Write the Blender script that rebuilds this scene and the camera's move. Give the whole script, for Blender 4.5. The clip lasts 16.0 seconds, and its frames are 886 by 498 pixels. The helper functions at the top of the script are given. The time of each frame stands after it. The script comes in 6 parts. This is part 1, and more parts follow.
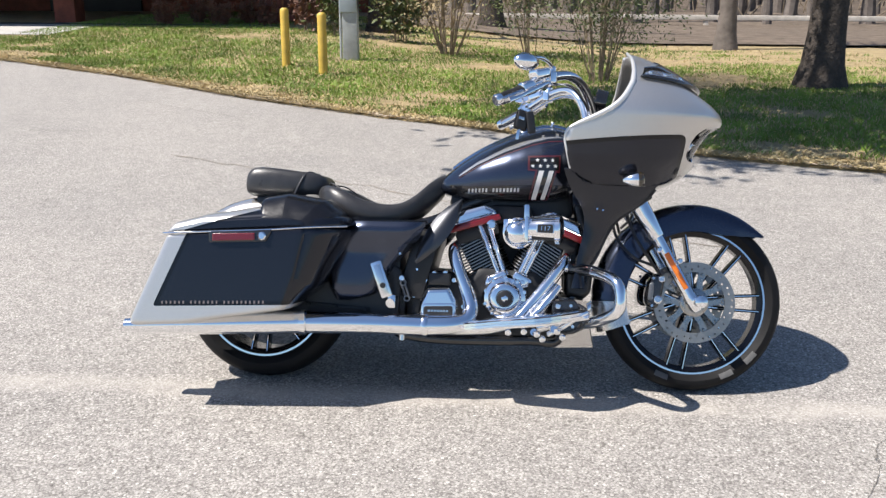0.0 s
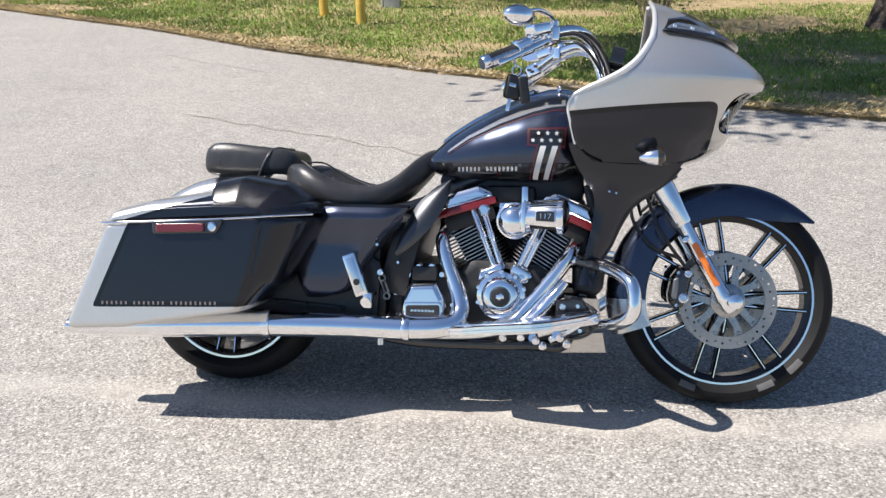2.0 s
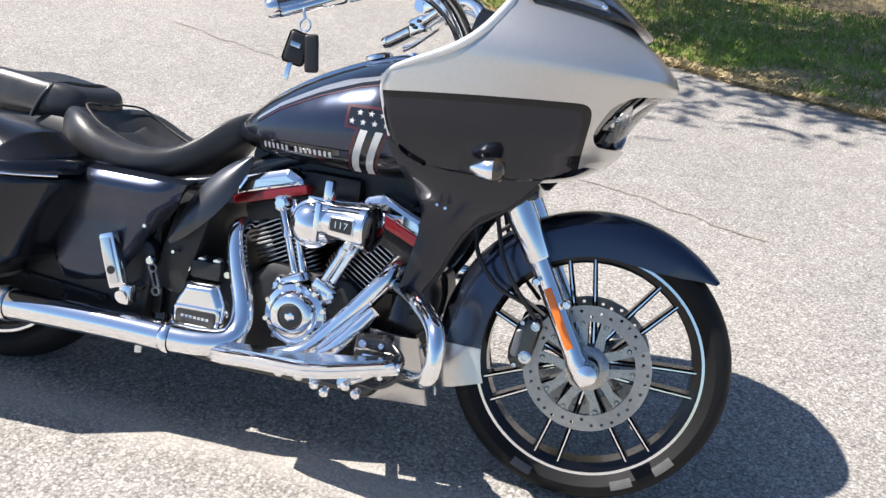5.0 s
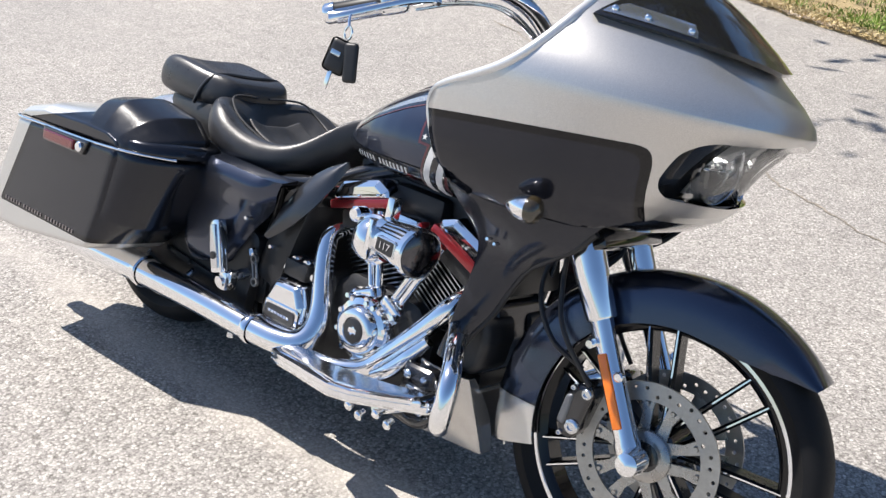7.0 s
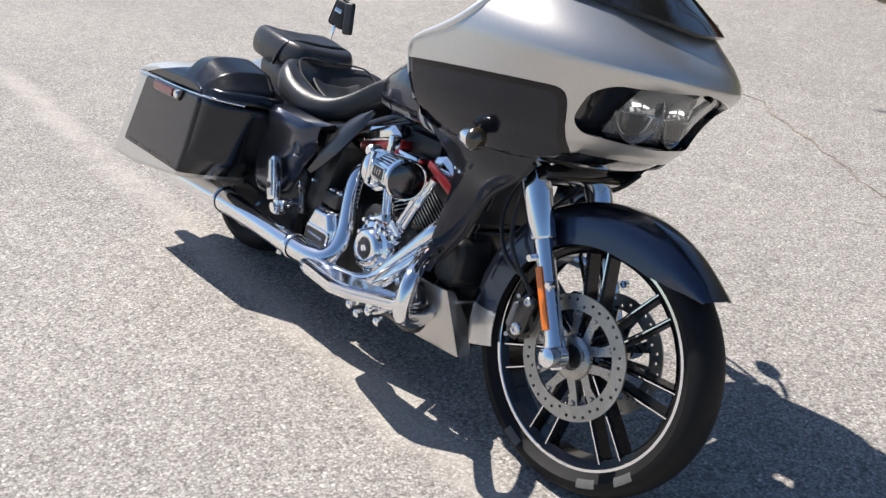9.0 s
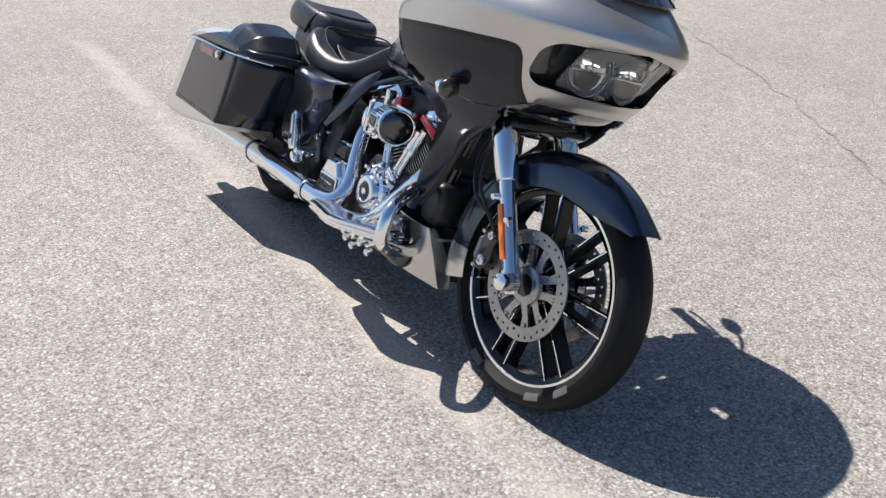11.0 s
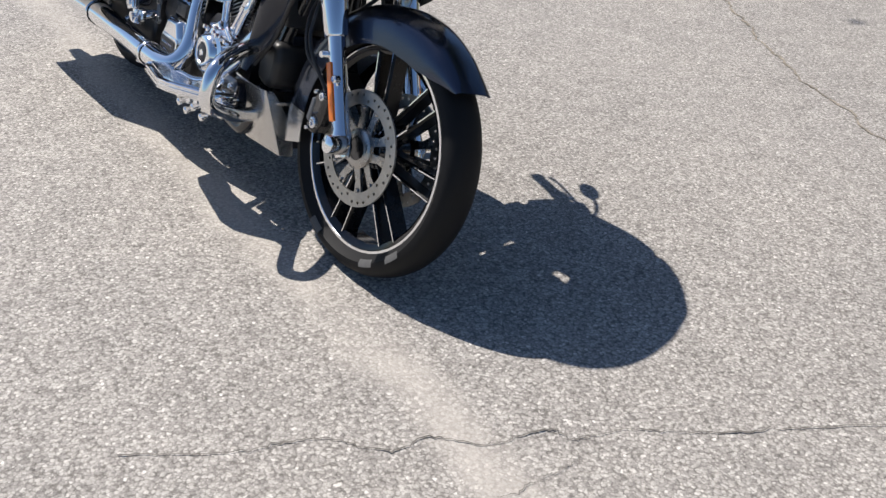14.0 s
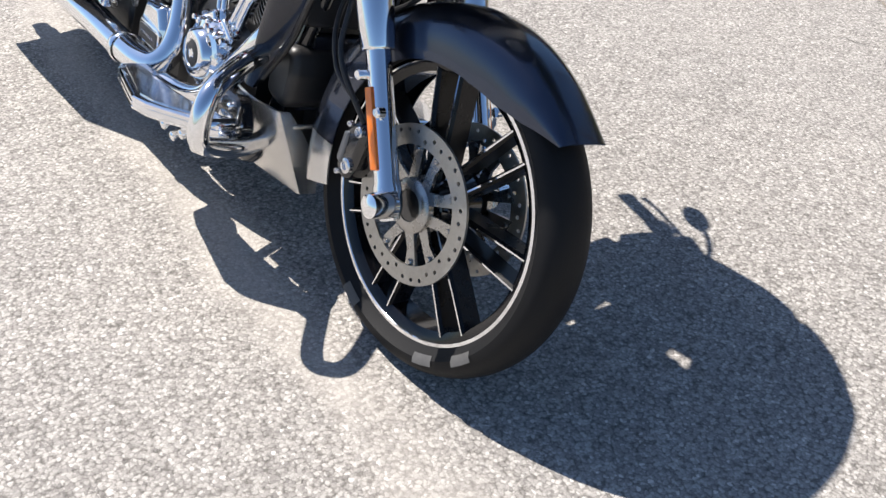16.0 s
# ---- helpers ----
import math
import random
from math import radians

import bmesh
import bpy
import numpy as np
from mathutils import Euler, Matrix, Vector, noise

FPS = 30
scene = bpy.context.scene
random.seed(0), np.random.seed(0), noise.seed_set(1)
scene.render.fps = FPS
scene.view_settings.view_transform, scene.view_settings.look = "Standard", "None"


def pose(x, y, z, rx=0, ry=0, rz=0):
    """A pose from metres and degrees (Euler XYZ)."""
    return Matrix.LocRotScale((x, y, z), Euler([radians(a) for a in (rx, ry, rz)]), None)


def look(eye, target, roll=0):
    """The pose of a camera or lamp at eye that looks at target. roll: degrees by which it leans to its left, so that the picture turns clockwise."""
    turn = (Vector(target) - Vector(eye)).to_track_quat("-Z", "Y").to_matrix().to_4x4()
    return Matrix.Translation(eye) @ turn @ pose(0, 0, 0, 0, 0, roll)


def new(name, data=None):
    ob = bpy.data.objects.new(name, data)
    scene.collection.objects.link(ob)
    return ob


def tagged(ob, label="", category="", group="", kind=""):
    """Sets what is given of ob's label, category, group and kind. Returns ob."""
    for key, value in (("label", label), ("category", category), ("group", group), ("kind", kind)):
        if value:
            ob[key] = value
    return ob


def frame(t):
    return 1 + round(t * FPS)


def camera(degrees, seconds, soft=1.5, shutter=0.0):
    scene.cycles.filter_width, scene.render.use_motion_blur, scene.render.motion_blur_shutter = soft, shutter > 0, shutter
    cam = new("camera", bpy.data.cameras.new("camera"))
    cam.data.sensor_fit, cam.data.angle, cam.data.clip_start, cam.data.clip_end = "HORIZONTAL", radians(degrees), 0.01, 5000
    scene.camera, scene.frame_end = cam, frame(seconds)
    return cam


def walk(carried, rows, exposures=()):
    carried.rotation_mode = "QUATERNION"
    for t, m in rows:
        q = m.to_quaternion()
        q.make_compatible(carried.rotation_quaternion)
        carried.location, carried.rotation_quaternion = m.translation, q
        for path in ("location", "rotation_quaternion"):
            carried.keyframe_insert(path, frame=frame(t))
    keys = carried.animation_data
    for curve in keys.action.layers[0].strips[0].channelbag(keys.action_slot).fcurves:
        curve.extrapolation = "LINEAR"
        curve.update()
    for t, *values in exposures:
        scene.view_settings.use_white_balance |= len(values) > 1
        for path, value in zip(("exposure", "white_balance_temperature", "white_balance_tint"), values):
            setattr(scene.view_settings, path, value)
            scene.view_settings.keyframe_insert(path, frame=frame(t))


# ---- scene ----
cam = camera(52.2, 16.0, 1.4)
PATH = [
    (0, (0.949, -3.232, 1.442), (0.795, -1.315, 0.894), 0.2),
    (0.5, (0.988, -3.169, 1.431), (0.823, -1.27, 0.826), -0.7),
    (1, (1.112, -3.044, 1.436), (0.82, -1.165, 0.816), 0.4),
    (1.5, (1.144, -2.902, 1.427), (0.799, -1.048, 0.76), -1.0),
    (2, (1.143, -2.705, 1.431), (0.857, -0.838, 0.774), -1.2),
    (2.5, (1.259, -2.574, 1.423), (0.941, -0.714, 0.758), 0.6),
    (3, (1.417, -2.486, 1.435), (1.077, -0.635, 0.757), 3.0),
    (3.5, (1.421, -2.332, 1.413), (1.094, -0.493, 0.699), 3.7),
    (4, (1.416, -2.147, 1.418), (1.179, -0.291, 0.712), 2.6),
    (4.5, (1.506, -2.015, 1.407), (1.187, -0.19, 0.655), 2.2),
    (4.7, (1.587, -1.969, 1.406), (1.222, -0.16, 0.635), 3.6),
    (6.8, (2.146, -1.417, 1.443), (1.128, 0.067, 0.571), 5.4),
    (7, (2.203, -1.406, 1.445), (1.06, -0.004, 0.591), 3.8),
    (7.5, (2.33, -1.472, 1.425), (1.059, -0.168, 0.599), 1.4),
    (8, (2.492, -1.489, 1.436), (1.227, -0.211, 0.562), 2.1),
    (8.5, (2.689, -1.403, 1.436), (1.364, -0.19, 0.556), 4.8),
    (9, (2.83, -1.383, 1.451), (1.414, -0.255, 0.6), 2.5),
    (9.5, (2.986, -1.461, 1.438), (1.539, -0.339, 0.634), 2.0),
    (9.7, (3.033, -1.475, 1.435), (1.621, -0.375, 0.544), 2.8),
    (11.8, (3.353, -1.324, 1.43), (1.761, -0.399, 0.651), 1.8),
    (12, (3.363, -1.343, 1.435), (1.76, -0.428, 0.665), 1.5),
    (12.5, (3.438, -1.43, 1.434), (1.84, -0.51, 0.659), 1.2),
    (13, (3.472, -1.412, 1.414), (1.965, -0.452, 0.515), 1.9),
    (13.5, (3.457, -1.241, 1.388), (2.064, -0.194, 0.405), 6.4),
    (14, (3.392, -1.104, 1.366), (2.057, -0.064, 0.3), 4.9),
    (14.5, (3.192, -1.064, 1.333), (1.848, -0.03, 0.273), 3.5),
    (15, (3.031, -0.991, 1.336), (1.746, 0.056, 0.217), 3.9),
    (15.5, (2.875, -0.827, 1.315), (1.568, 0.135, 0.147), 3.5),
    (16, (2.729, -0.797, 1.288), (1.473, 0.172, 0.07), 4.1),
]
walk(cam, [(t, look(eye, target, roll)) for t, eye, target, roll in PATH], [(0.0, 0.64), (2.0, 0.66), (3.0, 0.74), (4.6, 0.84), (7.0, 0.73), (8.0, 0.50), (8.5, 0.48), (12.5, 0.38), (14.0, 0.31), (16.0, 0.70)])

# ---- world and light ----
SUN_AZ, SUN_EL = 198.3, 56.0  # direction towards the sun, degrees from +x, and its height
world = bpy.data.worlds.new("sky")
world.use_nodes = True
scene.world = world
wn = world.node_tree
sky = wn.nodes.new("ShaderNodeTexSky")
sky.sky_type = 'NISHITA'
sky.sun_disc = False
sky.sun_elevation = radians(SUN_EL)
sky.sun_rotation = radians(90 - SUN_AZ)
sky.air_density, sky.dust_density, sky.ozone_density = 1.0, 0.6, 6.0
wn.nodes["Background"].inputs["Strength"].default_value = 0.080
wn.links.new(sky.outputs[0], wn.nodes["Background"].inputs["Color"])
sun = new("sun", bpy.data.lights.new("sun", 'SUN'))
sun.data.energy, sun.data.angle, sun.data.color = 4.85, radians(0.55), (1.0, 0.94, 0.88)
_d = Vector((math.cos(radians(SUN_EL)) * math.cos(radians(SUN_AZ)), math.cos(radians(SUN_EL)) * math.sin(radians(SUN_AZ)), math.sin(radians(SUN_EL))))
sun.matrix_world = look(_d * 60, (0, 0, 0))


# ---- materials ----
def material(name, colour, rough=0.5, metal=0.0, coat=0.0, coat_rough=0.03, vary=0.0, scale=8.0, bump=0.0, bump_scale=60.0, rough_vary=0.0, dist=0.002):
    """A surface with slow and fine variation of its colour, gloss and relief."""
    m = bpy.data.materials.new(name)
    m.use_nodes = True
    nt = m.node_tree
    b = nt.nodes["Principled BSDF"]
    b.inputs["Base Color"].default_value = (*colour, 1)
    b.inputs["Roughness"].default_value = rough
    b.inputs["Metallic"].default_value = metal
    b.inputs["Coat Weight"].default_value = coat
    b.inputs["Coat Roughness"].default_value = coat_rough
    tc = nt.nodes.new("ShaderNodeTexCoord")
    if vary or rough_vary:
        n = nt.nodes.new("ShaderNodeTexNoise")
        n.inputs["Scale"].default_value, n.inputs["Detail"].default_value, n.inputs["Roughness"].default_value = scale, 8, 0.65
        nt.links.new(tc.outputs["Object"], n.inputs["Vector"])
        if vary:
            r = nt.nodes.new("ShaderNodeMapRange")
            r.inputs["From Min"].default_value, r.inputs["From Max"].default_value = 0.3, 0.7
            r.inputs["To Min"].default_value, r.inputs["To Max"].default_value = 1 - vary, 1 + vary
            nt.links.new(n.outputs["Fac"], r.inputs["Value"])
            mix = nt.nodes.new("ShaderNodeMix")
            mix.data_type, mix.blend_type = 'RGBA', 'MULTIPLY'
            mix.inputs[0].default_value = 1.0
            mix.inputs[6].default_value = (*colour, 1)
            nt.links.new(r.outputs[0], mix.inputs[7])
            nt.links.new(mix.outputs[2], b.inputs["Base Color"])
        if rough_vary:
            r = nt.nodes.new("ShaderNodeMapRange")
            r.inputs["From Min"].default_value, r.inputs["From Max"].default_value = 0.3, 0.7
            r.inputs["To Min"].default_value, r.inputs["To Max"].default_value = max(0.01, rough - rough_vary), rough + rough_vary
            nt.links.new(n.outputs["Fac"], r.inputs["Value"])
            nt.links.new(r.outputs[0], b.inputs["Roughness"])
    if bump:
        n2 = nt.nodes.new("ShaderNodeTexNoise")
        n2.inputs["Scale"].default_value, n2.inputs["Detail"].default_value = bump_scale, 6
        nt.links.new(tc.outputs["Object"], n2.inputs["Vector"])
        bp = nt.nodes.new("ShaderNodeBump")
        bp.inputs["Strength"].default_value, bp.inputs["Distance"].default_value = bump, dist
        nt.links.new(n2.outputs["Fac"], bp.inputs["Height"])
        nt.links.new(bp.outputs[0], b.inputs["Normal"])
    return m


SILVER = (0.62, 0.60, 0.57)
SLATE = (0.052, 0.062, 0.092)
CHARCOAL = (0.0195, 0.021, 0.029)
PEWTER = (0.066, 0.068, 0.074)


def paint(name, colour, rough, metal, second=None, outline=(), soft=0.03, border=0.012, border_colour=(0.008, 0.008, 0.009), fillet=0.0):
    """Clear-coated flake paint. With a second colour inside a convex outline of (x, z) points of the side view, given clockwise from the rear top, edged by a dark line."""
    m = material(name, colour, rough, metal, coat=0.6, coat_rough=0.02)
    nt, b = m.node_tree, m.node_tree.nodes["Principled BSDF"]
    b.inputs["Specular IOR Level"].default_value = 0.25
    tc = nt.nodes.new("ShaderNodeTexCoord")
    flake = nt.nodes.new("ShaderNodeTexVoronoi")
    flake.inputs["Scale"].default_value = 900
    nt.links.new(tc.outputs["Object"], flake.inputs["Vector"])
    fr = nt.nodes.new("ShaderNodeMapRange")
    fr.inputs["To Min"].default_value, fr.inputs["To Max"].default_value = 0.80, 1.2
    nt.links.new(flake.outputs["Distance"], fr.inputs["Value"])
    base = nt.nodes.new("ShaderNodeMix")
    base.data_type, base.blend_type = 'RGBA', 'MULTIPLY'
    base.inputs[0].default_value = 1.0
    base.inputs[6].default_value = (*colour, 1)
    nt.links.new(fr.outputs[0], base.inputs[7])
    nt.links.new(base.outputs[2], b.inputs["Base Color"])
    if second:
        sep = nt.nodes.new("ShaderNodeSeparateXYZ")
        nt.links.new(tc.outputs["Object"], sep.inputs[0])

        def math_node(op, a, c, d=None):
            n = nt.nodes.new("ShaderNodeMath")
            n.operation = op
            for k, v in enumerate((a, c, d)):
                if v is None:
                    continue
                if isinstance(v, (int, float)):
                    n.inputs[k].default_value = v
                else:
                    nt.links.new(v, n.inputs[k])
            return n.outputs[0]
        far = None
        for (x0, z0), (x1, z1) in zip(outline, outline[1:]):
            nx, nz = -(z1 - z0), (x1 - x0)
            ln = math.hypot(nx, nz)
            nx, nz = nx / ln, nz / ln
            d = math_node('ADD', math_node('MULTIPLY', sep.outputs[0], nx), math_node('MULTIPLY_ADD', sep.outputs[2], nz, -(nx * x0 + nz * z0)))
            far = d if far is None else math_node('SMOOTH_MAX', far, d, soft)
        inside = math_node('LESS_THAN', far, 0.0)
        line = math_node('LESS_THAN', math_node('ABSOLUTE', math_node('ADD', far, border / 2), 0), border / 2)
        mx = nt.nodes.new("ShaderNodeMix")
        mx.data_type = 'RGBA'
        nt.links.new(inside, mx.inputs[0])
        nt.links.new(base.outputs[2], mx.inputs[6])
        mx.inputs[7].default_value = (*second, 1)
        m2 = nt.nodes.new("ShaderNodeMix")
        m2.data_type = 'RGBA'
        nt.links.new(line, m2.inputs[0])
        nt.links.new(mx.outputs[2], m2.inputs[6])
        m2.inputs[7].default_value = (*border_colour, 1)
        nt.links.new(m2.outputs[2], b.inputs["Base Color"])
        ro = math_node('MULTIPLY_ADD', inside, 0.21 - rough, rough)
        nt.links.new(ro, b.inputs["Roughness"])
        me = math_node('MULTIPLY_ADD', inside, 0.55 - metal, metal)
        nt.links.new(me, b.inputs["Metallic"])
    return m


silver = paint("silver_paint", SILVER, 0.22, 0.8)
slate = paint("slate_paint", SLATE, 0.24, 0.85)
charcoal = paint("charcoal_paint", CHARCOAL, 0.24, 0.25)
pewter = paint("pewter_paint", PEWTER, 0.36, 0.85)
chrome = material("chrome", (0.93, 0.935, 0.945), 0.075, 1.0, rough_vary=0.03, scale=25)
soft_chrome = material("brushed_chrome", (0.74, 0.75, 0.77), 0.16, 1.0, rough_vary=0.05, scale=40)
steel = material("disc_steel", (0.40, 0.385, 0.36), 0.40, 1.0, vary=0.12, scale=90, rough_vary=0.08, bump=0.15, bump_scale=300)
gloss_black = material("gloss_black", (0.012, 0.012, 0.013), 0.12, 0.0, coat=0.8, rough_vary=0.04)
rim_black = material("rim_black", (0.004, 0.004, 0.005), 0.16, 0.0, coat=0.3, rough_vary=0.04)
rim_black.node_tree.nodes["Principled BSDF"].inputs["Specular IOR Level"].default_value = 0.25
spoke_black = material("spoke_black", (0.005, 0.005, 0.006), 0.28, coat=0.1, rough_vary=0.05)
spoke_black.node_tree.nodes["Principled BSDF"].inputs["Specular IOR Level"].default_value = 0.22
satin_black = material("satin_black", (0.014, 0.014, 0.015), 0.42, 0.0, vary=0.3, scale=30)
engine_black = material("engine_black", (0.016, 0.016, 0.017), 0.5, 0.2, bump=0.25, bump_scale=400)
rubber = material("tyre_rubber", (0.0085, 0.0085, 0.009), 0.62, vary=0.25, scale=20, bump=0.2, bump_scale=200, rough_vary=0.08)
rubber.node_tree.nodes["Principled BSDF"].inputs["Specular IOR Level"].default_value = 0.22
leather = material("seat_leather", (0.034, 0.034, 0.036), 0.34, vary=0.2, scale=14, bump=0.22, bump_scale=420, rough_vary=0.10)
leather_fine = material("perforated_leather", (0.032, 0.032, 0.034), 0.5, vary=0.25, scale=14, bump=0.5, bump_scale=260, rough_vary=0.1)
stitch = material("stitching", (0.045, 0.045, 0.047), 0.6)
red_accent = material("red_accent", (0.20, 0.012, 0.016), 0.3, 0.3, coat=0.6)
dark_red = material("dark_red_outline", (0.07, 0.009, 0.013), 0.35, coat=0.6)
white_decal = material("white_decal", (0.56, 0.56, 0.56), 0.4, coat=0.5)
amber = material("amber_reflector", (0.85, 0.19, 0.012), 0.25, coat=0.7, bump=0.3, bump_scale=500)
amber.node_tree.nodes["Principled BSDF"].inputs["Subsurface Weight"].default_value = 0.1
signal_smoke = material("signal_smoke", (0.035, 0.026, 0.012), 0.10, coat=1.0, bump=0.2, bump_scale=300)
red_lens = material("red_lens", (0.12, 0.005, 0.007), 0.15, coat=1.0, bump=0.3, bump_scale=350)
smoke_lens = material("smoked_lens", (0.05, 0.04, 0.025), 0.08, coat=1.0)
lamp_white = material("reflector_white", (0.80, 0.80, 0.78), 0.25, 0.2, coat=0.5)


def glowing(name, colour, strength):
    m = material(name, colour, 0.3)
    b = m.node_tree.nodes["Principled BSDF"]
    b.inputs["Emission Color"].default_value = (*colour, 1)
    b.inputs["Emission Strength"].default_value = strength
    return m


lamp_glow = glowing("lit_lamp", (1.0, 0.98, 0.94), 1.8)
smoked = material("smoked_screen", (0.012, 0.012, 0.013), 0.10, coat=0.6)


def glass(name, colour=(1, 1, 1), rough=0.0):
    m = bpy.data.materials.new(name)
    m.use_nodes = True
    nt = m.node_tree
    b = nt.nodes["Principled BSDF"]
    nt.nodes.remove(b)
    clear_part, gloss, haze = nt.nodes.new("ShaderNodeBsdfTransparent"), nt.nodes.new("ShaderNodeBsdfGlossy"), nt.nodes.new("ShaderNodeBsdfDiffuse")
    gloss.inputs["Roughness"].default_value = 0.03
    haze.inputs["Color"].default_value = (0.5, 0.5, 0.5, 1)
    fr, m1, m2 = nt.nodes.new("ShaderNodeFresnel"), nt.nodes.new("ShaderNodeMixShader"), nt.nodes.new("ShaderNodeMixShader")
    fr.inputs["IOR"].default_value = 1.5
    m1.inputs[0].default_value = 0.16
    nt.links.new(clear_part.outputs[0], m1.inputs[1])
    nt.links.new(haze.outputs[0], m1.inputs[2])
    nt.links.new(fr.outputs[0], m2.inputs[0])
    nt.links.new(m1.outputs[0], m2.inputs[1])
    nt.links.new(gloss.outputs[0], m2.inputs[2])
    nt.links.new(m2.outputs[0], nt.nodes["Material Output"].inputs["Surface"])
    return m


clear = glass("clear_lens")


# ---- building blocks ----
def part(name, bm, mat, parent, label="", smooth=38.0, pose_m=None):
    """Links a bmesh as one mesh object under a thing or a part."""
    me = bpy.data.meshes.new(name)
    bm.normal_update()
    bm.to_mesh(me)
    bm.free()
    for m in (mat if isinstance(mat, (list, tuple)) else [mat]):
        me.materials.append(m)
    if smooth:
        me.shade_smooth()
        me.set_sharp_from_angle(angle=radians(smooth))
    ob = new(name, me)
    ob.parent = parent
    if pose_m is not None:
        ob.matrix_basis = pose_m
    if label:
        ob["label"] = label
    return ob


def thing(name, label, category, group="", kind="", m=None):
    ob = new(name)
    ob.empty_display_size = 0.1
    if m is not None:
        ob.matrix_world = m
    return tagged(ob, label, category, group, kind)


def grid(rows, close_u=False, close_v=False, cap=False):
    """A skin over rows of points."""
    bm = bmesh.new()
    vs = [[bm.verts.new(p) for p in r] for r in rows]
    nr, nc = len(vs), len(vs[0])
    for i in range(nr if close_v else nr - 1):
        for j in range(nc if close_u else nc - 1):
            a, b, c, d = vs[i][j], vs[i][(j + 1) % nc], vs[(i + 1) % nr][(j + 1) % nc], vs[(i + 1) % nr][j]
            bm.faces.new((a, b, c, d))
    if cap:
        bm.faces.new(vs[0][::-1])
        bm.faces.new(vs[-1])
    bmesh.ops.recalc_face_normals(bm, faces=bm.faces)
    return bm


def join(*bms):
    out = bmesh.new()
    for b in bms:
        me = bpy.data.meshes.new("tmp")
        b.to_mesh(me)
        b.free()
        out.from_mesh(me)
        bpy.data.meshes.remove(me)
    return out


def moved(bm, m):
    bmesh.ops.transform(bm, matrix=m, verts=bm.verts)
    return bm


def mirrored(bm):
    b2 = bm.copy()
    bmesh.ops.scale(b2, vec=(1, -1, 1), verts=b2.verts)
    bmesh.ops.reverse_faces(b2, faces=b2.faces)
    return b2


def curve_points(path, sub=6):
    """A smooth line through the points given."""
    p = [Vector(q) for q in path]
    if len(p) < 3 or sub < 2:
        return p
    p = [2 * p[0] - p[1]] + p + [2 * p[-1] - p[-2]]
    out = []
    for i in range(1, len(p) - 2):
        for k in range(sub):
            t = k / sub
            a, b, c, d = p[i - 1:i + 3]
            out.append(0.5 * ((2 * b) + (c - a) * t + (2 * a - 5 * b + 4 * c - d) * t * t + (3 * b - 3 * c + d - a) * t ** 3))
    out.append(p[-2])
    return out


def tube(path, radius, seg=14, sub=6, cap=True, flat=1.0):
    pts = curve_points(path, sub)
    n = len(pts)
    radii = [radius] * n if isinstance(radius, (int, float)) else list(float(v) for v in np.interp(np.linspace(0, 1, n), np.linspace(0, 1, len(radius)), radius))
    rows = []
    tan = (pts[1] - pts[0]).normalized()
    side = tan.orthogonal().normalized() if abs(tan.y) > 0.95 else tan.cross(Vector((0, 1, 0))).normalized()
    for i, p in enumerate(pts):
        t2 = (pts[min(i + 1, n - 1)] - pts[max(i - 1, 0)]).normalized()
        side = (side - t2 * side.dot(t2)).normalized()
        up = t2.cross(side)
        rows.append([p + radii[i] * (side * math.cos(a) + flat * up * math.sin(a)) for a in (2 * math.pi * k / seg for k in range(seg))])
    return grid(rows, close_u=True, cap=cap)


def lathe(profile, origin, axis, seg=32, cap=True):
    """A turned body: profile of (along, radius)."""
    axis = Vector(axis).normalized()
    s = axis.orthogonal().normalized()
    u = axis.cross(s)
    o = Vector(origin)
    rows = [[o + axis * a + max(r, 1e-4) * (s * math.cos(t) + u * math.sin(t)) for t in (2 * math.pi * k / seg for k in range(seg))] for a, r in profile]
    return grid(rows, close_u=True, cap=cap)


def ring_lathe(profile, origin, axis, seg=64):
    """A turned ring: a closed profile of (along, radius)."""
    axis = Vector(axis).normalized()
    s = axis.orthogonal().normalized()
    u = axis.cross(s)
    o = Vector(origin)
    rows = [[o + axis * a + r * (s * math.cos(t) + u * math.sin(t)) for t in (2 * math.pi * k / seg for k in range(seg))] for a, r in profile]
    return grid(rows, close_u=True, close_v=True)


def rounded(pts, r, seg=5):
    """A polygon with its corners rounded; r is one radius or one for each corner."""
    out = []
    n = len(pts)
    for i in range(n):
        a, b, c = (Vector(pts[(i + k) % n]) for k in (-1, 0, 1))
        rr = r[i] if isinstance(r, (list, tuple)) else r
        u, v = (a - b), (c - b)
        lu, lv = u.length, v.length
        u, v = u / lu, v / lv
        ang = math.acos(max(-1, min(1, u.dot(v))))
        d = min(rr / max(math.tan(ang / 2), 1e-3), 0.49 * lu, 0.49 * lv)
        p, q = b + u * d, b + v * d
        for k in range(seg + 1):
            t = k / seg
            out.append((p * (1 - t) + b * t) * (1 - t) + (b * (1 - t) + q * t) * t)
    return out


def inset(poly, d):
    n = len(poly)
    area = sum(poly[i].x * poly[(i + 1) % n].y - poly[(i + 1) % n].x * poly[i].y for i in range(n))
    s = 1 if area > 0 else -1
    out = []
    for i in range(n):
        e1, e2 = poly[i] - poly[i - 1], poly[(i + 1) % n] - poly[i]
        e = (e1.normalized() if e1.length > 1e-9 else e2.normalized()) + (e2.normalized() if e2.length > 1e-9 else e1.normalized())
        nrm = Vector((-e.y, e.x)).normalized() * s
        out.append(poly[i] + nrm * d)
    return out


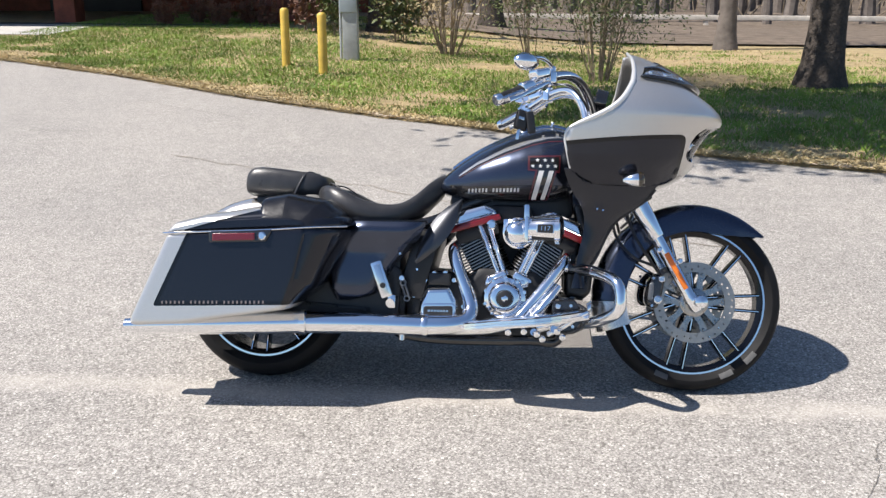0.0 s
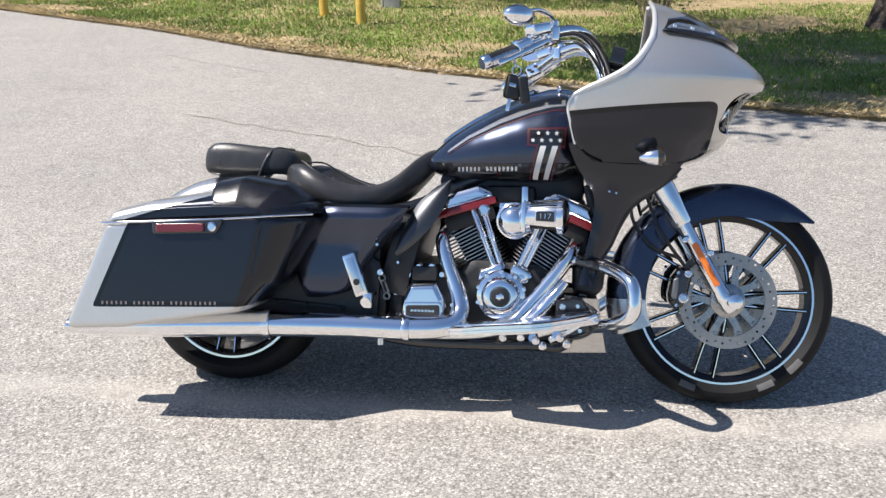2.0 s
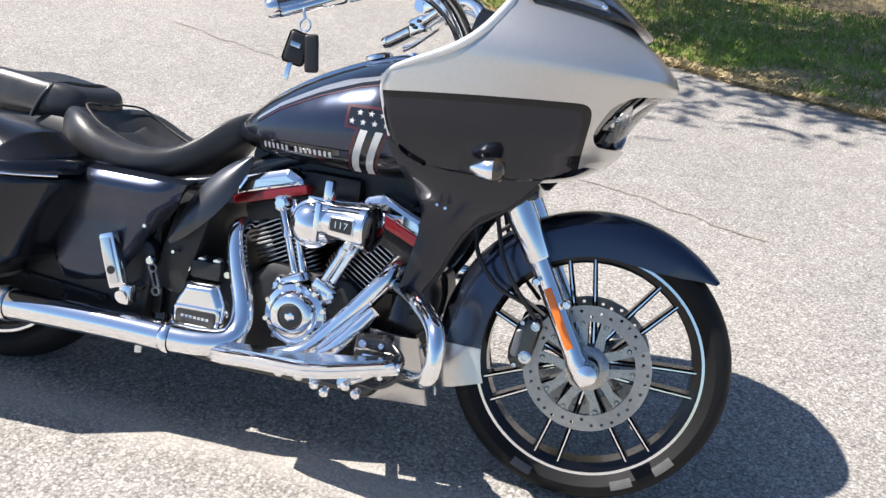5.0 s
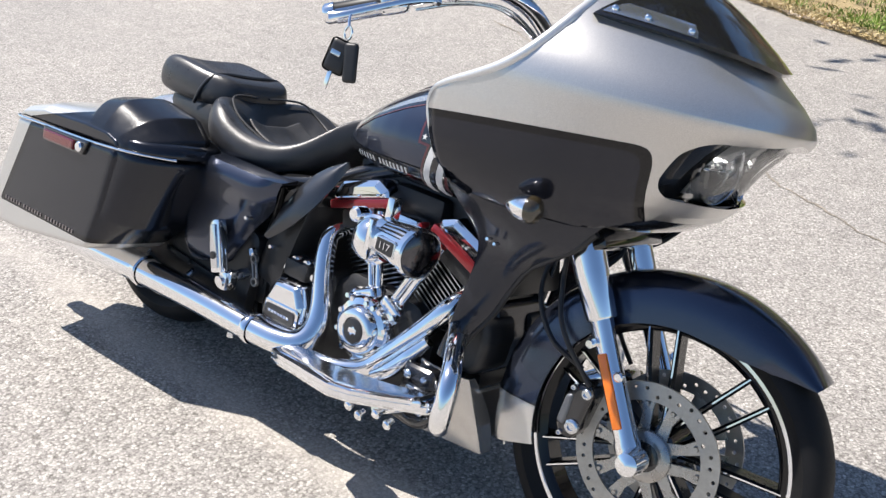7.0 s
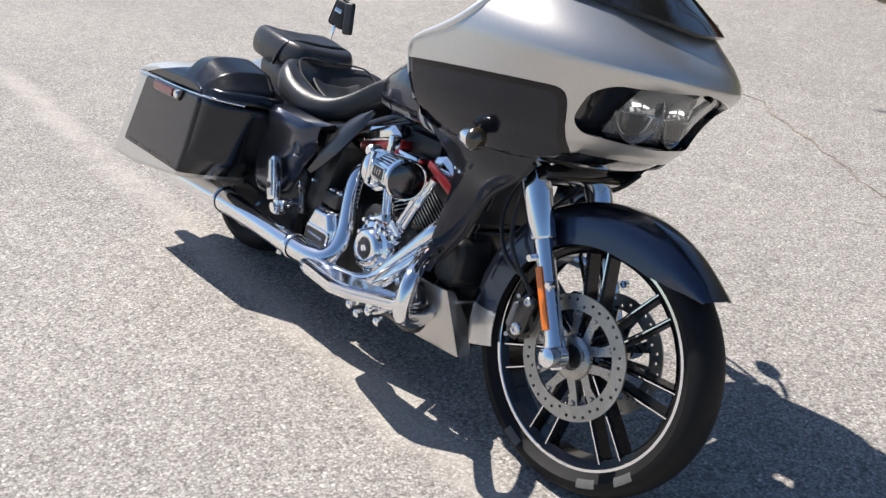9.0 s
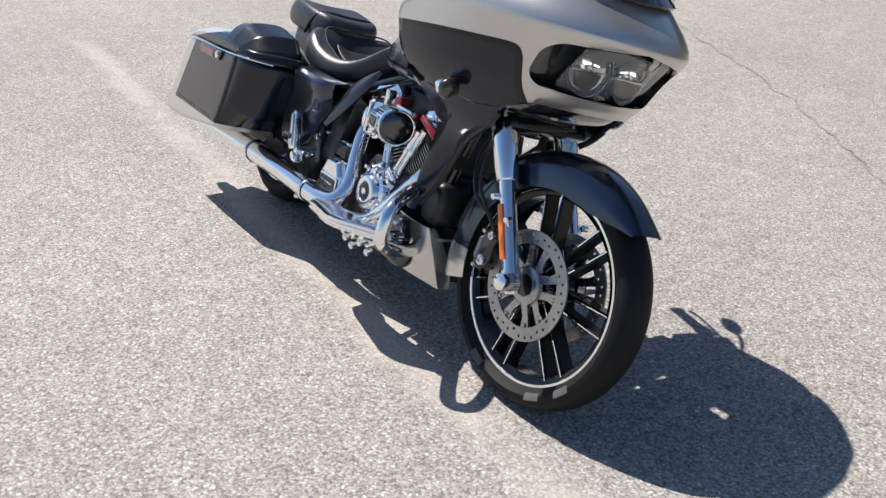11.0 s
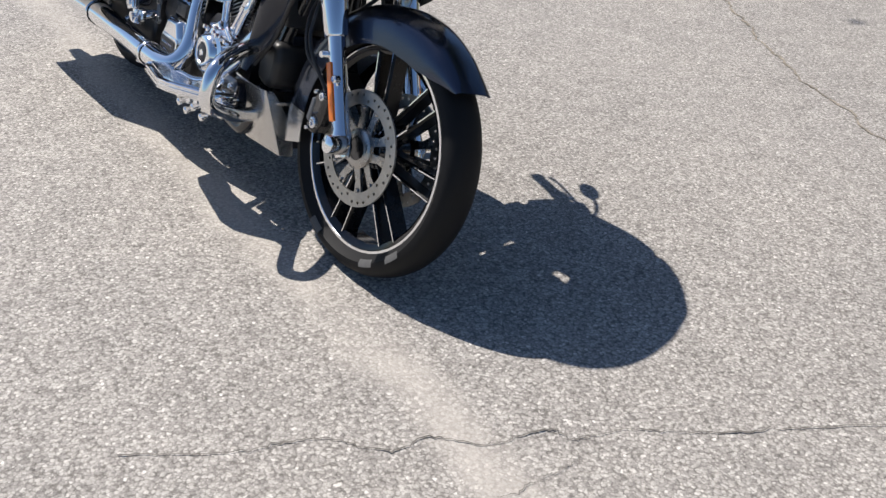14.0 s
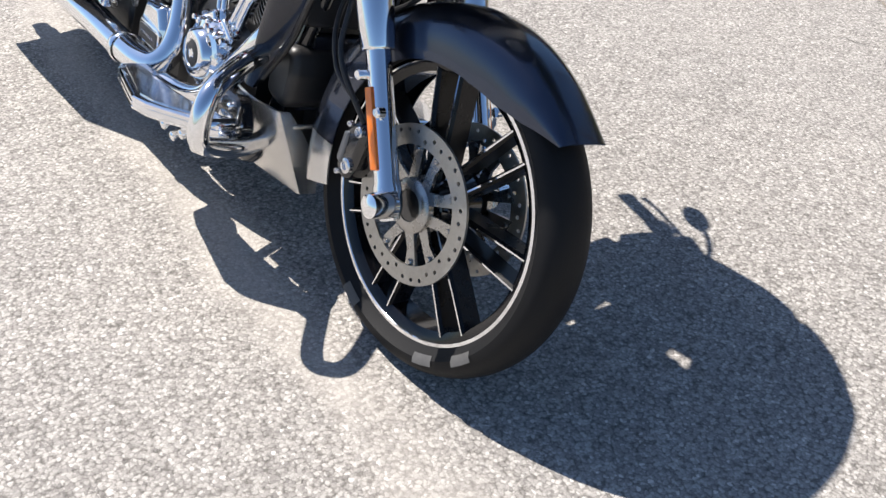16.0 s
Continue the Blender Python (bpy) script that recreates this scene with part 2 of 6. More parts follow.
def shrunk(row, k=0.94):
    """The same flat ring, a little smaller, so that the face inside it shades flat."""
    c = sum((Vector(p) for p in row), Vector()) / len(row)
    return [c + (Vector(p) - c) * k for p in row]


def shrunk2(poly, k):
    c = sum(poly, Vector((0, 0))) / len(poly)
    return [c + (p - c) * k for p in poly]


def slab(outline, layers, r=0.01, seg=5):
    """A body with an (x, z) outline; layers of (y, inset) from one face to the other."""
    poly = rounded(outline, r, seg)
    rows = []
    for y, d in layers:
        rows.append([(p.x, y, p.y) for p in (inset(poly, d) if d else poly)])
    rows = [shrunk(rows[0])] + rows + [shrunk(rows[-1])]
    return grid(rows, close_u=True, cap=True)


def brick_box(size, bevel, m=None, seg=2):
    bm = bmesh.new()
    bmesh.ops.create_cube(bm, size=1.0)
    bmesh.ops.scale(bm, vec=size, verts=bm.verts)
    if bevel:
        bmesh.ops.bevel(bm, geom=list(bm.edges), offset=bevel, segments=seg, affect='EDGES', profile=0.6)
    if m is not None:
        bmesh.ops.transform(bm, matrix=m, verts=bm.verts)
    return bm


def bolt(origin, axis, r=0.006, h=0.006):
    return lathe([(-0.01, r), (h * 0.6, r), (h, r * 0.75), (h, 0.0)], origin, axis, seg=8)


def thicken(bm, thickness, out=(0, -1, 0)):
    """Gives a sheet its thickness on the side away from out."""
    bm.normal_update()
    if sum((f.normal * f.calc_area() for f in bm.faces), Vector()).dot(Vector(out)) < 0:
        bmesh.ops.reverse_faces(bm, faces=bm.faces)
        bm.normal_update()
    bmesh.ops.solidify(bm, geom=list(bm.faces), thickness=thickness)
    return bm


def table(xs, ys):
    return lambda v: float(np.interp(v, xs, ys))

# ---- motorcycle: built upright with its rear contact patch at the origin, front towards +x, right side towards -y ----
LEAN, STEER_DEG = 15.0, 3.0
bike = thing("motorcycle", "silver and slate-blue touring motorcycle leaning on the asphalt", "motorcycle",
             m=pose(0.01, -0.035, 0.003, -LEAN, 0, 0))
AX = Vector((1.605, 0, 0.331))
RAX = Vector((0.0, 0, 0.318))
_ax = Vector((-0.47, 0, 0.883)).normalized()
STEER = Matrix.Translation((1.33, 0, 0.75)) @ Matrix.Rotation(radians(STEER_DEG), 4, _ax) @ Matrix.Translation((-1.33, 0, -0.75))
Y = Vector((0, 1, 0))


def both(name, bm, mat, parent=None, label="", pose_m=None, smooth=38.0):
    """The part on the right side and its twin on the left."""
    b2 = mirrored(bm)
    a = part(name, bm, mat, parent or bike, label, smooth, pose_m)
    b = part(name, b2, mat, parent or bike, label, smooth, pose_m)
    return a, b


def subsurf(ob, levels=2):
    md = ob.modifiers.new("smooth", 'SUBSURF')
    md.levels = md.render_levels = levels
    return ob


# ---- wheels ----
def tyre_profile(ro, ri, hw):
    pts = []
    for k in range(13):
        a = math.pi * k / 12
        pts.append((-hw * math.cos(a), ro - (ro - ri) * 0.62 * (1 - math.sin(a) ** 0.8)))
    pts += [(hw * 0.80, ri + 0.012), (hw * 0.66, ri), (-hw * 0.66, ri), (-hw * 0.80, ri + 0.012)]
    return pts


def spoke(centre, ang, off, r0, r1, w, y_hub, y_rim, depth):
    """One bar from hub to rim, black with a polished face."""
    bm = bmesh.new()
    d = Vector((math.cos(ang), 0, math.sin(ang)))
    s = Vector((-math.sin(ang), 0, math.cos(ang)))
    rows = []
    for r, yy, o, ww in ((r0, y_hub, off * 0.55, w * 1.2), (r0 * 0.4 + r1 * 0.6, y_hub * 0.35 + y_rim * 0.65, off * 0.86, w), (r1, y_rim, off, w * 0.9)):
        c = centre + d * r + s * o
        ring = [c + s * (ww * a) + Y * yv for a, yv in ((-0.25, yy), (0.30, yy), (1.0, yy + 0.006), (0.8, yy + depth), (-0.8, yy + depth), (-1.0, yy + 0.006))]
        rows.append([bm.verts.new(p) for p in ring])
    for i in range(2):
        for j in range(6):
            f = bm.faces.new((rows[i][j], rows[i][(j + 1) % 6], rows[i + 1][(j + 1) % 6], rows[i + 1][j]))
            f.material_index = 1 if j == 0 else 0
    bm.faces.new(rows[0][::-1])
    bm.faces.new(rows[-1])
    bmesh.ops.recalc_face_normals(bm, faces=bm.faces)
    return bm


def wheel(name, centre, ro, rim_r, hw, rim_hw, pairs, first, m, label):
    w = part(name, ring_lathe([(-rim_hw, rim_r + 0.006), (-rim_hw, rim_r - 0.006), (-rim_hw + 0.012, rim_r - 0.024), (rim_hw - 0.012, rim_r - 0.024), (rim_hw, rim_r - 0.006),
                                (rim_hw, rim_r + 0.006), (rim_hw - 0.012, rim_r - 0.008), (-rim_hw + 0.012, rim_r - 0.008)], centre, Y, 96), rim_black, bike, label, pose_m=m)
    part("tyre", ring_lathe(tyre_profile(ro, rim_r, hw), centre, Y, 120), rubber, w, "black rubber tyre")
    for s in (-1, 1):
        part("rim_edge", ring_lathe([(s * (rim_hw + 0.002), rim_r + 0.003), (s * (rim_hw + 0.002), rim_r - 0.004), (s * (rim_hw - 0.008), rim_r - 0.012), (s * (rim_hw - 0.008), rim_r + 0.003)], centre, Y, 120),
             chrome, w, "polished rim edge")
    part("hub", lathe([(-0.082, 0.0), (-0.082, 0.030), (-0.06, 0.034), (-0.05, 0.055), (0.05, 0.055), (0.06, 0.034), (0.082, 0.030), (0.082, 0.0)], centre, Y, 40), gloss_black, w)
    for k in range(pairs):
        a = radians(first) + 2 * math.pi * k / pairs
        for o in (-1, 1):
            part("spoke", spoke(centre, a, o * 0.030, 0.045, rim_r - 0.016, 0.0062, -0.040, -rim_hw + 0.006, 0.050), [spoke_black, chrome], w, smooth=25)
    return w


front_wheel = wheel("front_wheel", AX, 0.333, 0.2665, 0.058, 0.038, 7, -103, STEER, "black front wheel with paired polished spokes")
wheel("rear_wheel", RAX, 0.320, 0.234, 0.085, 0.077, 7, -95, None, "black rear wheel with polished rim edge")
tyre_grey = material("tyre_letter_grey", (0.085, 0.084, 0.083), 0.7, vary=0.15, scale=60)
for a in (-112, -64, -43):
    rows = []
    for k in range(6):
        t = radians(a - 5 + 10 * k / 5)
        rows.append([AX + Vector((math.cos(t) * r, -yy, math.sin(t) * r)) for r, yy in ((0.283, 0.0530), (0.293, 0.0590), (0.303, 0.0600))])
    part("tyre_mark", grid(rows), tyre_grey, front_wheel, "pale grey tyre marking")


carrier_grey = material("carrier_metal", (0.40, 0.39, 0.375), 0.28, 1.0, vary=0.15, scale=40, rough_vary=0.08)


def brake_disc(y, parent):
    bm = bmesh.new()
    n, r0, r1 = 36, 0.112, 0.149
    for k in range(n):
        a0, a1 = 2 * math.pi * k / n, 2 * math.pi * (k + 1) / n
        am = (a0 + a1) / 2
        rc = 0.122 + 0.008 * (k % 3) if k % 2 else 0.139 - 0.003 * (k % 3)
        rm = (r0 + r1) / 2
        outer = [(r0, a0), (r0, am), (r0, a1), (rm, a1), (r1, a1), (r1, am), (r1, a0), (rm, a0)]
        ov = [bm.verts.new((AX.x + r * math.cos(a), y, AX.z + r * math.sin(a))) for r, a in outer]
        hv = []
        for j in range(8):
            cx, cz = AX.x + rc * math.cos(am), AX.z + rc * math.sin(am)
            q = radians(180 + 45) + am - j * math.pi / 4
            hv.append(bm.verts.new((cx + 0.0042 * math.cos(q), y, cz + 0.0042 * math.sin(q))))
        for j in range(8):
            bm.faces.new((ov[j], ov[(j + 1) % 8], hv[(j + 1) % 8], hv[j]))
    bmesh.ops.remove_doubles(bm, verts=bm.verts, dist=0.0004)
    bmesh.ops.solidify(bm, geom=list(bm.faces), thickness=0.005)
    d = part("brake_disc", bm, steel, parent, "drilled steel brake disc", smooth=30)
    out = 1 if y < 0 else -1
    o = Vector((AX.x, y + 0.004 * out, AX.z))
    for k in range(5):
        for side in (-1, 1):
            a0, a1 = radians(-90 + 72 * k + 10 * side), radians(-90 + 72 * k + 21 * side)
            ci, ce = Vector((math.cos(a0), 0, math.sin(a0))), Vector((math.cos(a1), 0, math.sin(a1)))
            si = Vector((-ci.z, 0, ci.x))
            rows = []
            for yy in (-0.0035, 0.0035):
                rows.append([o + Y * yy + q for q in (ci * 0.044 - si * 0.013, ce * 0.085 - si * 0.0105, ce * 0.117 - si * 0.015, ce * 0.117 + si * 0.015, ce * 0.085 + si * 0.0105, ci * 0.044 + si * 0.013)])
            arm = join(grid(rows, close_u=True, cap=True), bolt(o + ce * 0.106 - Y * 0.003 * out, -Y * out, 0.006))
            part("disc_carrier", arm, carrier_grey, d, smooth=25)
    part("carrier_ring", ring_lathe([(-0.006, 0.052), (-0.010, 0.046), (-0.010, 0.030), (0.006, 0.030), (0.006, 0.052)] if out > 0 else [(0.006, 0.052), (0.010, 0.046), (0.010, 0.030), (-0.006, 0.030), (-0.006, 0.052)], (AX.x, y, AX.z), Y, 40), carrier_grey, d)
    return d


brake_disc(-0.074, front_wheel)
brake_disc(0.074, front_wheel)

# ---- fork ----
FD = Vector((-0.228, 0, 0.392)).normalized()
FO = Vector((1.589, -0.120, 0.335))
fork_lower = join(lathe([(-0.038, 0.0), (-0.036, 0.018), (-0.012, 0.026), (0.022, 0.0265), (0.034, 0.0235), (0.245, 0.0232), (0.30, 0.0232)], FO, FD, 28))
fa, fb = both("fork_leg", fork_lower, chrome, label="chrome fork slider", pose_m=STEER)
for leg, s in ((fa, 1), (fb, -1)):
    base = Vector((FO.x, s * FO.y, FO.z))
    part("fork_cover", lathe([(0.266, 0.0225), (0.268, 0.0300), (0.272, 0.0315), (0.36, 0.0345), (0.46, 0.0365), (0.62, 0.0365)], base, FD, 28), chrome, leg, "thick chrome fork cover")
    part("axle_cap", lathe([(-0.002, 0.0), (0.0, 0.012), (0.004, 0.022), (0.03, 0.025), (0.055, 0.025)], (1.607, s * -0.182, 0.338), Y * s, 24), chrome, leg, "domed chrome axle cap")
    for h in (0.17, 0.215):
        part("fork_bolt", join(lathe([(0, 0.0), (0, 0.010), (0.014, 0.010), (0.017, 0.007), (0.017, 0.0)], base + FD * h + Vector((-0.022 if h != 0.17 else 0.03, s * -0.02, 0)), -Y * s, 14)), chrome, leg)
    part("side_reflector", brick_box((0.019, 0.010, 0.148), 0.004, Matrix.Translation(base + FD * 0.128 + Vector((-0.002, s * -0.024, 0))) @ Matrix.Rotation(-math.atan2(0.228, 0.392), 4, 'Y')), amber, leg, "orange side reflector")
caliper_grey = material("caliper_grey", (0.16, 0.165, 0.175), 0.35, 0.6, rough_vary=0.08)
for s in (1, -1):
    outer = [(1.420, 0.352), (1.430, 0.405), (1.452, 0.432), (1.478, 0.434), (1.490, 0.412), (1.482, 0.372), (1.476, 0.335), (1.460, 0.306), (1.436, 0.308), (1.422, 0.325)]
    c = part("brake_caliper", slab(outer, [(s * -0.060, 0.006), (s * -0.064, 0), (s * -0.112, 0), (s * -0.122, 0.004), (s * -0.127, 0.012)], 0.016), gloss_black, bike, "black brake caliper with chrome bolts", pose_m=STEER)
    for x, z, r in ((1.474, 0.415, 0.011), (1.462, 0.340, 0.015), (1.440, 0.318, 0.006), (1.444, 0.418, 0.006)):
        part("caliper_bolt", lathe([(0, 0.0), (0, r), (0.008, r), (0.010, r * 0.8), (0.010, r * 0.55), (0.006, r * 0.5), (0.006, 0.0)], (x, s * -0.124, z), -Y * s, 18), soft_chrome, c)
    part("caliper_plate", slab([(1.426, 0.340), (1.432, 0.398), (1.447, 0.404), (1.446, 0.370), (1.442, 0.334)], [(s * -0.118, 0), (s * -0.128, 0), (s * -0.131, 0.004)], 0.008), caliper_grey, c, "grey caliper face")
part("steering_stem", join(brick_box((0.07, 0.29, 0.035), 0.008, pose(1.395, 0, 0.705, 0, -29, 0)), brick_box((0.06, 0.27, 0.03), 0.008, pose(1.30, 0, 0.865, 0, -29, 0)),
                           tube([(1.37, 0, 0.70), (1.27, 0, 0.89)], 0.03, sub=1)), gloss_black, bike, pose_m=STEER)
for k, (a, b, c, d) in enumerate((((1.30, -0.06, 0.80), (1.36, -0.13, 0.60), (1.40, -0.15, 0.52), (1.47, -0.12, 0.43)), ((1.33, -0.03, 0.78), (1.30, -0.10, 0.60), (1.36, -0.13, 0.50), (1.45, -0.13, 0.46)),
                                   ((1.30, 0.05, 0.80), (1.35, 0.10, 0.60), (1.40, 0.12, 0.50), (1.46, 0.10, 0.44)), ((1.36, 0.02, 0.78), (1.40, 0.03, 0.70), (1.38, 0.0, 0.64), (1.34, -0.02, 0.60)))):
    part("brake_hose", tube([a, b, c, d], 0.0055, 8, 8), satin_black, bike, "thin black brake hose", pose_m=STEER)


# ---- front fender ----
def fender(centre, a0, a1, r_out, r_in, hw, n=60, m=25, wrap=0.62, thick=0.004):
    rows = []
    for i in range(n + 1):
        a = radians(a0 + (a1 - a0) * i / n)
        deg = math.degrees(a)
        ro, ri, h = r_out(deg), r_in(deg), hw(deg)
        row = []
        for j in range(m + 1):
            p = -math.pi / 2 + math.pi * j / m
            y = h * math.copysign(abs(math.sin(p)) ** wrap, math.sin(p))
            r = ri + (ro - ri) * abs(math.cos(p)) ** 0.55
            row.append(centre + Vector((math.cos(a) * r, y, math.sin(a) * r)))
        rows.append(row)
    bm = grid(rows)
    bmesh.ops.solidify(bm, geom=list(bm.faces), thickness=thick)
    return bm


F_OUT = table([44, 60, 90, 150, 202], [0.362, 0.362, 0.364, 0.366, 0.366])
F_IN = table([44, 47, 55, 66, 80, 100, 130, 150, 175, 202], [0.350, 0.335, 0.300, 0.272, 0.262, 0.262, 0.262, 0.258, 0.252, 0.246])
F_HW = table([44, 60, 90, 150, 202], [0.056, 0.070, 0.077, 0.084, 0.092])
front_fender = part("front_fender", fender(AX, 44, 180.2, F_OUT, F_IN, F_HW), slate, bike, "slate-blue front fender", pose_m=STEER)
part("fender_tip", fender(AX, 180.4, 199.5, F_OUT, F_IN, F_HW, 10), silver, front_fender, "silver painted rear tip of the front fender")
part("fender_seam", fender(AX, 179.9, 180.6, lambda d: 0.3675, lambda d: F_IN(d) - 0.001, lambda d: F_HW(d) + 0.0012, 2), gloss_black, front_fender)

# ---- rear fender ----
part("rear_fender", fender(RAX, 20, 165, lambda d: 0.372, lambda d: 0.27, lambda d: 0.118, 40), silver, bike, "silver rear fender between the saddlebags")

# ---- fairing ----
REAR_Z = [0.795, 0.82, 0.845, 0.90, 0.93, 0.95, 0.976, 1.005, 1.043, 1.095, 1.135, 1.175, 1.212, 1.234, 1.252]
LZ = [0.740, 0.770, 0.795, 0.82, 0.845, 0.90, 0.93, 0.985, 1.005, 1.045, 1.092, 1.135, 1.175, 1.212, 1.234, 1.252]
LW = table(LZ, [0.286, 0.309, 0.325, 0.337, 0.347, 0.358, 0.363, 0.370, 0.371, 0.364, 0.345, 0.311, 0.266, 0.214, 0.165, 0.09])
LN = table([0.740, 0.770, 0.795, 0.82, 0.845, 0.90, 0.93, 0.970, 0.984, 0.995, 1.012, 1.030, 1.050, 1.092, 1.135, 1.175, 1.212, 1.234, 1.252], [1.540, 1.554, 1.564, 1.586, 1.602, 1.630, 1.650, 1.684, 1.693, 1.694, 1.687, 1.671, 1.650, 1.595, 1.550, 1.502, 1.452, 1.405, 1.362])
LR = table(REAR_Z, [1.130, 1.122, 1.116, 1.106, 1.117, 1.150, 1.208, 1.262, 1.303, 1.334, 1.345, 1.349, 1.350, 1.349, 1.348])
NP = table([0.95, 1.02, 1.12, 1.234], [2.45, 2.50, 2.45, 2.15])


def fairing_point(z, q, side, out=0.0):
    """A place on the shell: q from 0 at the rear edge to 1 at the nose."""
    w, xn, xr, n = LW(z), LN(z), LR(z), NP(z)
    t0 = max(0.0, (xr - 1.10) / (xn - 1.10))
    th0 = math.asin(min(1, t0 ** (n / 2)))
    th = th0 + (math.pi / 2 - th0) * q
    x = 1.10 + (xn - 1.10 + out) * math.sin(th) ** (2 / n)
    y = (w + out) * max(math.cos(th), 0) ** (2 / n)
    return Vector((x, side * y, z))


# the arched lower edge of the fairing's side
SEAM = table([1.10, 1.125, 1.15, 1.18, 1.21, 1.25, 1.30, 1.40, 1.44, 1.47, 1.50, 1.525], [0.822, 0.798, 0.778, 0.761, 0.750, 0.745, 0.744, 0.746, 0.753, 0.764, 0.780, 0.795])


def shell_point(z, q, side):
    """A place on the shell, held above its lower edge."""
    p = fairing_point(z, q, side)
    for _ in range(4):
        low = SEAM(p.x)
        if p.z >= low - 1e-6:
            break
        p = fairing_point(low, q, side)
    return p


def lamp_depth(y, z):
    """How far inside the headlamp opening a place lies."""
    top, bot = 0.982 - 0.115 * abs(y), 0.834 + 0.04 * abs(y)
    zc, hz = (top + bot) / 2, (top - bot) / 2
    hx, r = 0.227 + 0.10 * (z - 0.90), 0.040
    dx, dz = abs(y) - hx + r, abs(z - zc) - hz + r
    return r - (math.hypot(max(dx, 0), max(dz, 0)) + min(max(dx, dz), 0))


def smooth01(v):
    v = max(0.0, min(1.0, v))
    return v * v * (3 - 2 * v)


def lamp_surface(y, z, back):
    n = NP(z)
    return Vector((1.10 + (LN(z) - 1.10) * (1 - (abs(y) / LW(z)) ** n) ** (1 / n) - back, y, z))


zs = sorted(set([0.744, 0.750, 0.757, 0.765, 0.773, 0.781, 0.788] + [round(0.795 + 0.457 * k / 25, 4) for k in range(26)] + [round(0.815 + 0.0055 * k, 4) for k in range(34)]))
NQ = 60
rows = [[shell_point(z, 1 - (abs(j) / NQ) ** 0.85, -1 if j < 0 else 1) for j in range(-NQ, NQ + 1)] for z in zs]
bm = grid(rows)
bmesh.ops.remove_doubles(bm, verts=bm.verts, dist=0.0002)
bmesh.ops.dissolve_degenerate(bm, edges=bm.edges, dist=0.0002)
bmesh.ops.delete(bm, geom=[f for f in bm.faces if f.calc_center_median().x > 1.42 and lamp_depth(f.calc_center_median().y, f.calc_center_median().z) > 0], context='FACES')
rim = [e for e in bm.edges if e.is_boundary and all(v.co.x > 1.42 and abs(lamp_depth(v.co.y, v.co.z)) < 0.012 and 0.80 < v.co.z < 1.0 for v in e.verts)]
for v in {v for e in rim for v in e.verts}:
    y, z = v.co.y, v.co.z
    for _ in range(12):
        d, h = lamp_depth(y, z), 0.0005
        gy, gz = (lamp_depth(y + h, z) - d) / h, (lamp_depth(y, z + h) - d) / h
        g = max(gy * gy + gz * gz, 0.1)
        y, z = y - d * gy / g, z - d * gz / g
    v.co = lamp_surface(y, z, 0)
for back, k in ((0.006, 0.985), (0.055, 0.97)):
    ex = bmesh.ops.extrude_edge_only(bm, edges=rim)
    for v in [g for g in ex["geom"] if isinstance(g, bmesh.types.BMVert)]:
        v.co = Vector((v.co.x - back, v.co.y * k, 0.905 + (v.co.z - 0.905) * (k + 0.01)))
    for f in [g for g in ex["geom"] if isinstance(g, bmesh.types.BMFace)]:
        f.material_index = 1
    rim = [g for g in ex["geom"] if isinstance(g, bmesh.types.BMEdge)]
bmesh.ops.recalc_face_normals(bm, faces=bm.faces)
fairing_paint = paint("fairing_paint", SILVER, 0.36, 0.80, CHARCOAL, [(0.90, 0.885), (1.112, 0.900), (1.30, 0.931), (1.543, 0.950), (1.525, 0.80), (1.508, 0.70)], 0.05, 0.014)
shell = part("fairing_shell", bm, [fairing_paint, gloss_black], bike, "silver shark-nose fairing with a charcoal side panel", smooth=50)
md = shell.modifiers.new("thickness", 'SOLIDIFY')
md.thickness, md.offset = 0.010, -1.0
# lamps and their bright housing behind one clear lens
rows = [[lamp_surface(0.235 * j / 24, 0.815 + 0.185 * k / 16, 0.090) for j in range(-24, 25)] for k in range(17)]
part("lamp_recess", grid(rows), gloss_black, bike, "black back of the headlamp opening")
for s in (-1, 1):
    rows = [[lamp_surface(s * (0.128 + 0.108 * j / 14), 0.822 + 0.168 * k / 14, 0.044 - 0.030 * (j / 14) ** 1.5) for j in range(15)] for k in range(15)]
    part("lamp_surround", thicken(grid(rows), 0.004, (1, s, 0)), gloss_black, bike, "black surround beside the headlamps")


def lens_outline(v):
    """Half width of the lamp unit at a height from 0 to 1."""
    return 0.144 - 0.020 * v - 0.030 * abs(2 * v - 1) ** 6


def lamp_sheet(z0, z1, back, grow, edge, n=22):
    rows = []
    for k in range(n + 1):
        v = k / n
        z = z0 + (z1 - z0) * v
        e = lens_outline(v) * grow
        rows.append([lamp_surface(e * j / 28, z - 0.10 * abs(e * j / 28) * v, back + edge * max(abs(j / 28) ** 8, abs(2 * v - 1) ** 8)) for j in range(-28, 29)])
    return grid(rows)


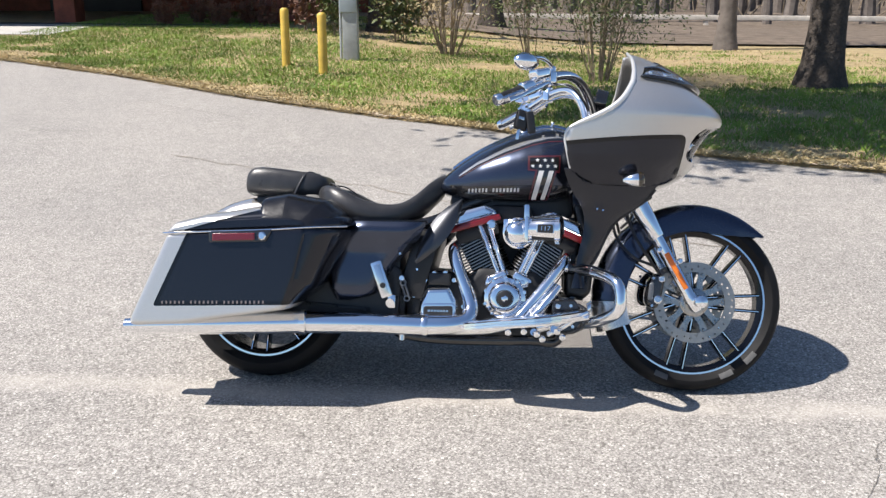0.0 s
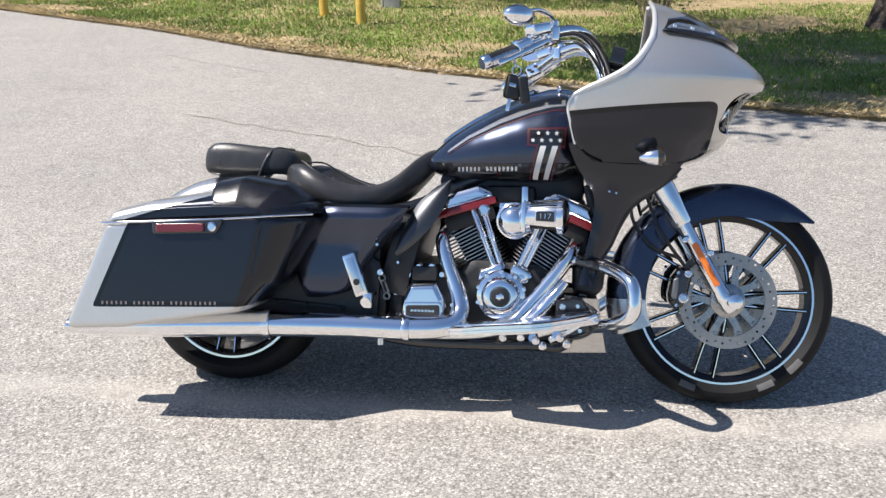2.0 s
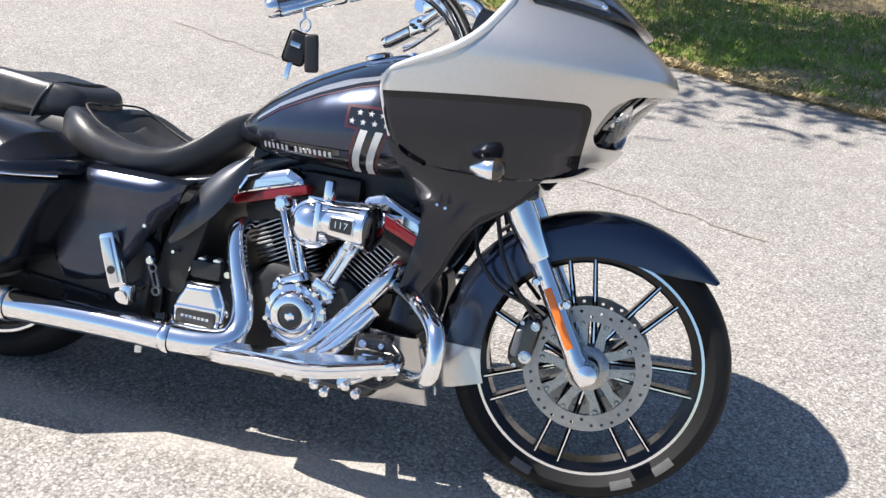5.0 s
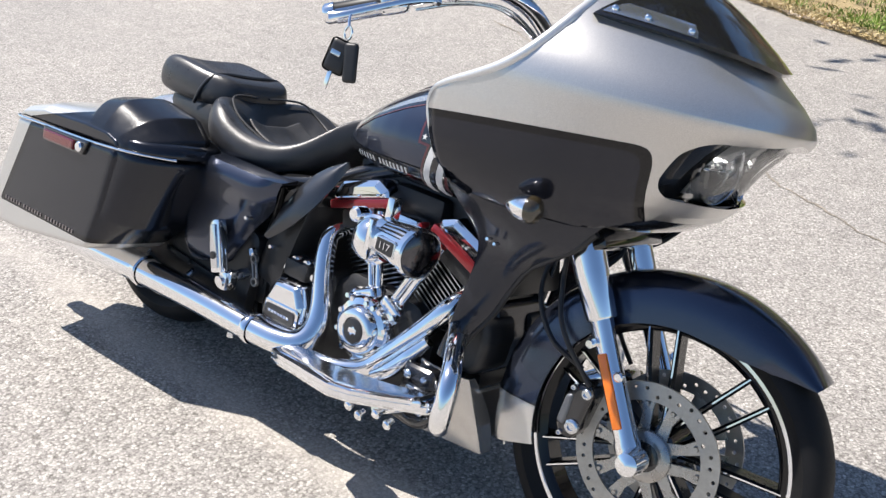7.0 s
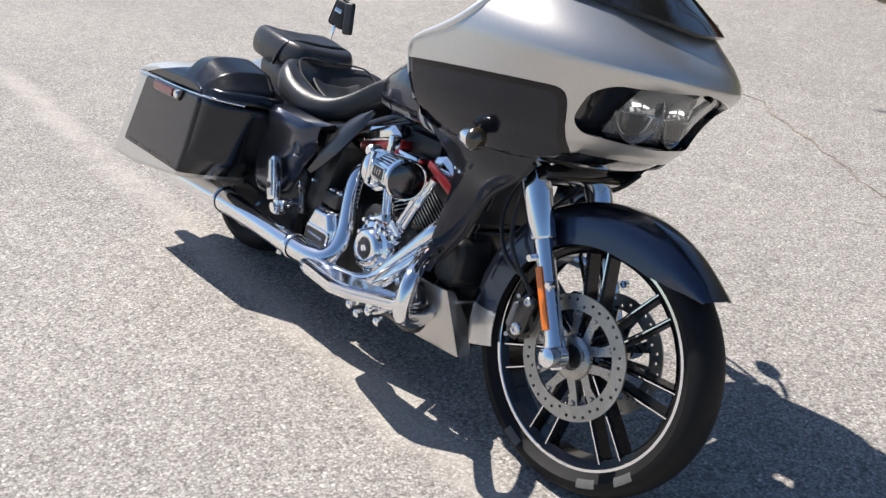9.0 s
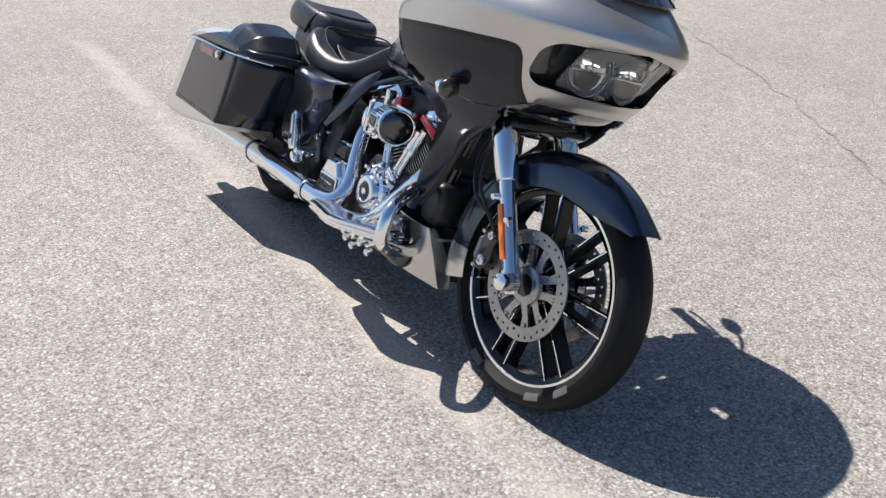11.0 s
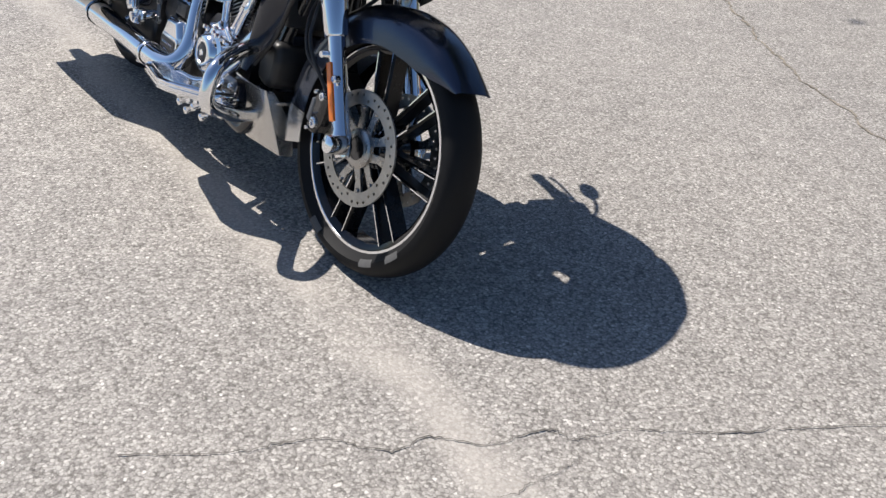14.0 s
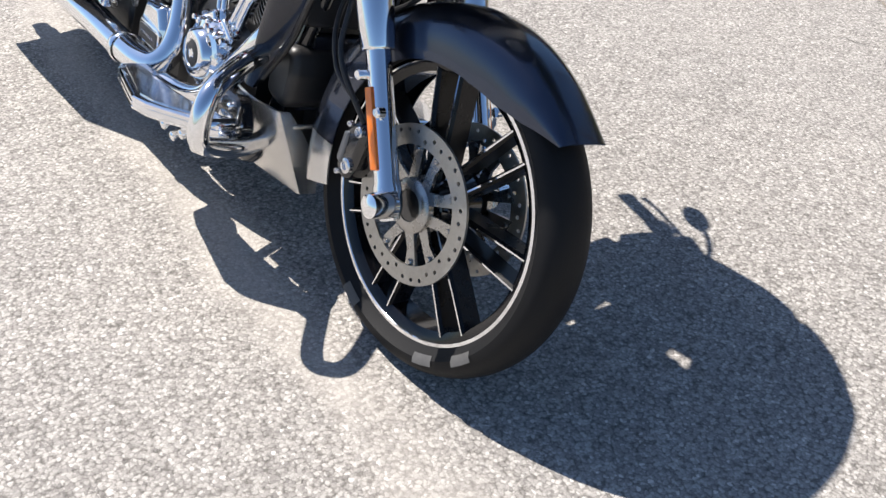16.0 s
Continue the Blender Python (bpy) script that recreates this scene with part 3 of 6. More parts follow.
lamp_grey = material("lamp_housing_grey", (0.36, 0.36, 0.355), 0.3, 0.5, rough_vary=0.06, scale=30)
part("lamp_housing", lamp_sheet(0.848, 0.970, 0.066, 0.97, 0.0), lamp_grey, bike, "dark grey headlamp housing")
for s in (-1, 1):
    c = lamp_surface(s * 0.068, 0.906, 0.050)
    d = Vector((1, s * 0.22, -0.02)).normalized()
    lamp = part("headlamp", lathe([(-0.030, 0.0), (-0.028, 0.026), (-0.018, 0.047), (-0.004, 0.060), (0.004, 0.0625), (0.006, 0.065), (-0.012, 0.067)], c, d, 44), soft_chrome, bike, "round headlamp with a bright reflector")
    half = [Vector((0.050 * math.cos(a), 0.050 * math.sin(a))) for a in np.linspace(math.pi, 2 * math.pi, 15)]
    rows = [[c + d * dd + Vector((0, p.x * k, p.y * k - 0.004)) for p in half] for dd, k in ((-0.024, 0.96), (-0.006, 0.96), (0.0, 0.86), (0.002, 0.6))]
    part("lamp_lens", grid(rows, close_u=True, cap=True), smoke_lens, lamp, "dark half-round projector lens")
    part("lamp_bar", brick_box((0.014, 0.116, 0.006), 0.002, Matrix.Translation(c + d * -0.004 + Vector((0, 0, -0.001)))), chrome, lamp)
    for yy, zz, w in ((-0.016, 0.026, 0.024), (0.018, 0.026, 0.022), (-0.040, 0.012, 0.014), (0.040, 0.010, 0.012), (0.0, 0.010, 0.013), (-0.022, 0.006, 0.012), (0.022, 0.006, 0.012)):
        part("reflector_facet", brick_box((0.004, w, 0.028 if w > 0.015 else 0.012), 0.001, Matrix.Translation(c + d * -0.010 + Vector((0, yy, zz))) @ Matrix.Rotation(radians(-38), 4, 'Y') @ Matrix.Rotation(radians(yy * 500), 4, 'Z')), lamp_glow if w > 0.02 else lamp_white, lamp, smooth=0)
lens = part("headlamp_cover", lamp_sheet(0.842, 0.974, 0.020, 1.04, 0.010), clear, bike, "clear headlamp cover")
lens.visible_shadow = False
# chin below the lamps
rows = []
for z, back, w in ((0.800, 0.004, 0.296), (0.792, 0.012, 0.292), (0.785, 0.020, 0.288), (0.775, 0.034, 0.280), (0.765, 0.050, 0.272), (0.757, 0.070, 0.262), (0.748, 0.094, 0.250), (0.740, 0.124, 0.232), (0.735, 0.17, 0.19)):
    rows.append([Vector((p.x, p.y, z)) for p in (lamp_surface(w * j / 28, 0.80, back + 0.07 * abs(j / 28) ** 3) for j in range(-28, 29))])
bm = grid(rows)
bmesh.ops.delete(bm, geom=[f for f in bm.faces if 0.112 < f.calc_center_median().y < 0.172 and 0.750 < f.calc_center_median().z < 0.790], context='FACES')
part("fairing_chin", thicken(bm, 0.004, (0.5, 0, -1)), gloss_black, bike, "black underside of the fairing")


# leg shield: a broad skirt under the seam that narrows to a column beside the engine
def eased(xs, ys, r=0.022):
    """The same lookup with its corners rounded off."""
    return lambda v: float(np.mean(np.interp(np.linspace(v - r, v + r, 11), xs, ys)))


LS_Z = [0.380, 0.395, 0.430, 0.465, 0.500, 0.530, 0.560, 0.595, 0.630, 0.655, 0.672, 0.690, 0.712, 0.740, 0.770, 0.800]
LS_R = eased(LS_Z, [1.150, 1.152, 1.163, 1.167, 1.172, 1.178, 1.185, 1.190, 1.191, 1.187, 1.180, 1.166, 1.150, 1.134, 1.119, 1.108])
LS_F = eased(LS_Z, [1.196, 1.197, 1.199, 1.222, 1.242, 1.252, 1.266, 1.283, 1.307, 1.335, 1.378, 1.396, 1.412, 1.436, 1.462, 1.480])
LS_YR = eased([0.38, 0.63, 0.67, 0.71, 0.75, 0.80], [0.196, 0.196, 0.206, 0.240, 0.264, 0.292])
LS_YF = eased([0.38, 0.41, 0.46, 0.60, 0.65, 0.70, 0.80], [0.205, 0.185, 0.166, 0.168, 0.184, 0.194, 0.205])
rows = []
for k in range(31):
    z = 0.380 + 0.42 * k / 30
    row = []
    for j in range(15):
        u = j / 14
        row.append((LS_R(z) + (LS_F(z) - LS_R(z)) * u, -(LS_YR(z) + (LS_YF(z) - LS_YR(z)) * u + (0.008 + 0.010 * smooth01((z - 0.58) / 0.12)) * math.sin(math.pi * u) ** 0.8), z))
    rows.append(row)
bm = grid(rows)
thicken(bm, 0.014)
shields = both("leg_shield", bm, charcoal, label="charcoal leg shield below the fairing")
for sh, s in zip(shields, (1, -1)):
    for x, z, y in ((1.232, 0.664, 0.226), (1.252, 0.660, 0.228), (1.192, 0.452, 0.196), (1.205, 0.452, 0.194)):
        part("shield_screw", bolt((x, s * -(y + 0.006), z), (0, -s, 0.1), 0.0045, 0.006), chrome, sh)
    part("shield_lip", tube([(LS_F(z) + 0.002, s * -(LS_YF(z) - 0.006), z) for z in (0.40, 0.44, 0.50, 0.56, 0.62, 0.66, 0.70, 0.74)], 0.007, 8, 4), satin_black, sh, "black rolled front edge")
# the fairing's silver made lighter, so the rolled edge looks sunlit
sunlit_edge_silver = paint("sunlit_edge_silver", (0.75, 0.74, 0.72), 0.3, 0.5)
# edge moulding along the rear rim of the shell
edge = (0.80, 0.86, 0.90, 0.93, 0.95, 0.976, 1.005, 1.043, 1.095, 1.120, 1.150, 1.20, 1.248)
both("edge_moulding", tube([fairing_point(z, 0.0, -1, -0.004) for z in edge], [0.0045, 0.0045, 0.0045, 0.005, 0.007, 0.0085, 0.0095, 0.010, 0.010, 0.0095, 0.008, 0.007, 0.006], 12, 4), sunlit_edge_silver, label="rolled silver rear edge of the fairing, lightened as if sunlit")
rows = []
for k in range(17):
    z = 0.86 + 0.20 * k / 16
    x = 1.24 + 0.02 * k / 16 + 0.05 * smooth01((z - 0.99) / 0.03)
    w = LW(z) * 0.9
    rows.append([(x + 0.03 * math.cos(1.5 * j / 20), w * j / 20, z) for j in range(-20, 21)])
bm = grid(rows)
bmesh.ops.delete(bm, geom=[f for f in bm.faces if (abs(f.calc_center_median().y) < 0.125 and f.calc_center_median().z < 0.955) or (abs(f.calc_center_median().y + 0.005) < 0.018 and f.calc_center_median().z > 0.985)], context='FACES')
part("inner_fairing", thicken(bm, 0.004, (-1, 0, 0)), satin_black, bike, "black inner fairing panel")
for s in (-1, 1):
    part("gauge", lathe([(0, 0.0), (0, 0.036), (-0.014, 0.042), (-0.02, 0.046), (0.02, 0.046)], (1.245, s * 0.09, 1.06), (1, 0, -0.25), 28), [gloss_black], bike, "round dash gauge")
part("dash_hood", slab([(1.19, 0.985), (1.225, 1.05), (1.26, 1.06), (1.29, 1.0)], [(-0.10, 0.012), (-0.09, 0), (0.09, 0), (0.10, 0.012)], 0.012), satin_black, bike)


# smoked screen over the upper front of the shell, with a chrome vent along each lower edge
def q_at(z, x):
    lo, hi = 0.0, 1.0
    for _ in range(24):
        m = (lo + hi) / 2
        lo, hi = (m, hi) if fairing_point(z, m, 1).x < x else (lo, m)
    return lo


def screen_low(c):
    return 1.099 + 0.026 * abs(c) ** 0.8


def screen_top(c):
    """Height of the screen's upper edge: low beside the vents, with a raised middle."""
    return 1.169 + 0.034 * min(1.0, (1 - abs(c)) / 0.45) + 0.014 * smooth01((0.56 - abs(c)) / 0.05) + 0.010 * smooth01((0.5 - abs(c)) / 0.5)


def screen_at(c, z, out):
    """A place over the shell: c across from -1 to 1."""
    q0 = q_at(z, 1.362 + 0.45 * max(0.0, z - 1.120))
    return fairing_point(z, 1 - abs(c) * (1 - q0), -1 if c < 0 else 1, out)


rows = []
for v in range(15):
    row = []
    for k in range(-36, 37):
        c = k / 36
        z = screen_low(c) + (screen_top(c) - screen_low(c)) * v / 14
        row.append(screen_at(c, z, 0.015 + 0.014 * smooth01((0.6 - abs(c)) / 0.3) * (1 - v / 14) - 0.010 * abs(c) ** 12 - 0.006 * (v / 14) ** 6))
    rows.append(row)
bm = grid(rows)
bmesh.ops.solidify(bm, geom=list(bm.faces), thickness=0.010)
part("windscreen", bm, smoked, bike, "short dark smoked windscreen")
vent_blue = material("vent_blue_silver", (0.60, 0.63, 0.68), 0.2, 0.9, coat=0.5)
for s in (-1, 1):
    rows, lip = [], []
    for k in range(19):
        c = s * (0.985 - 0.46 * k / 18)
        w = 0.025 * min(1.0, 0.45 + 0.275 * k, (19 - k) / 2)
        rows.append([screen_at(c, screen_low(c) + 0.004 + w * a, o) for a, o in ((0.0, 0.010), (0.06, 0.021), (0.94, 0.021), (1.0, 0.010))])
        c = s * (1.0 - 0.49 * k / 18)
        lip.append([screen_at(c, screen_low(c) + a, o) for a, o in ((-0.003, 0.0), (-0.0025, 0.016), (0.004, 0.018), (0.004, 0.0))])
    vent = part("screen_vent", grid(rows, close_u=True, cap=True), vent_blue, bike, "blue-silver vent strip below the windscreen")
    part("vent_lip", grid(lip, close_u=True, cap=True), gloss_black, vent, "black lower lip")
    for c in (0.955, 0.79, 0.56):
        o = screen_at(s * c, screen_low(c) + 0.014, 0.020)
        part("vent_screw", lathe([(0, 0.006), (0.003, 0.006), (0.006, 0.003), (0.0065, 0)], o, (0.35, s * 0.8, 0.5), 10), chrome, vent)

# turn signal on its stalk
sg = part("turn_signal", lathe([(-0.046, 0.0), (-0.045, 0.007), (-0.036, 0.014), (-0.018, 0.023), (0.0, 0.0262), (0.006, 0.0266)], (1.354, -0.318, 0.765), (1, 0, 0.06), 24), chrome, bike, "chrome bullet turn signal")
part("signal_lens", lathe([(0.006, 0.0262), (0.014, 0.0258), (0.022, 0.022), (0.027, 0.014), (0.029, 0.0)], (1.354, -0.318, 0.765), (1, 0, 0.06), 24, cap=True), signal_smoke, sg, "dark smoked signal lens")
part("signal_stalk", tube([(1.335, -0.24, 0.765), (1.335, -0.315, 0.765)], 0.015, sub=1), gloss_black, sg)

# ---- leg shields, radiator, engine guard, chin spoiler ----
both("leg_box", slab([(1.130, 0.465), (1.222, 0.475), (1.232, 0.42), (1.226, 0.36), (1.200, 0.335), (1.130, 0.345)], [(-0.03, 0.006), (-0.035, 0), (-0.118, 0.0), (-0.131, 0.005), (-0.138, 0.016)], 0.03), satin_black, label="black leg shield box")
part("lower_frame_cover", slab([(1.140, 0.50), (1.205, 0.50), (1.222, 0.42), (1.205, 0.33), (1.165, 0.32), (1.135, 0.36)], [(-0.088, 0.006), (-0.084, 0.0), (0.084, 0.0), (0.088, 0.006)], 0.02), charcoal, bike, "dark cover behind the engine guard")
part("radiator", brick_box((0.05, 0.20, 0.26), 0.01, pose(1.165, 0, 0.505, 0, -12, 0)), satin_black, bike)
part("radiator_cowl", brick_box((0.030, 0.25, 0.17), 0.012, pose(1.192, 0, 0.600, 0, -14, 0)), satin_black, bike, "black cowl in front of the engine")
guard = tube([(1.10, -0.10, 0.440), (1.170, -0.165, 0.447), (1.235, -0.258, 0.440), (1.290, -0.332, 0.415), (1.307, -0.356, 0.368), (1.296, -0.341, 0.308), (1.225, -0.225, 0.262), (1.13, -0.10, 0.236)], 0.0205, 16, 8)
both("engine_guard", guard, chrome, label="bent chrome engine guard tube")
for s in (1, -1):
    part("guard_clamp", tube([(1.155, s * -0.15, 0.446), (1.195, s * -0.202, 0.445), (1.225, s * -0.243, 0.442)], 0.0215, 14, 4), gloss_black, bike)
PA, PB, PC, PD = (Vector(v) for v in ((1.108, -0.186, 0.345), (1.206, -0.142, 0.332), (1.243, -0.077, 0.155), (1.095, -0.105, 0.153)))
rows = []
for k in range(9):
    v = k / 8
    a, b = PA.lerp(PD, v), PB.lerp(PC, v)
    row = [a.lerp(b, u / 8) + Vector((0, -0.012 * math.sin(math.pi * u / 8) * (1 - v), 0)) for u in range(9)]
    row += [b + Vector((0.004, 0.005, 0.0)), b + Vector((0.002, 0.012 + 0.050 * math.sin(math.pi * (0.12 + 0.62 * v)), -0.002))]
    rows.append(row)
bm = grid(rows)
thicken(bm, 0.006)
both("chin_spoiler", bm, silver, label="silver chin spoiler plate", smooth=25)
part("chin_scoop", slab([(1.08, 0.34), (1.186, 0.340), (1.222, 0.165), (1.10, 0.165)], [(-0.066, 0), (0.066, 0)], 0.01), satin_black, bike)
part("scoop_edge", brick_box((0.010, 0.20, 0.010), 0.003, pose(1.214, 0, 0.300)), silver, bike)

# ---- tank ----
T_X = [0.652, 0.678, 0.715, 0.747, 0.805, 0.858, 0.916, 0.970, 1.04, 1.09, 1.13, 1.16, 1.175]
T_TOP = table(T_X, [0.755, 0.785, 0.818, 0.842, 0.878, 0.906, 0.932, 0.953, 0.973, 0.976, 0.965, 0.935, 0.90])
T_BOT = table(T_X, [0.735, 0.710, 0.698, 0.692, 0.688, 0.686, 0.684, 0.683, 0.684, 0.688, 0.698, 0.72, 0.75])
T_W = table(T_X, [0.048, 0.088, 0.120, 0.142, 0.169, 0.186, 0.199, 0.206, 0.210, 0.204, 0.188, 0.152, 0.11])


def tank_y(x, z):
    t, b, w = T_TOP(x), T_BOT(x), T_W(x)
    c = b + 0.42 * (t - b)
    if z >= c:
        v = min(0.999, (z - c) / (t - c))
        return w * (1 - v ** 2.1) ** (1 / 1.9)
    v = min(0.999, (c - z) / (c - b))
    return w * (1 - v ** 3.2) ** (1 / 2.6)


rows = []
for k in range(41):
    x = T_X[0] + (T_X[-1] - T_X[0]) * k / 40
    t, b, w = T_TOP(x), T_BOT(x), T_W(x)
    c = b + 0.42 * (t - b)
    ring = []
    for j in range(48):
        a = 2 * math.pi * j / 48
        sy, sz = math.sin(a), math.cos(a)
        if sz >= 0:
            y, z = w * math.copysign(abs(sy) ** (2 / 2.0), sy), c + (t - c) * abs(sz) ** (2 / 2.1)
        else:
            y, z = w * math.copysign(abs(sy) ** (2 / 2.6), sy), c - (c - b) * abs(sz) ** (2 / 3.0)
        ring.append((x, y, z))
    rows.append(ring)
tank = part("fuel_tank", grid(rows, close_u=True, cap=True), slate, bike, "slate-blue fuel tank with silver striping")


def decal(points_top, points_bot, n, parent, mat, name, label="", out=0.0022, m=4):
    """A band on the tank's side between two lines of (x, z)."""
    tx, tz = zip(*points_top)
    bx, bz = zip(*points_bot)
    ut, ub = np.linspace(0, 1, len(tx)), np.linspace(0, 1, len(bx))
    for s in (1, -1):
        rows = []
        for i in range(n + 1):
            u = i / n
            p, q = (np.interp(u, ut, tx), np.interp(u, ut, tz)), (np.interp(u, ub, bx), np.interp(u, ub, bz))
            row = []
            for j in range(m + 1):
                x, z = p[0] + (q[0] - p[0]) * j / m, p[1] + (q[1] - p[1]) * j / m
                row.append((x, s * -(tank_y(x, z) + out), z))
            rows.append(row)
        part(name, grid(rows), mat, parent, label)


decal([(0.735, 0.782), (0.80, 0.828), (0.90, 0.880), (1.0, 0.920), (1.06, 0.937), (1.12, 0.943)], [(0.735, 0.775), (0.80, 0.817), (0.90, 0.865), (1.0, 0.902), (1.06, 0.917), (1.12, 0.922)], 30, tank, silver, "tank_stripe", "silver stripe")
decal([(0.735, 0.774), (0.80, 0.816), (0.90, 0.864), (1.0, 0.901), (1.06, 0.916), (1.12, 0.921)], [(0.735, 0.771), (0.80, 0.811), (0.90, 0.857), (1.0, 0.893), (1.06, 0.907), (1.12, 0.911)], 30, tank, gloss_black, "tank_pinstripe")
decal([(0.735, 0.7705), (0.80, 0.8105), (0.90, 0.8565), (1.0, 0.8925), (1.06, 0.9065), (1.12, 0.9105)], [(0.735, 0.7690), (0.80, 0.8080), (0.90, 0.8535), (1.0, 0.8895), (1.06, 0.9035), (1.12, 0.9075)], 30, tank, dark_red, "tank_pinstripe", "thin red pinstripe")
decal([(0.700, 0.745), (0.78, 0.738), (0.98, 0.742), (1.13, 0.745)], [(0.705, 0.715), (0.78, 0.696), (0.98, 0.693), (1.13, 0.71)], 24, tank, gloss_black, "tank_lower_band", "black lower band", out=0.0012)
decal([(0.9850, 0.850), (1.1018, 0.854)], [(0.9850, 0.797), (1.0994, 0.790)], 12, tank, dark_red, "number_outline", "red-edged number emblem", out=0.0030)
decal([(1.0154, 0.805), (1.0898, 0.805)], [(0.9898, 0.694), (1.0602, 0.694)], 12, tank, dark_red, "number_outline", out=0.0030, m=8)
decal([(0.9920, 0.8435), (1.0954, 0.8475)], [(0.9920, 0.803), (1.0938, 0.799)], 12, tank, gloss_black, "number_field", out=0.0042)
decal([(1.0218, 0.806), (1.0834, 0.806)], [(0.9962, 0.695), (1.0538, 0.695)], 12, tank, gloss_black, "number_field", out=0.0042, m=8)
decal([(1.0254, 0.797), (1.0432, 0.797)], [(1.0006, 0.696), (1.0168, 0.696)], 4, tank, white_decal, "number_bar", "white bar", out=0.0054, m=8)
decal([(1.0612, 0.797), (1.0782, 0.797)], [(1.0337, 0.696), (1.0491, 0.696)], 4, tank, white_decal, "number_bar", "white bar", out=0.0054, m=8)


def star(cx, cz, r):
    for s in (1, -1):
        bm = bmesh.new()
        pts = []
        for k in range(10):
            a = math.pi / 2 + math.pi * k / 5
            rr = r if k % 2 == 0 else r * 0.42
            x, z = cx + rr * math.cos(a), cz + rr * math.sin(a)
            pts.append(bm.verts.new((x, s * -(tank_y(x, z) + 0.0056), z)))
        c = bm.verts.new((cx, s * -(tank_y(cx, cz) + 0.0056), cz))
        for k in range(10):
            bm.faces.new((pts[k], pts[(k + 1) % 10], c))
        bmesh.ops.recalc_face_normals(bm, faces=bm.faces)
        part("star", bm, white_decal, tank, "white star", smooth=0)


for k in range(4):
    star(0.985 + (0.994 + 0.0335 * k - 0.972) * 0.80, 0.8135, 0.0080)
for k in range(3):
    star(0.985 + (1.014 + 0.034 * k - 0.972) * 0.80, 0.8345, 0.0080)
xx = 0.770
for k in range(15):
    if k != 6:
        decal([(xx + 0.001, 0.730 + 0.004 * k / 14), (xx + 0.0075, 0.730 + 0.004 * k / 14)], [(xx, 0.717 + 0.004 * k / 14), (xx + 0.0065, 0.717 + 0.004 * k / 14)], 1, tank, white_decal, "script_bar", out=0.0042, m=2)
    xx += 0.0128
# console along the top of the tank
rows = []
for k in range(25):
    x = 0.705 + (1.130 - 0.705) * k / 24
    w = 0.030 + 0.020 * math.sin(math.pi * min(1, k / 20))
    z = T_TOP(x)
    rows.append([(x, y * w, z - 0.010 + h) for y, h in ((-1.15, -0.006), (-1, 0.004), (-0.8, 0.014), (-0.4, 0.020), (0, 0.022), (0.4, 0.020), (0.8, 0.014), (1, 0.004), (1.15, -0.006))])
# base colour tinted blue to stand for the sky reflected in the chrome
console = part("tank_console", grid(rows), material("console_chrome", (0.55, 0.61, 0.70), 0.14, 1.0, coat=0.4), bike, "polished chrome tank console with sky blue mixed into its colour")
part("fuel_cap", lathe([(0, 0.036), (0.008, 0.036), (0.013, 0.030), (0.014, 0.0)], (0.975, 0, 0.962), (-0.35, 0, 1), 32), chrome, console, "chrome fuel cap")
for k in range(6):
    part("console_screw", bolt((1.075, -0.05 + 0.02 * k, 0.984), (0, 0, 1), 0.006), chrome, console)

# ---- seat ----
def upholstery(stations):
    rows = []
    for x, w, zb, ze, zc in stations:
        h = ze - zb
        half = [(0, zb), (0.6 * w, zb), (0.93 * w, zb + 0.06 * h), (w, zb + 0.38 * h), (0.99 * w, zb + 0.72 * h), (0.90 * w, ze - 0.02 * h), (0.74 * w, ze), (0.52 * w, 0.45 * ze + 0.55 * zc), (0.25 * w, zc), (0, zc)]
        ring = [(x, -y, z) for y, z in half] + [(x, y, z) for y, z in reversed(half[1:-1])]
        rows.append(ring)
    return grid(rows, close_u=True, cap=True)


seat = part("rider_seat", upholstery([(0.2, 0.093, 0.68, 0.689, 0.691), (0.213, 0.14, 0.655, 0.726, 0.726), (0.24, 0.177, 0.628, 0.736, 0.731), (0.28, 0.207, 0.61, 0.732, 0.69), (0.325, 0.22, 0.6, 0.714, 0.638), (0.38, 0.219, 0.59, 0.683, 0.614), (0.46, 0.202, 0.583, 0.666, 0.6148), (0.525, 0.168, 0.592, 0.67, 0.6428), (0.58, 0.129, 0.618, 0.71, 0.7048), (0.622, 0.093, 0.655, 0.756, 0.7588), (0.66, 0.069, 0.695, 0.78, 0.7878), (0.693, 0.042, 0.735, 0.782, 0.7898)]), leather, bike, "black leather bucket seat")
subsurf(seat)
pil = part("pillion_seat", upholstery([(-0.072, 0.110, 0.712, 0.744, 0.742), (-0.066, 0.130, 0.694, 0.778, 0.778), (-0.040, 0.140, 0.688, 0.801, 0.797), (0.025, 0.144, 0.684, 0.799, 0.784), (0.095, 0.142, 0.682, 0.791, 0.776), (0.145, 0.138, 0.682, 0.784, 0.774), (0.185, 0.128, 0.682, 0.783, 0.780), (0.222, 0.108, 0.686, 0.772, 0.772), (0.240, 0.078, 0.698, 0.745, 0.744)]), leather, bike, "black leather pillion pad")
subsurf(pil)
part("seam_cord", tube([(0.122, -0.140, 0.690), (0.140, -0.137, 0.735), (0.158, -0.122, 0.770), (0.168, -0.08, 0.782), (0.170, 0, 0.781), (0.168, 0.08, 0.782), (0.158, 0.122, 0.770), (0.140, 0.137, 0.735), (0.122, 0.140, 0.690)], 0.0055, 10, 6), leather, pil, "rolled seam across the pillion pad")
part("seat_skirt", upholstery([(-0.03, 0.10, 0.64, 0.70, 0.70), (0.02, 0.125, 0.63, 0.70, 0.70), (0.20, 0.14, 0.60, 0.70, 0.70), (0.26, 0.15, 0.60, 0.68, 0.68)]), satin_black, bike)
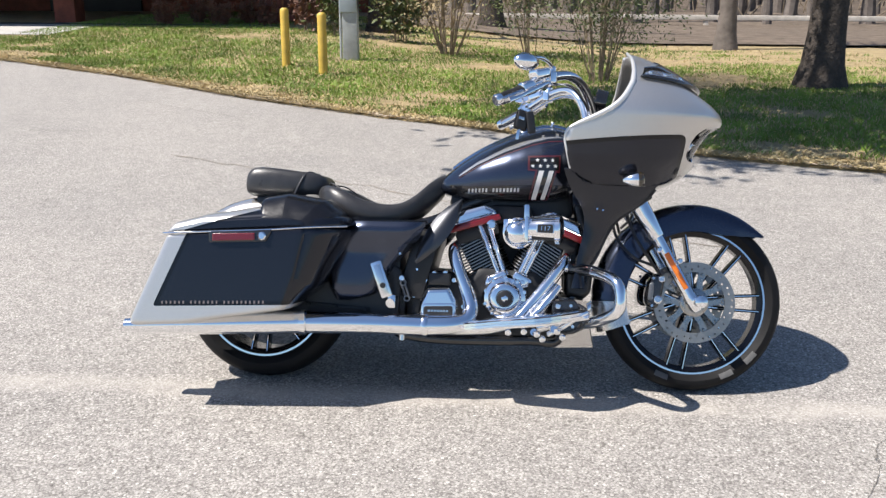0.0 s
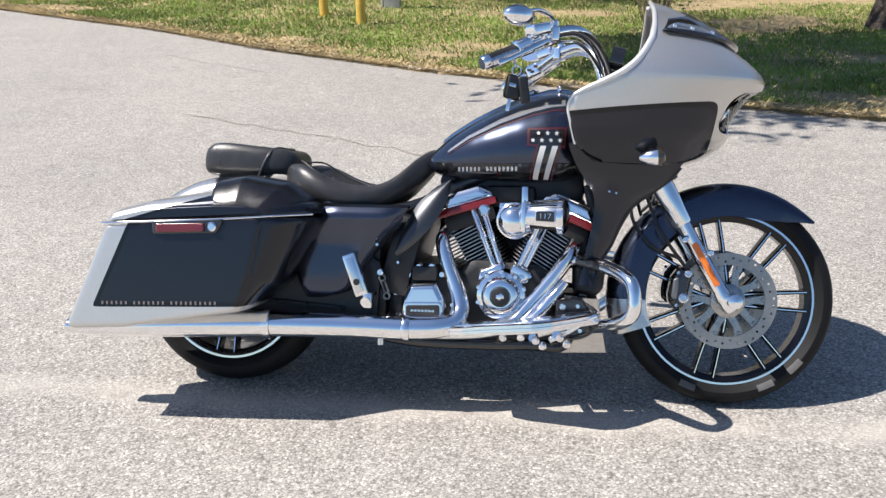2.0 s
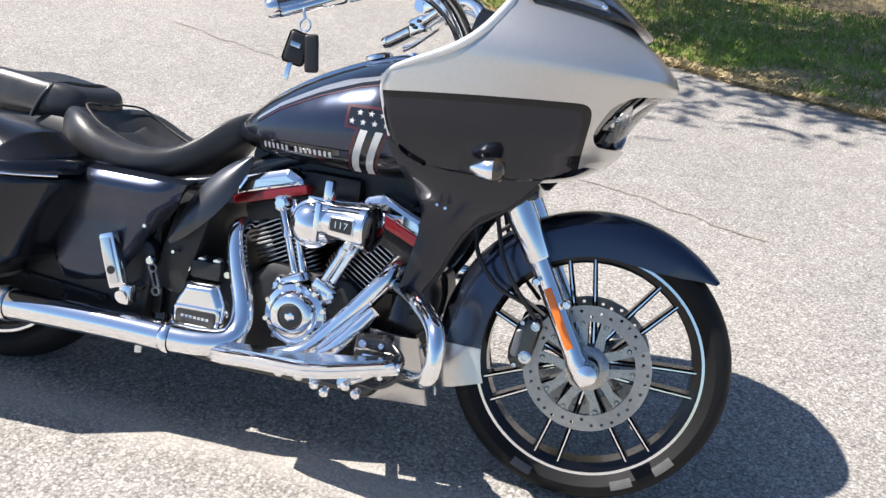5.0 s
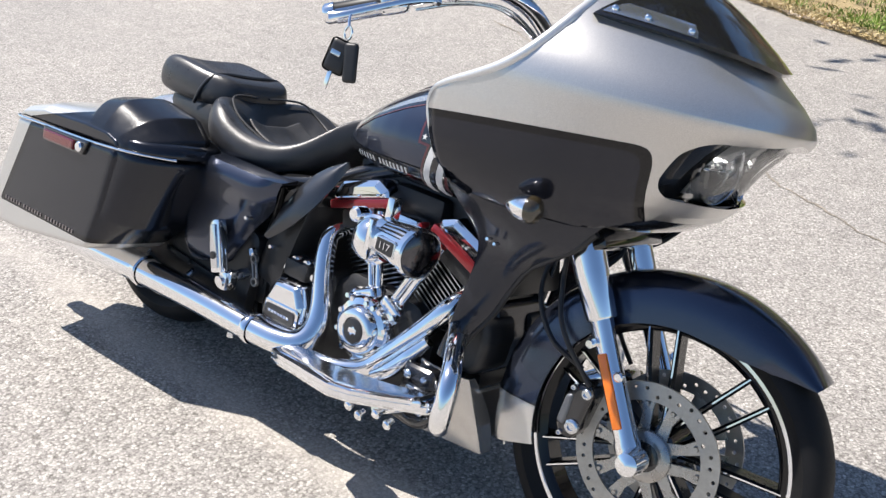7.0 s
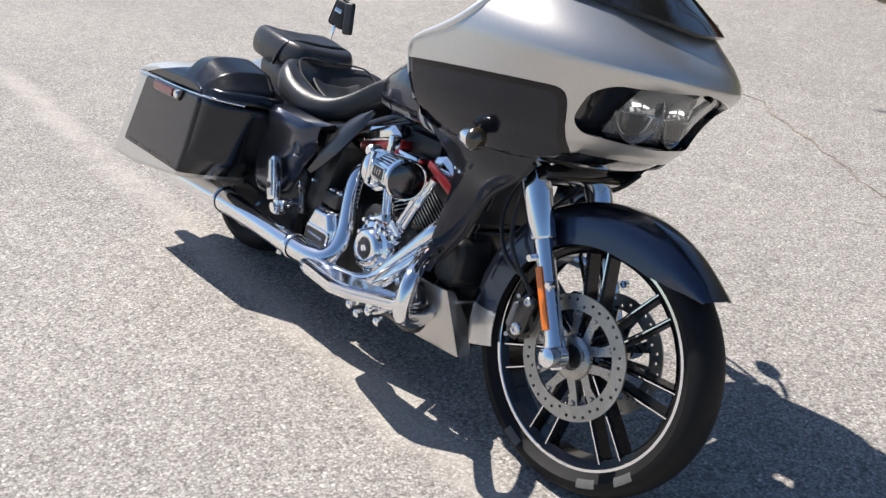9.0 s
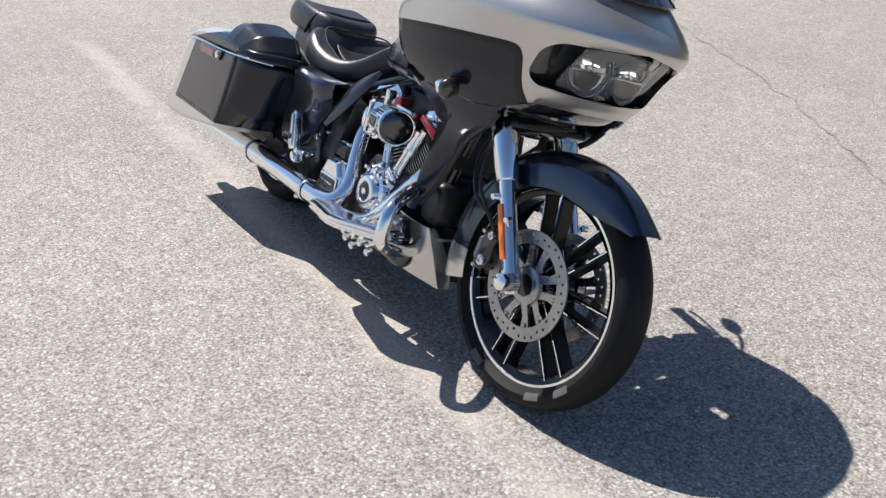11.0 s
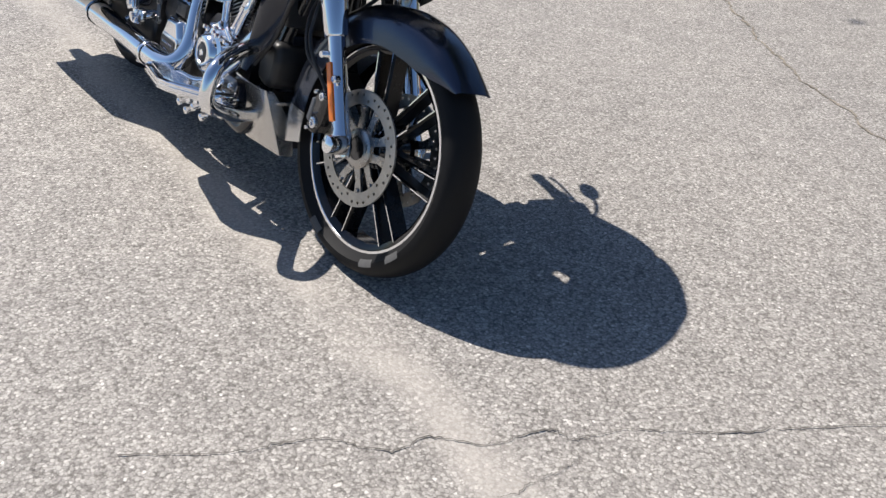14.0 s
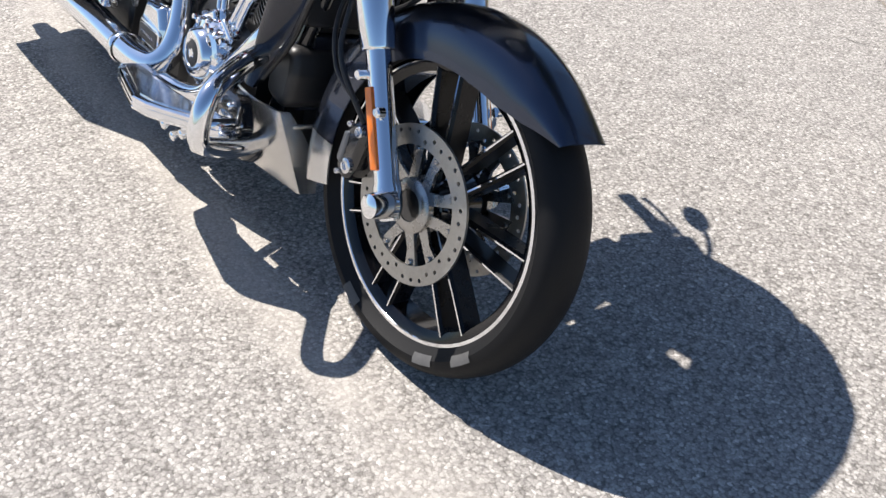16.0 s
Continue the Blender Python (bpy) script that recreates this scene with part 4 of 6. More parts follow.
for s in (1, -1):
    part("seat_piping", tube([(0.240, s * -0.02, 0.738), (0.247, s * -0.08, 0.742), (0.272, s * -0.130, 0.737), (0.32, s * -0.148, 0.706), (0.38, s * -0.146, 0.679), (0.46, s * -0.130, 0.655), (0.535, s * -0.09, 0.672), (0.60, s * -0.05, 0.722)], 0.003, 6), stitch, seat, "raised piping along the bolster")
SEAT = [(0.305, 0.214, 0.735, 0.669), (0.34, 0.219, 0.714, 0.640), (0.40, 0.214, 0.686, 0.623), (0.46, 0.201, 0.672, 0.619), (0.52, 0.171, 0.676, 0.645), (0.565, 0.138, 0.702, 0.688)]
rows = []
for x, w, ze, zc in SEAT:
    rows.append([(x, f * w, zc + 0.012 + max(0.0, (abs(f) - 0.2) / 0.32) * 0.42 * (ze - zc)) for f in (-0.44, -0.36, -0.27, -0.18, -0.09, 0, 0.09, 0.18, 0.27, 0.36, 0.44)])
bm = grid(rows)
bmesh.ops.solidify(bm, geom=list(bm.faces), thickness=0.012)
subsurf(part("seat_insert", bm, leather_fine, seat, "matte perforated seat insert"))

# ---- saddlebags ----
pod_black = material("pod_black", (0.010, 0.010, 0.012), 0.22, vary=0.2, scale=20, bump=0.12, bump_scale=500, rough_vary=0.05)
grey_decal = material("grey_decal", (0.17, 0.14, 0.135), 0.4, coat=0.5)


def ring_loft(outlines, r=0.02, seg=5):
    """A body through (x, z) outlines standing at several y."""
    rows = [[(p.x, y, p.y) for p in (inset(rounded(o, r, seg), d) if d else rounded(o, r, seg))] for y, o, d in outlines]
    return grid(rows + [shrunk(rows[-1])], close_u=True, cap=True)


BAG_SLATE = (0.016, 0.018, 0.025)
bag_paint = paint("bag_paint", SILVER, 0.34, 0.75, BAG_SLATE, [(0.8, 0.325), (0.156, 0.303), (-0.302, 0.286), (-0.178, 0.560), (-0.10, 0.73)], 0.02, 0.013)
inner = [(-0.22, 0.545), (0.375, 0.578), (0.262, 0.365), (0.165, 0.288), (-0.20, 0.235), (-0.375, 0.222)]
out_ = [(-0.250, 0.540), (0.235, 0.572), (0.195, 0.400), (0.158, 0.290), (-0.20, 0.231), (-0.388, 0.220)]
def blend(a, b, t):
    return [(p[0] + (q[0] - p[0]) * t, p[1] + (q[1] - p[1]) * t) for p, q in zip(a, b)]


def rounded_shell(a, b, y0, y1, y2, bevel, r):
    """A body whose outline a turns into b along a quarter ellipse, with a small bevel round its face."""
    steps = [(y0, a, 0.01), (y0 - 0.01, a, 0)]
    for k in range(11):
        q = math.pi / 2 * k / 10
        steps.append((y1 + (y2 - y1) * math.sin(q) * 0.985, blend(a, b, 1 - math.cos(q)), 0))
    steps += [(y2 - 0.003, b, bevel * 0.25), (y2 - 0.005, b, bevel * 0.6), (y2 - 0.006, b, bevel)]
    return ring_loft(steps, r)


body = rounded_shell(inner, out_, -0.20, -0.27, -0.422, 0.012, 0.022)
lid_in = [(-0.262, 0.545), (-0.235, 0.590), (-0.13, 0.618), (0.10, 0.655), (0.22, 0.655), (0.365, 0.612), (0.378, 0.582)]
lid_out = [(-0.256, 0.545), (-0.232, 0.566), (-0.13, 0.590), (0.08, 0.604), (0.18, 0.604), (0.225, 0.594), (0.236, 0.577)]
lid = rounded_shell(lid_in, lid_out, -0.205, -0.27, -0.418, 0.006, 0.02)
lid_paint = paint("bag_lid_paint", SILVER, 0.34, 0.75, BAG_SLATE, [(0.6, 0.50), (-0.170, 0.530), (-0.195, 0.555), (0.6, 0.79)], 0.01, 0.008)
for bm_b, bm_l, s in ((body.copy(), lid.copy(), 1), (mirrored(body), mirrored(lid), -1)):
    bag = part("saddlebag", bm_b, bag_paint, bike, "slate-blue saddlebag with silver rear and lower edge")
    part("bag_lid", bm_l, lid_paint, bag, "slate and silver saddlebag lid", smooth=70)
    part("lid_trim", tube([(-0.262, s * -0.38, 0.543), (-0.256, s * -0.426, 0.543), (-0.1, s * -0.428, 0.552), (0.1, s * -0.428, 0.563), (0.235, s * -0.422, 0.574), (0.30, s * -0.395, 0.578), (0.36, s * -0.34, 0.581)], 0.0032, 8), chrome, bag, "thin chrome trim")
    lt = part("bag_light", slab([(-0.100, 0.553), (0.120, 0.561), (0.098, 0.523), (-0.098, 0.515)], [(s * -0.425, 0), (s * -0.434, 0), (s * -0.436, 0.003)], 0.006), gloss_black, bag)
    part("light_lens", slab([(-0.086, 0.546), (0.062, 0.551), (0.062, 0.526), (-0.086, 0.520)], [(s * -0.435, 0), (s * -0.441, 0), (s * -0.443, 0.003)], 0.004), red_lens, lt, "red marker lens")
    part("lid_latch", lathe([(0, 0.014), (0.006, 0.014), (0.010, 0.010), (0.010, 0.0)], (0.086, s * -0.434, 0.541), -Y * s, 20), chrome, lt, "round chrome latch")
    xx = -0.262
    for word in (6, 7, 10):
        for k in range(word):
            part("script_bar", brick_box((0.0055, 0.002, 0.0095), 0, pose(xx, s * -0.4290, 0.304 + 0.030 * (xx + 0.262))), grey_decal, bag, smooth=0)
            xx += 0.0150
        xx += 0.012
    pod = ring_loft([(s * -0.225, [(0.06, 0.60), (0.068, 0.680), (0.15, 0.694), (0.285, 0.676), (0.345, 0.632), (0.35, 0.60)], 0.010), (s * -0.24, [(0.05, 0.60), (0.060, 0.682), (0.15, 0.697), (0.29, 0.678), (0.352, 0.632), (0.355, 0.60)], 0.0),
                     (s * -0.335, [(0.05, 0.60), (0.060, 0.676), (0.15, 0.692), (0.28, 0.670), (0.335, 0.622), (0.34, 0.60)], 0.0), (s * -0.372, [(0.053, 0.60), (0.064, 0.664), (0.15, 0.678), (0.262, 0.656), (0.312, 0.614), (0.318, 0.60)], 0.0), (s * -0.392, [(0.058, 0.59), (0.068, 0.642), (0.15, 0.652), (0.250, 0.638), (0.292, 0.606), (0.297, 0.59)], 0.0), (s * -0.412, [(0.062, 0.58), (0.072, 0.616), (0.15, 0.622), (0.232, 0.614), (0.262, 0.596), (0.266, 0.58)], 0.0), (s * -0.4205, [(0.070, 0.575), (0.080, 0.596), (0.15, 0.600), (0.215, 0.596), (0.238, 0.586), (0.242, 0.575)], 0.0)], 0.02, 6)
    subsurf(part("speaker_pod", pod, pod_black, bag, "glossy black speaker pod on the lid"), 1)
part("belt_guard", slab([(-0.12, 0.22), (0.52, 0.20), (0.54, 0.44), (0.20, 0.46), (-0.10, 0.36)], [(-0.150, 0.01), (-0.155, 0), (-0.185, 0), (-0.19, 0.01)], 0.04), satin_black, bike, "black lower guard behind the saddlebag")
part("tail_bracket", brick_box((0.20, 0.36, 0.05), 0.015, pose(-0.20, 0, 0.50)), satin_black, bike)

# ---- side covers, frame ----
C_REAR = table([0.315, 0.36, 0.42, 0.60], [0.300, 0.272, 0.262, 0.315])
C_FRONT = table([0.315, 0.335, 0.455, 0.54, 0.60], [0.36, 0.445, 0.520, 0.600, 0.628])
rows = []
for k in range(23):
    v = k / 22
    z = 0.315 + 0.287 * v
    row = []
    for j in range(21):
        u = j / 20
        x = C_REAR(z) + (C_FRONT(z) - C_REAR(z)) * u
        bulge = 0.046 * (1 - abs(2 * u - 1) ** 7.0) * (1 - 0.5 * abs(2 * v - 1) ** 6)
        lip = 0.042 * smooth01((v - 0.60) / 0.35)
        row.append((x, -(0.192 + bulge + lip * (0.5 + 0.5 * smooth01(u * 3))), z))
    rows.append(row)
rows.append([(x, y + 0.05, z + 0.008) for x, y, z in rows[-1]])
cover = grid(rows)
bmesh.ops.solidify(cover, geom=list(cover.faces), thickness=0.01)
both("side_cover", cover, slate, label="smooth slate-blue side cover")
defl_rows = []
for k in range(13):
    v = k / 12
    rear = (Vector((0.745, -0.138, 0.690)), Vector((0.628, -0.180, 0.640)), Vector((0.586, -0.205, 0.462)))
    front = (Vector((0.752, -0.138, 0.682)), Vector((0.738, -0.222, 0.545)), Vector((0.594, -0.205, 0.452)))
    a, b = ((e[0] * (1 - v) + e[1] * v) * (1 - v) + (e[1] * (1 - v) + e[2] * v) * v for e in (rear, front))
    defl_rows.append([a.lerp(b, u / 8) + Vector((0, -0.020 * math.sin(math.pi * (0.15 + 0.7 * u / 8)), 0.004 * math.sin(math.pi * u / 8))) for u in range(9)])
defl = grid(defl_rows)
thicken(defl, 0.012)
both("air_deflector", defl, pewter, label="dark pewter mid-frame air deflector")
part("frame_rail", join(tube([(0.30, -0.14, 0.56), (0.62, -0.13, 0.60), (0.80, -0.06, 0.69), (1.20, -0.03, 0.80)], 0.022, 12), tube([(0.30, 0.14, 0.56), (0.62, 0.13, 0.60), (0.80, 0.06, 0.69), (1.20, 0.03, 0.80)], 0.022, 12),
                        tube([(1.24, -0.05, 0.80), (1.18, -0.10, 0.45), (1.12, -0.12, 0.20), (1.0, -0.13, 0.180), (0.60, -0.13, 0.180), (0.50, -0.13, 0.25), (0.52, -0.13, 0.58)], 0.02, 12),
                        tube([(1.24, 0.05, 0.80), (1.18, 0.10, 0.45), (1.12, 0.12, 0.20), (1.0, 0.13, 0.180), (0.60, 0.13, 0.180), (0.50, 0.13, 0.25), (0.52, 0.13, 0.58)], 0.02, 12)), gloss_black, bike, "black tubular frame")
part("swingarm", join(brick_box((0.60, 0.05, 0.07), 0.015, pose(0.24, -0.13, 0.31, 0, -4, 0)), brick_box((0.60, 0.05, 0.07), 0.015, pose(0.24, 0.13, 0.31, 0, -4, 0)),
                      brick_box((0.10, 0.30, 0.10), 0.02, pose(0.50, 0, 0.30))), satin_black, bike)
for s in (1, -1):
    part("rear_shock", join(tube([(0.12, s * -0.17, 0.33), (0.24, s * -0.17, 0.58)], 0.028, 14, 1), *[ring_lathe([(0.03 * k, 0.036), (0.03 * k, 0.028), (0.03 * k + 0.012, 0.028), (0.03 * k + 0.012, 0.036)], (0.13, s * -0.17, 0.35), (0.12, 0, 0.25), 16) for k in range(8)]), satin_black, bike)
part("backbone", brick_box((0.46, 0.13, 0.12), 0.03, pose(0.93, 0, 0.672, 0, -4, 0)), satin_black, bike, "black frame backbone under the tank")
part("throttle_body", join(brick_box((0.13, 0.10, 0.09), 0.02, pose(0.935, 0.03, 0.575)), tube([(0.86, 0.03, 0.56), (0.935, 0.03, 0.575), (1.01, 0.03, 0.56)], 0.026, 16, 4)), engine_black, bike, "black intake between the cylinders")
# added plate that closes the see-through gaps and gives their dark shade
part("inner_cylinder_shroud", slab([(0.83, 0.40), (1.03, 0.40), (1.09, 0.56), (0.78, 0.57)], [(0.06, 0.01), (0.065, 0.0), (0.11, 0.0), (0.115, 0.01)], 0.02), engine_black, bike, "black plate added behind the cylinders to darken the gaps")
part("coil_cover", brick_box((0.16, 0.20, 0.07), 0.02, pose(0.93, 0, 0.640)), engine_black, bike)
part("battery_box", brick_box((0.22, 0.30, 0.22), 0.02, pose(0.42, 0, 0.45)), satin_black, bike)
part("rear_splash_guard", brick_box((0.10, 0.36, 0.26), 0.03, pose(0.60, 0, 0.45, 0, 15, 0)), satin_black, bike)
for s in (1, -1):
    pg = part("passenger_peg", brick_box((0.042, 0.026, 0.134), 0.007, pose(0.475, s * -0.262, 0.396, 0, -20, 0)), chrome, bike, "folded chrome passenger peg")
    part("peg_pad", brick_box((0.024, 0.006, 0.110), 0.002, pose(0.475, s * -0.277, 0.396, 0, -20, 0)), soft_chrome, pg)
    m = pose(0.475, s * -0.262, 0.396, 0, -20, 0)
    # the peg has no bore: a black disc gives the hole's dark inside
    part("peg_hole", lathe([(0, 0.010), (0.004, 0.010), (0.0045, 0.008), (0.0045, 0)], m @ Vector((0, s * -0.0165, -0.022)), -Y * s, 16), satin_black, pg, "black disc in place of a shaded round hole")
    part("peg_mount", join(tube([(0.512, s * -0.17, 0.335), (0.508, s * -0.27, 0.312)], 0.016, 12, 1), brick_box((0.03, 0.04, 0.05), 0.008, pose(0.512, s * -0.245, 0.318)), bolt((0.54, s * -0.21, 0.40), -Y * s, 0.011)), chrome, pg)

# bracket and linkage between the saddlebag and the engine
part("bag_bracket", join(brick_box((0.25, 0.006, 0.014), 0.002, pose(0.30, -0.198, 0.289, 0, 3.9, 0)), bolt((0.20, -0.201, 0.296), -Y, 0.007, 0.008), bolt((0.30, -0.201, 0.289), -Y, 0.007, 0.008), bolt((0.41, -0.201, 0.281), -Y, 0.007, 0.008)), engine_black, bike, "dark metal saddlebag bracket")
link = part("rear_linkage", join(*[ring_lathe([(-0.004, 0.012), (-0.004, 0.007), (0.004, 0.007), (0.004, 0.012)], (x, -0.2, z), Y, 18) for x, z in ((0.545, 0.382), (0.560, 0.326))], tube([(0.540, -0.2, 0.372), (0.553, -0.2, 0.336)], 0.0035, 8, 1), tube([(0.553, -0.2, 0.374), (0.566, -0.2, 0.338)], 0.0035, 8, 1)), caliper_grey, bike, "small grey metal linkage")
for x, y, z in ((0.595, -0.195, 0.432), (0.537, -0.238, 0.489), (0.622, -0.195, 0.503)):
    part("linkage_bolt", bolt((x, y, z), -Y, 0.006, 0.010), chrome, link)

# ---- engine ----
part("crankcase", join(slab([(0.74, 0.20), (0.80, 0.18), (1.04, 0.18), (1.09, 0.22), (1.09, 0.36), (1.03, 0.43), (0.82, 0.44), (0.75, 0.38)], [(-0.14, 0.02), (-0.13, 0), (0.13, 0), (0.14, 0.02)], 0.04),
                                slab([(0.56, 0.19), (0.78, 0.18), (0.78, 0.42), (0.60, 0.43), (0.55, 0.36)], [(-0.155, 0.02), (-0.14, 0), (0.14, 0), (0.155, 0.02)], 0.04)), engine_black, bike, "black engine and gearbox case")
fin_edge = material("fin_edge", (0.42, 0.42, 0.43), 0.30, 1.0)


def cylinder(bottom, top, name):
    b, t = Vector(bottom), Vector(top)
    d = (t - b).normalized()
    ang = math.atan2(d.x, d.z)
    cy = part(name, lathe([(0, 0.060), ((t - b).length, 0.060)], b, d, 32), engine_black, bike, "black finned cylinder")
    L = (t - b).length
    n = 16
    for k in range(n):
        h = L * (k + 0.6) / n
        w = 0.080 + 0.010 * k / n
        bm = bmesh.new()
        prof = rounded([Vector((-w, -0.098)), Vector((w, -0.098)), Vector((w, 0.098)), Vector((-w, 0.098))], 0.045, 5)
        rows = [[bm.verts.new((p.x, p.y, zz)) for p in (prof if ins == 0 else inset(prof, ins))] for zz, ins in ((-0.0026, 0.02), (-0.0016, 0.0), (0.0016, 0.0), (0.0026, 0.02))]
        m = len(prof)
        for i in range(3):
            for j in range(m):
                f = bm.faces.new((rows[i][j], rows[i][(j + 1) % m], rows[i + 1][(j + 1) % m], rows[i + 1][j]))
                f.material_index = 1 if i == 1 else 0
        bm.faces.new(rows[0][::-1])
        bm.faces.new(rows[-1])
        bmesh.ops.recalc_face_normals(bm, faces=bm.faces)
        part("cooling_fin", moved(bm, Matrix.Translation(b + d * h) @ Matrix.Rotation(ang, 4, 'Y')), [engine_black, fin_edge], cy, smooth=30)
    return cy, d, ang


rc, rd, ra = cylinder((0.868, 0, 0.400), (0.782, 0, 0.560), "rear_cylinder")
fc, fd, fa_ = cylinder((0.995, 0, 0.400), (1.090, 0, 0.555), "front_cylinder")


def head(cy, top, ang, s=1):
    m = Matrix.Translation(top) @ Matrix.Rotation(ang * 0.6, 4, 'Y')
    part("cylinder_head", brick_box((0.165, 0.24, 0.05), 0.015, m @ Matrix.Translation((0, 0, 0.015))), engine_black, cy)
    part("red_band", brick_box((0.194, 0.284, 0.022), 0.006, m @ Matrix.Translation((0, 0, 0.050))), red_accent, cy, "dark red rocker band")
    rb = slab([(-0.092, 0.054), (0.092, 0.054), (0.090, 0.080), (0.058, 0.108), (-0.058, 0.108), (-0.090, 0.080)], [(-0.143, 0.018), (-0.134, 0.004), (-0.115, 0), (0.115, 0), (0.134, 0.004), (0.143, 0.018)], 0.016)
    r = part("rocker_cover", moved(rb, m), chrome, cy, "chrome rocker cover")
    for x in (-0.06, 0, 0.06):
        part("cover_bolt", bolt(m @ Vector((x, -0.131, 0.070)), m.to_3x3() @ Vector((0, -1, 0.2)), 0.007, 0.012), chrome, r)


head(rc, Vector((0.812, 0, 0.556)), ra)
head(fc, Vector((1.090, 0, 0.536)), fa_ * 1.2)
for a, b in (((0.895, -0.140, 0.405), (0.815, -0.115, 0.600)), ((0.915, -0.140, 0.410), (0.850, -0.118, 0.600)), ((0.955, -0.145, 0.405), (1.035, -0.140, 0.575)), ((0.975, -0.140, 0.400), (1.060, -0.140, 0.585))):
    a, b = Vector(a), Vector(b)
    d = (b - a).normalized()
    L = (b - a).length
    part("pushrod_tube", lathe([(0, 0.0165), (0.010, 0.0175), (0.024, 0.0165), (0.028, 0.0095), (L * 0.52, 0.0095), (L * 0.53, 0.0125), (L * 0.62, 0.0125), (L * 0.63, 0.0110), (L, 0.0110)], a, d, 18), chrome, bike, "chrome pushrod tube")
for x, z, t in ((0.890, 0.405, -25), (0.972, 0.402, 28)):
    lb = part("lifter_block", brick_box((0.066, 0.06, 0.036), 0.010, pose(x, -0.136, z + 0.004, 0, t, 0), 3), chrome, bike, "chrome lifter block")
    for dx in (-0.03, 0.03):
        part("block_bolt", bolt((x + dx, -0.175, z - 0.004), (0, -1, 0.1), 0.008, 0.012), chrome, lb)
CAM = Vector((0.914, -0.124, 0.336))
cc = part("cam_cover", join(lathe([(0, 0.088), (0.040, 0.083), (0.055, 0.074), (0.060, 0.060), (0.076, 0.053), (0.080, 0.047), (0.080, 0.032), (0.076, 0.029), (0.076, 0.0)], CAM, -Y, 48),
                            brick_box((0.07, 0.09, 0.05), 0.02, pose(0.872, -0.122, 0.388, 0, 20, 0), 3), brick_box((0.08, 0.09, 0.05), 0.02, pose(0.960, -0.122, 0.386, 0, -20, 0), 3)), chrome, bike, "round chrome cam cover")
part("cam_badge", lathe([(0, 0.0285), (0.003, 0.0285), (0.004, 0.027), (0.004, 0.0)], CAM - Y * 0.076, -Y, 40), satin_black, cc, "black round badge")
part("badge_mark", brick_box((0.024, 0.002, 0.012), 0.0008, pose(CAM.x, CAM.y - 0.081, CAM.z)), chrome, cc)
part("badge_mark", brick_box((0.014, 0.002, 0.020), 0.0008, pose(CAM.x, CAM.y - 0.0815, CAM.z, 0, 45, 0)), chrome, cc)
for k in range(10):
    a = 2 * math.pi * k / 10 + 0.3
    part("cover_bolt", lathe([(0, 0.009), (0.012, 0.009), (0.016, 0.006), (0.016, 0)], CAM + Vector((0.074 * math.cos(a), -0.042, 0.074 * math.sin(a))), -Y, 10), chrome, cc)
# gearbox cover
gc = part("gearbox_cover", slab([(0.630, 0.368), (0.716, 0.372), (0.742, 0.322), (0.748, 0.275), (0.733, 0.256), (0.615, 0.250), (0.598, 0.272), (0.606, 0.318)], [(-0.12, 0), (-0.180, 0), (-0.193, 0.005), (-0.201, 0.012), (-0.204, 0.018)], 0.022), chrome, bike, "ribbed chrome gearbox cover")
part("cover_badge", slab([(0.622, 0.300), (0.728, 0.304), (0.728, 0.268), (0.622, 0.264)], [(-0.200, 0), (-0.2075, 0), (-0.209, 0.003)], 0.010), satin_black, gc, "black badge with unreadable lettering")
for k in range(7):
    part("badge_bar", brick_box((0.008, 0.002, 0.007), 0, pose(0.642 + 0.011 * k, -0.2095, 0.2845)), soft_chrome, gc, smooth=0)
part("badge_rim", slab([(0.614, 0.310), (0.736, 0.314), (0.736, 0.258), (0.614, 0.254)], [(-0.194, 0), (-0.204, 0), (-0.206, 0.004)], 0.014), chrome, gc)
for x, z in ((0.622, 0.392), (0.655, 0.418), (0.695, 0.420), (0.728, 0.395), (0.765, 0.30), (0.588, 0.26), (0.584, 0.335)):
    part("cover_bolt", lathe([(0, 0.012), (0.014, 0.012), (0.019, 0.008), (0.019, 0)], (x, -0.155, z), -Y, 12), chrome, gc)
part("filler_cap", brick_box((0.080, 0.07, 0.045), 0.010, pose(0.675, -0.15, 0.398)), satin_black, gc)

# ---- air cleaner ----
AC = Vector((0.957, -0.225, 0.572))
ac = part("air_cleaner", join(lathe([(-0.11, 0.040), (0.0, 0.046), (0.016, 0.055), (0.026, 0.055), (0.030, 0.049), (0.034, 0.049), (0.046, 0.046), (0.058, 0.036), (0.066, 0.021), (0.069, 0.009), (0.0695, 0)], AC, -Y, 44), tube([(0.950, -0.243, 0.572), (1.0, -0.247, 0.582)], 0.046, 28, 1)), chrome, bike, "chrome high-flow air cleaner")
FC = Vector((0, -0.250, 0.588))


def filter_radius(x):
    return 0.052 + 0.010 * smooth01((x - 0.985) / 0.09)


def filter_panel(x0, x1, a0, a1, out=0.0, thick=0.005):
    """A sheet round the filter between two angles, 0 facing outwards and 90 up."""
    rows = []
    for k in range(9):
        x = x0 + (x1 - x0) * k / 8
        r = filter_radius(x) + out
        rows.append([FC + Vector((x, -r * math.cos(radians(a)), r * math.sin(radians(a)))) for a in np.linspace(a0, a1, 13)])
    mid = radians((a0 + a1) / 2)
    return thicken(grid(rows), thick, (0, -math.cos(mid), math.sin(mid)))


